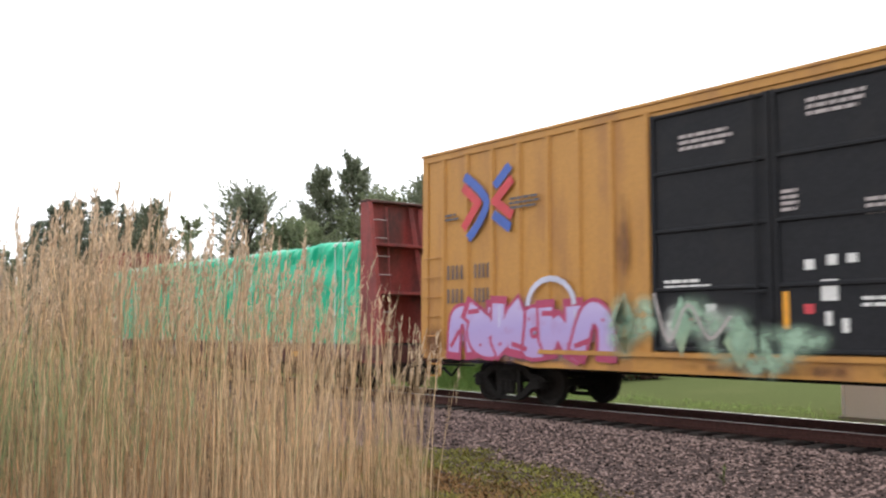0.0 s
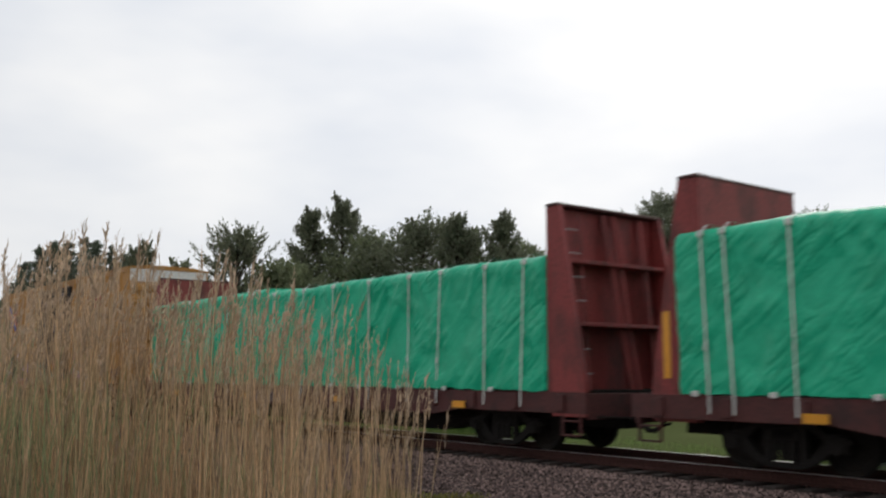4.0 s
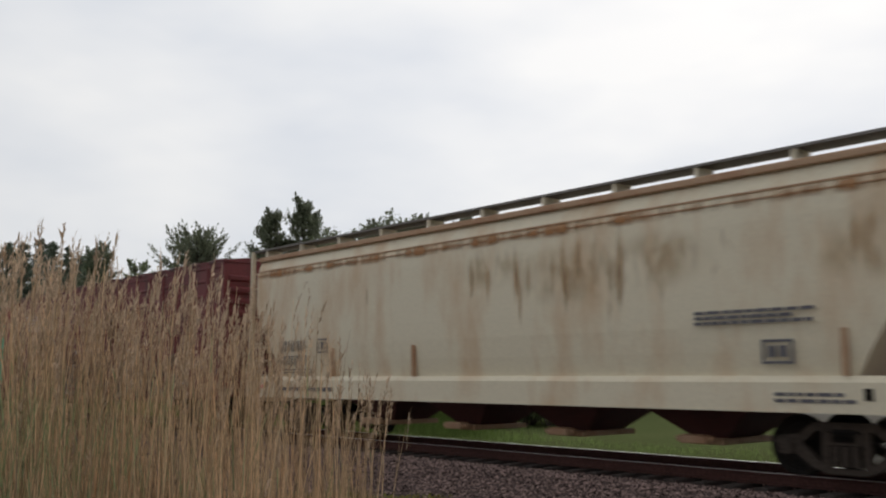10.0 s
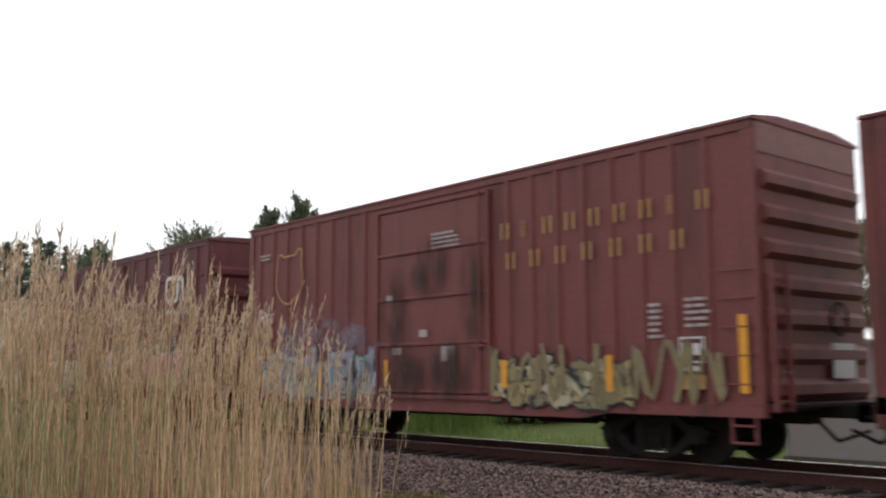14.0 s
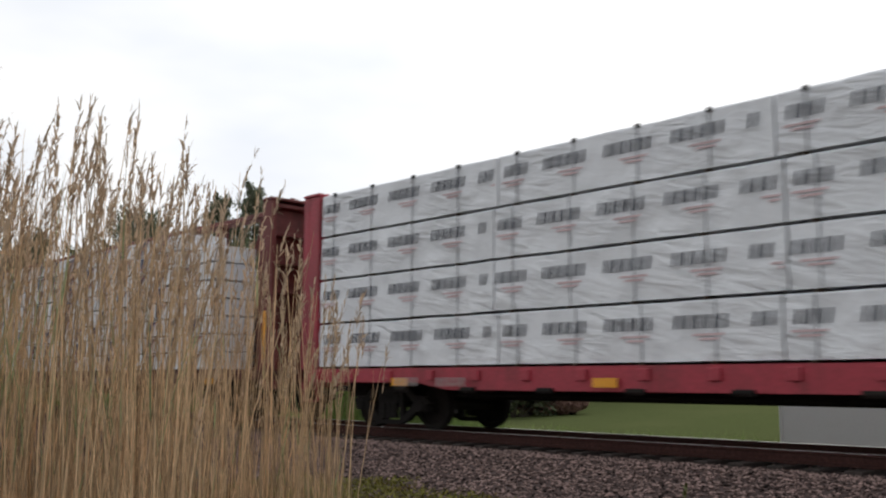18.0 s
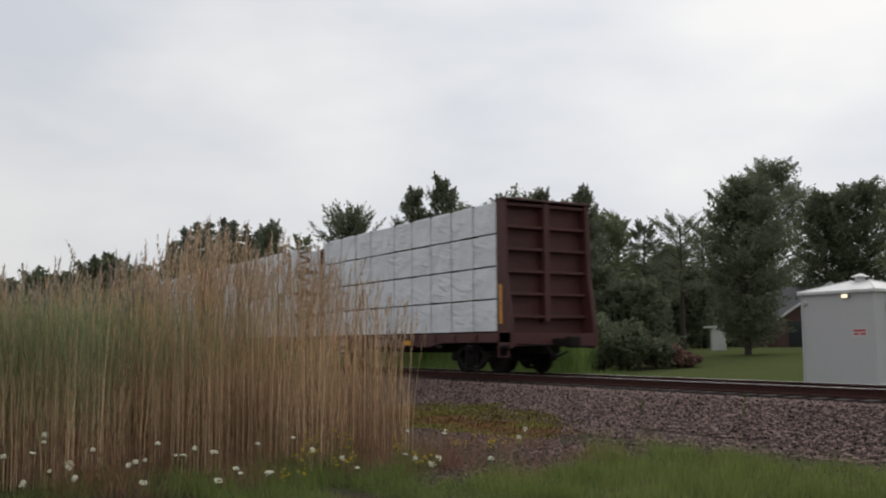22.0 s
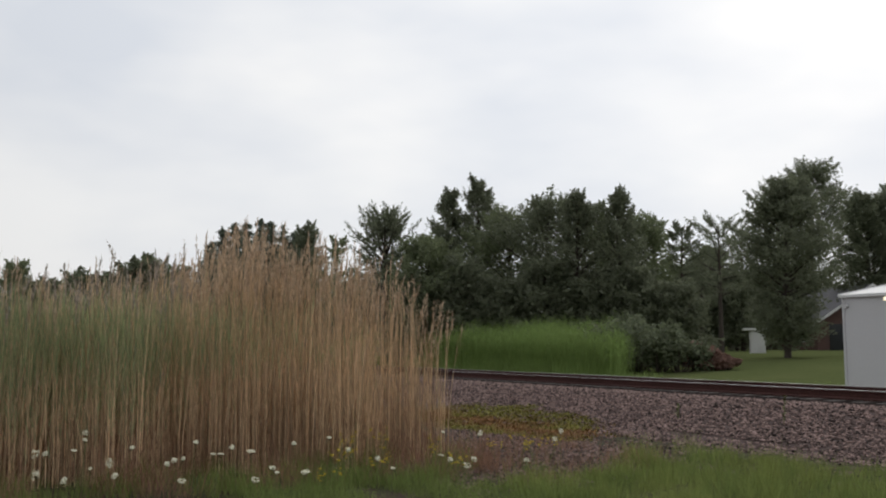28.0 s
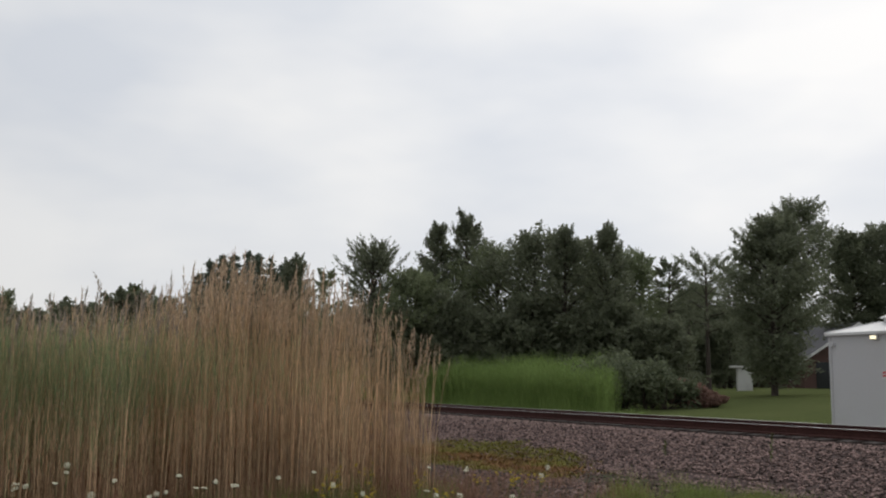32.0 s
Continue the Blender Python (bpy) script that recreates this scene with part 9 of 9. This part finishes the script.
def house():
    ob = thing("house", "low brick house with a grey shingle roof and white gable trim", "house")
    base = pose(-43.2, 53.5, 0.5, 0, 0, 160)
    L, W, H, R = 16.0, 9.0, 2.2, 5.0
    w = Geo()
    w.box(0, L, 0, 0.25, -0.3, H)
    w.box(0, L, W - 0.25, W, -0.3, H)
    for x in (0.0, L - 0.25):
        w.add([(x, 0.25, -0.3), (x, W - 0.25, -0.3), (x, W - 0.25, H), (x, W / 2, R - 0.15), (x, 0.25, H), (x + 0.25, 0.25, -0.3), (x + 0.25, W - 0.25, -0.3), (x + 0.25, W - 0.25, H), (x + 0.25, W / 2, R - 0.15), (x + 0.25, 0.25, H)],
              [(4, 3, 2, 1, 0), (5, 6, 7, 8, 9), (0, 1, 6, 5), (1, 2, 7, 6), (2, 3, 8, 7), (3, 4, 9, 8), (4, 0, 5, 9)])
    part("wall", w, M_BRICK, ob)
    rf = Geo()
    for s, (ya, yb) in ((1, (-0.6, W / 2)), (-1, (W + 0.6, W / 2))):
        za = H - 0.35
        pts = [(ya, za), (yb, R), (yb, R + 0.14), (ya, za + 0.14)]
        rf.prism(pts if s < 0 else pts[::-1], "x", -0.5, L + 0.5)
    roof = part("roof", rf, M_SHINGLE, ob, "grey shingle roof")
    for x in (-0.53, L + 0.501):
        for ya in (-0.62, W + 0.62):
            part("gable_trim", Geo().prism([(ya, H - 0.42), (W / 2, R - 0.06), (W / 2, R + 0.16), (ya, H - 0.20)], "x", x, x + 0.03), M_TRIMW, roof, "white gable trim")
    for i in range(4):
        x = 1.6 + 3.9 * i
        win = part("window", Geo().box(x, x + 1.3, W + 0.001, W + 0.03, 0.6, 1.7), M_TRIMW, ob)
        for k in range(2):
            part("pane", Geo().box(x + 0.08 + 0.6 * k, x + 0.62 + 0.6 * k, W + 0.031, W + 0.045, 0.68, 1.62), M_GLASS_SHADE, win)
    # no door: a dark slab on the wall paints the carport's inner shade
    part("door", Geo().box(-0.05, -0.001, 4.0, 8.0, -0.1, 2.0), M_GLASS_SHADE, ob, "dark panel standing for the shade inside an open carport")
    part("chimney", Geo().box(9, 9.8, W / 2 - 0.4, W / 2 + 0.4, R - 0.3, R + 0.9, 0.02), M_BRICK, roof)
    ob.matrix_basis = base


house()


def yard_box():
    ob = thing("yard_shed", "small white yard shed with a flat lid roof on the lawn", "shed")
    g = Geo().box(-0.42, 0.42, -0.4, 0.4, -0.1, 1.3, 0.02)
    part("wall", g, M_TRIMW, ob)
    part("roof", Geo().box(-0.8, 0.55, -0.55, 0.55, 1.302, 1.42, 0.02), M_TRIMW, ob)
    ob.matrix_basis = pose(-35.7, 27.6, ground_z(-35.7, 27.6), 0, 0, 50)


yard_box()

# ---- motion of the train ----
def along(t):
    """How far the train has rolled along the track at t seconds."""
    rows = [(17.5, 88.0), (18.0, 92.5), (18.5, 96.85), (19.0, 102.5), (19.5, 108.6), (20.0, 115.3), (20.5, 121.8), (21.0, 127.5), (21.5, 133.3), (22.0, 139.3), (23.0, 151.1), (24.0, 162.5), (32.0, 257.0)]
    if t <= 15.5:
        return 9.075 * (t - 8) + 0.0199 * (t - 8) ** 2
    rows = [(15.5, 69.19), (16.5, 78.55)] + rows
    for (a, sa), (b, sb) in zip(rows, rows[1:]):
        if a <= t <= b:
            return sa + (sb - sa) * (t - a) / (b - a)
    return rows[-1][1]


def motions():
    times = [0, 2, 4, 6, 8, 10, 12, 14, 15.5, 16.5, 17.5, 18, 18.5, 19, 19.5, 20, 20.5, 21, 21.5, 22, 23, 24, 28, 32]
    for ob, xi in MOVERS:
        walk(ob, [(t, pose(xi - along(t), 0, 0)) for t in times])
    for ob, xi, dx in AXLES:
        # wheels turn while they pass the camera
        seen = [round(1.5 * i) / 30 for i in range(480) if -24 < xi - along(round(1.5 * i) / 30) < 2]
        steps = [0.0] + [t for t in seen if t > 0 and t < 31] + [32.0]
        rows, a0 = [], None
        turn = 0.0
        last = along(steps[1]) if len(steps) > 2 else 0.0
        for t in steps:
            if t not in (0.0, 32.0):
                turn -= math.degrees((along(t) - last) / WHEEL_R)
                last = along(t)
            rows.append((t, pose(dx, 0, WHEEL_R, 0, turn, 0)))
        walk(ob, rows)


motions()
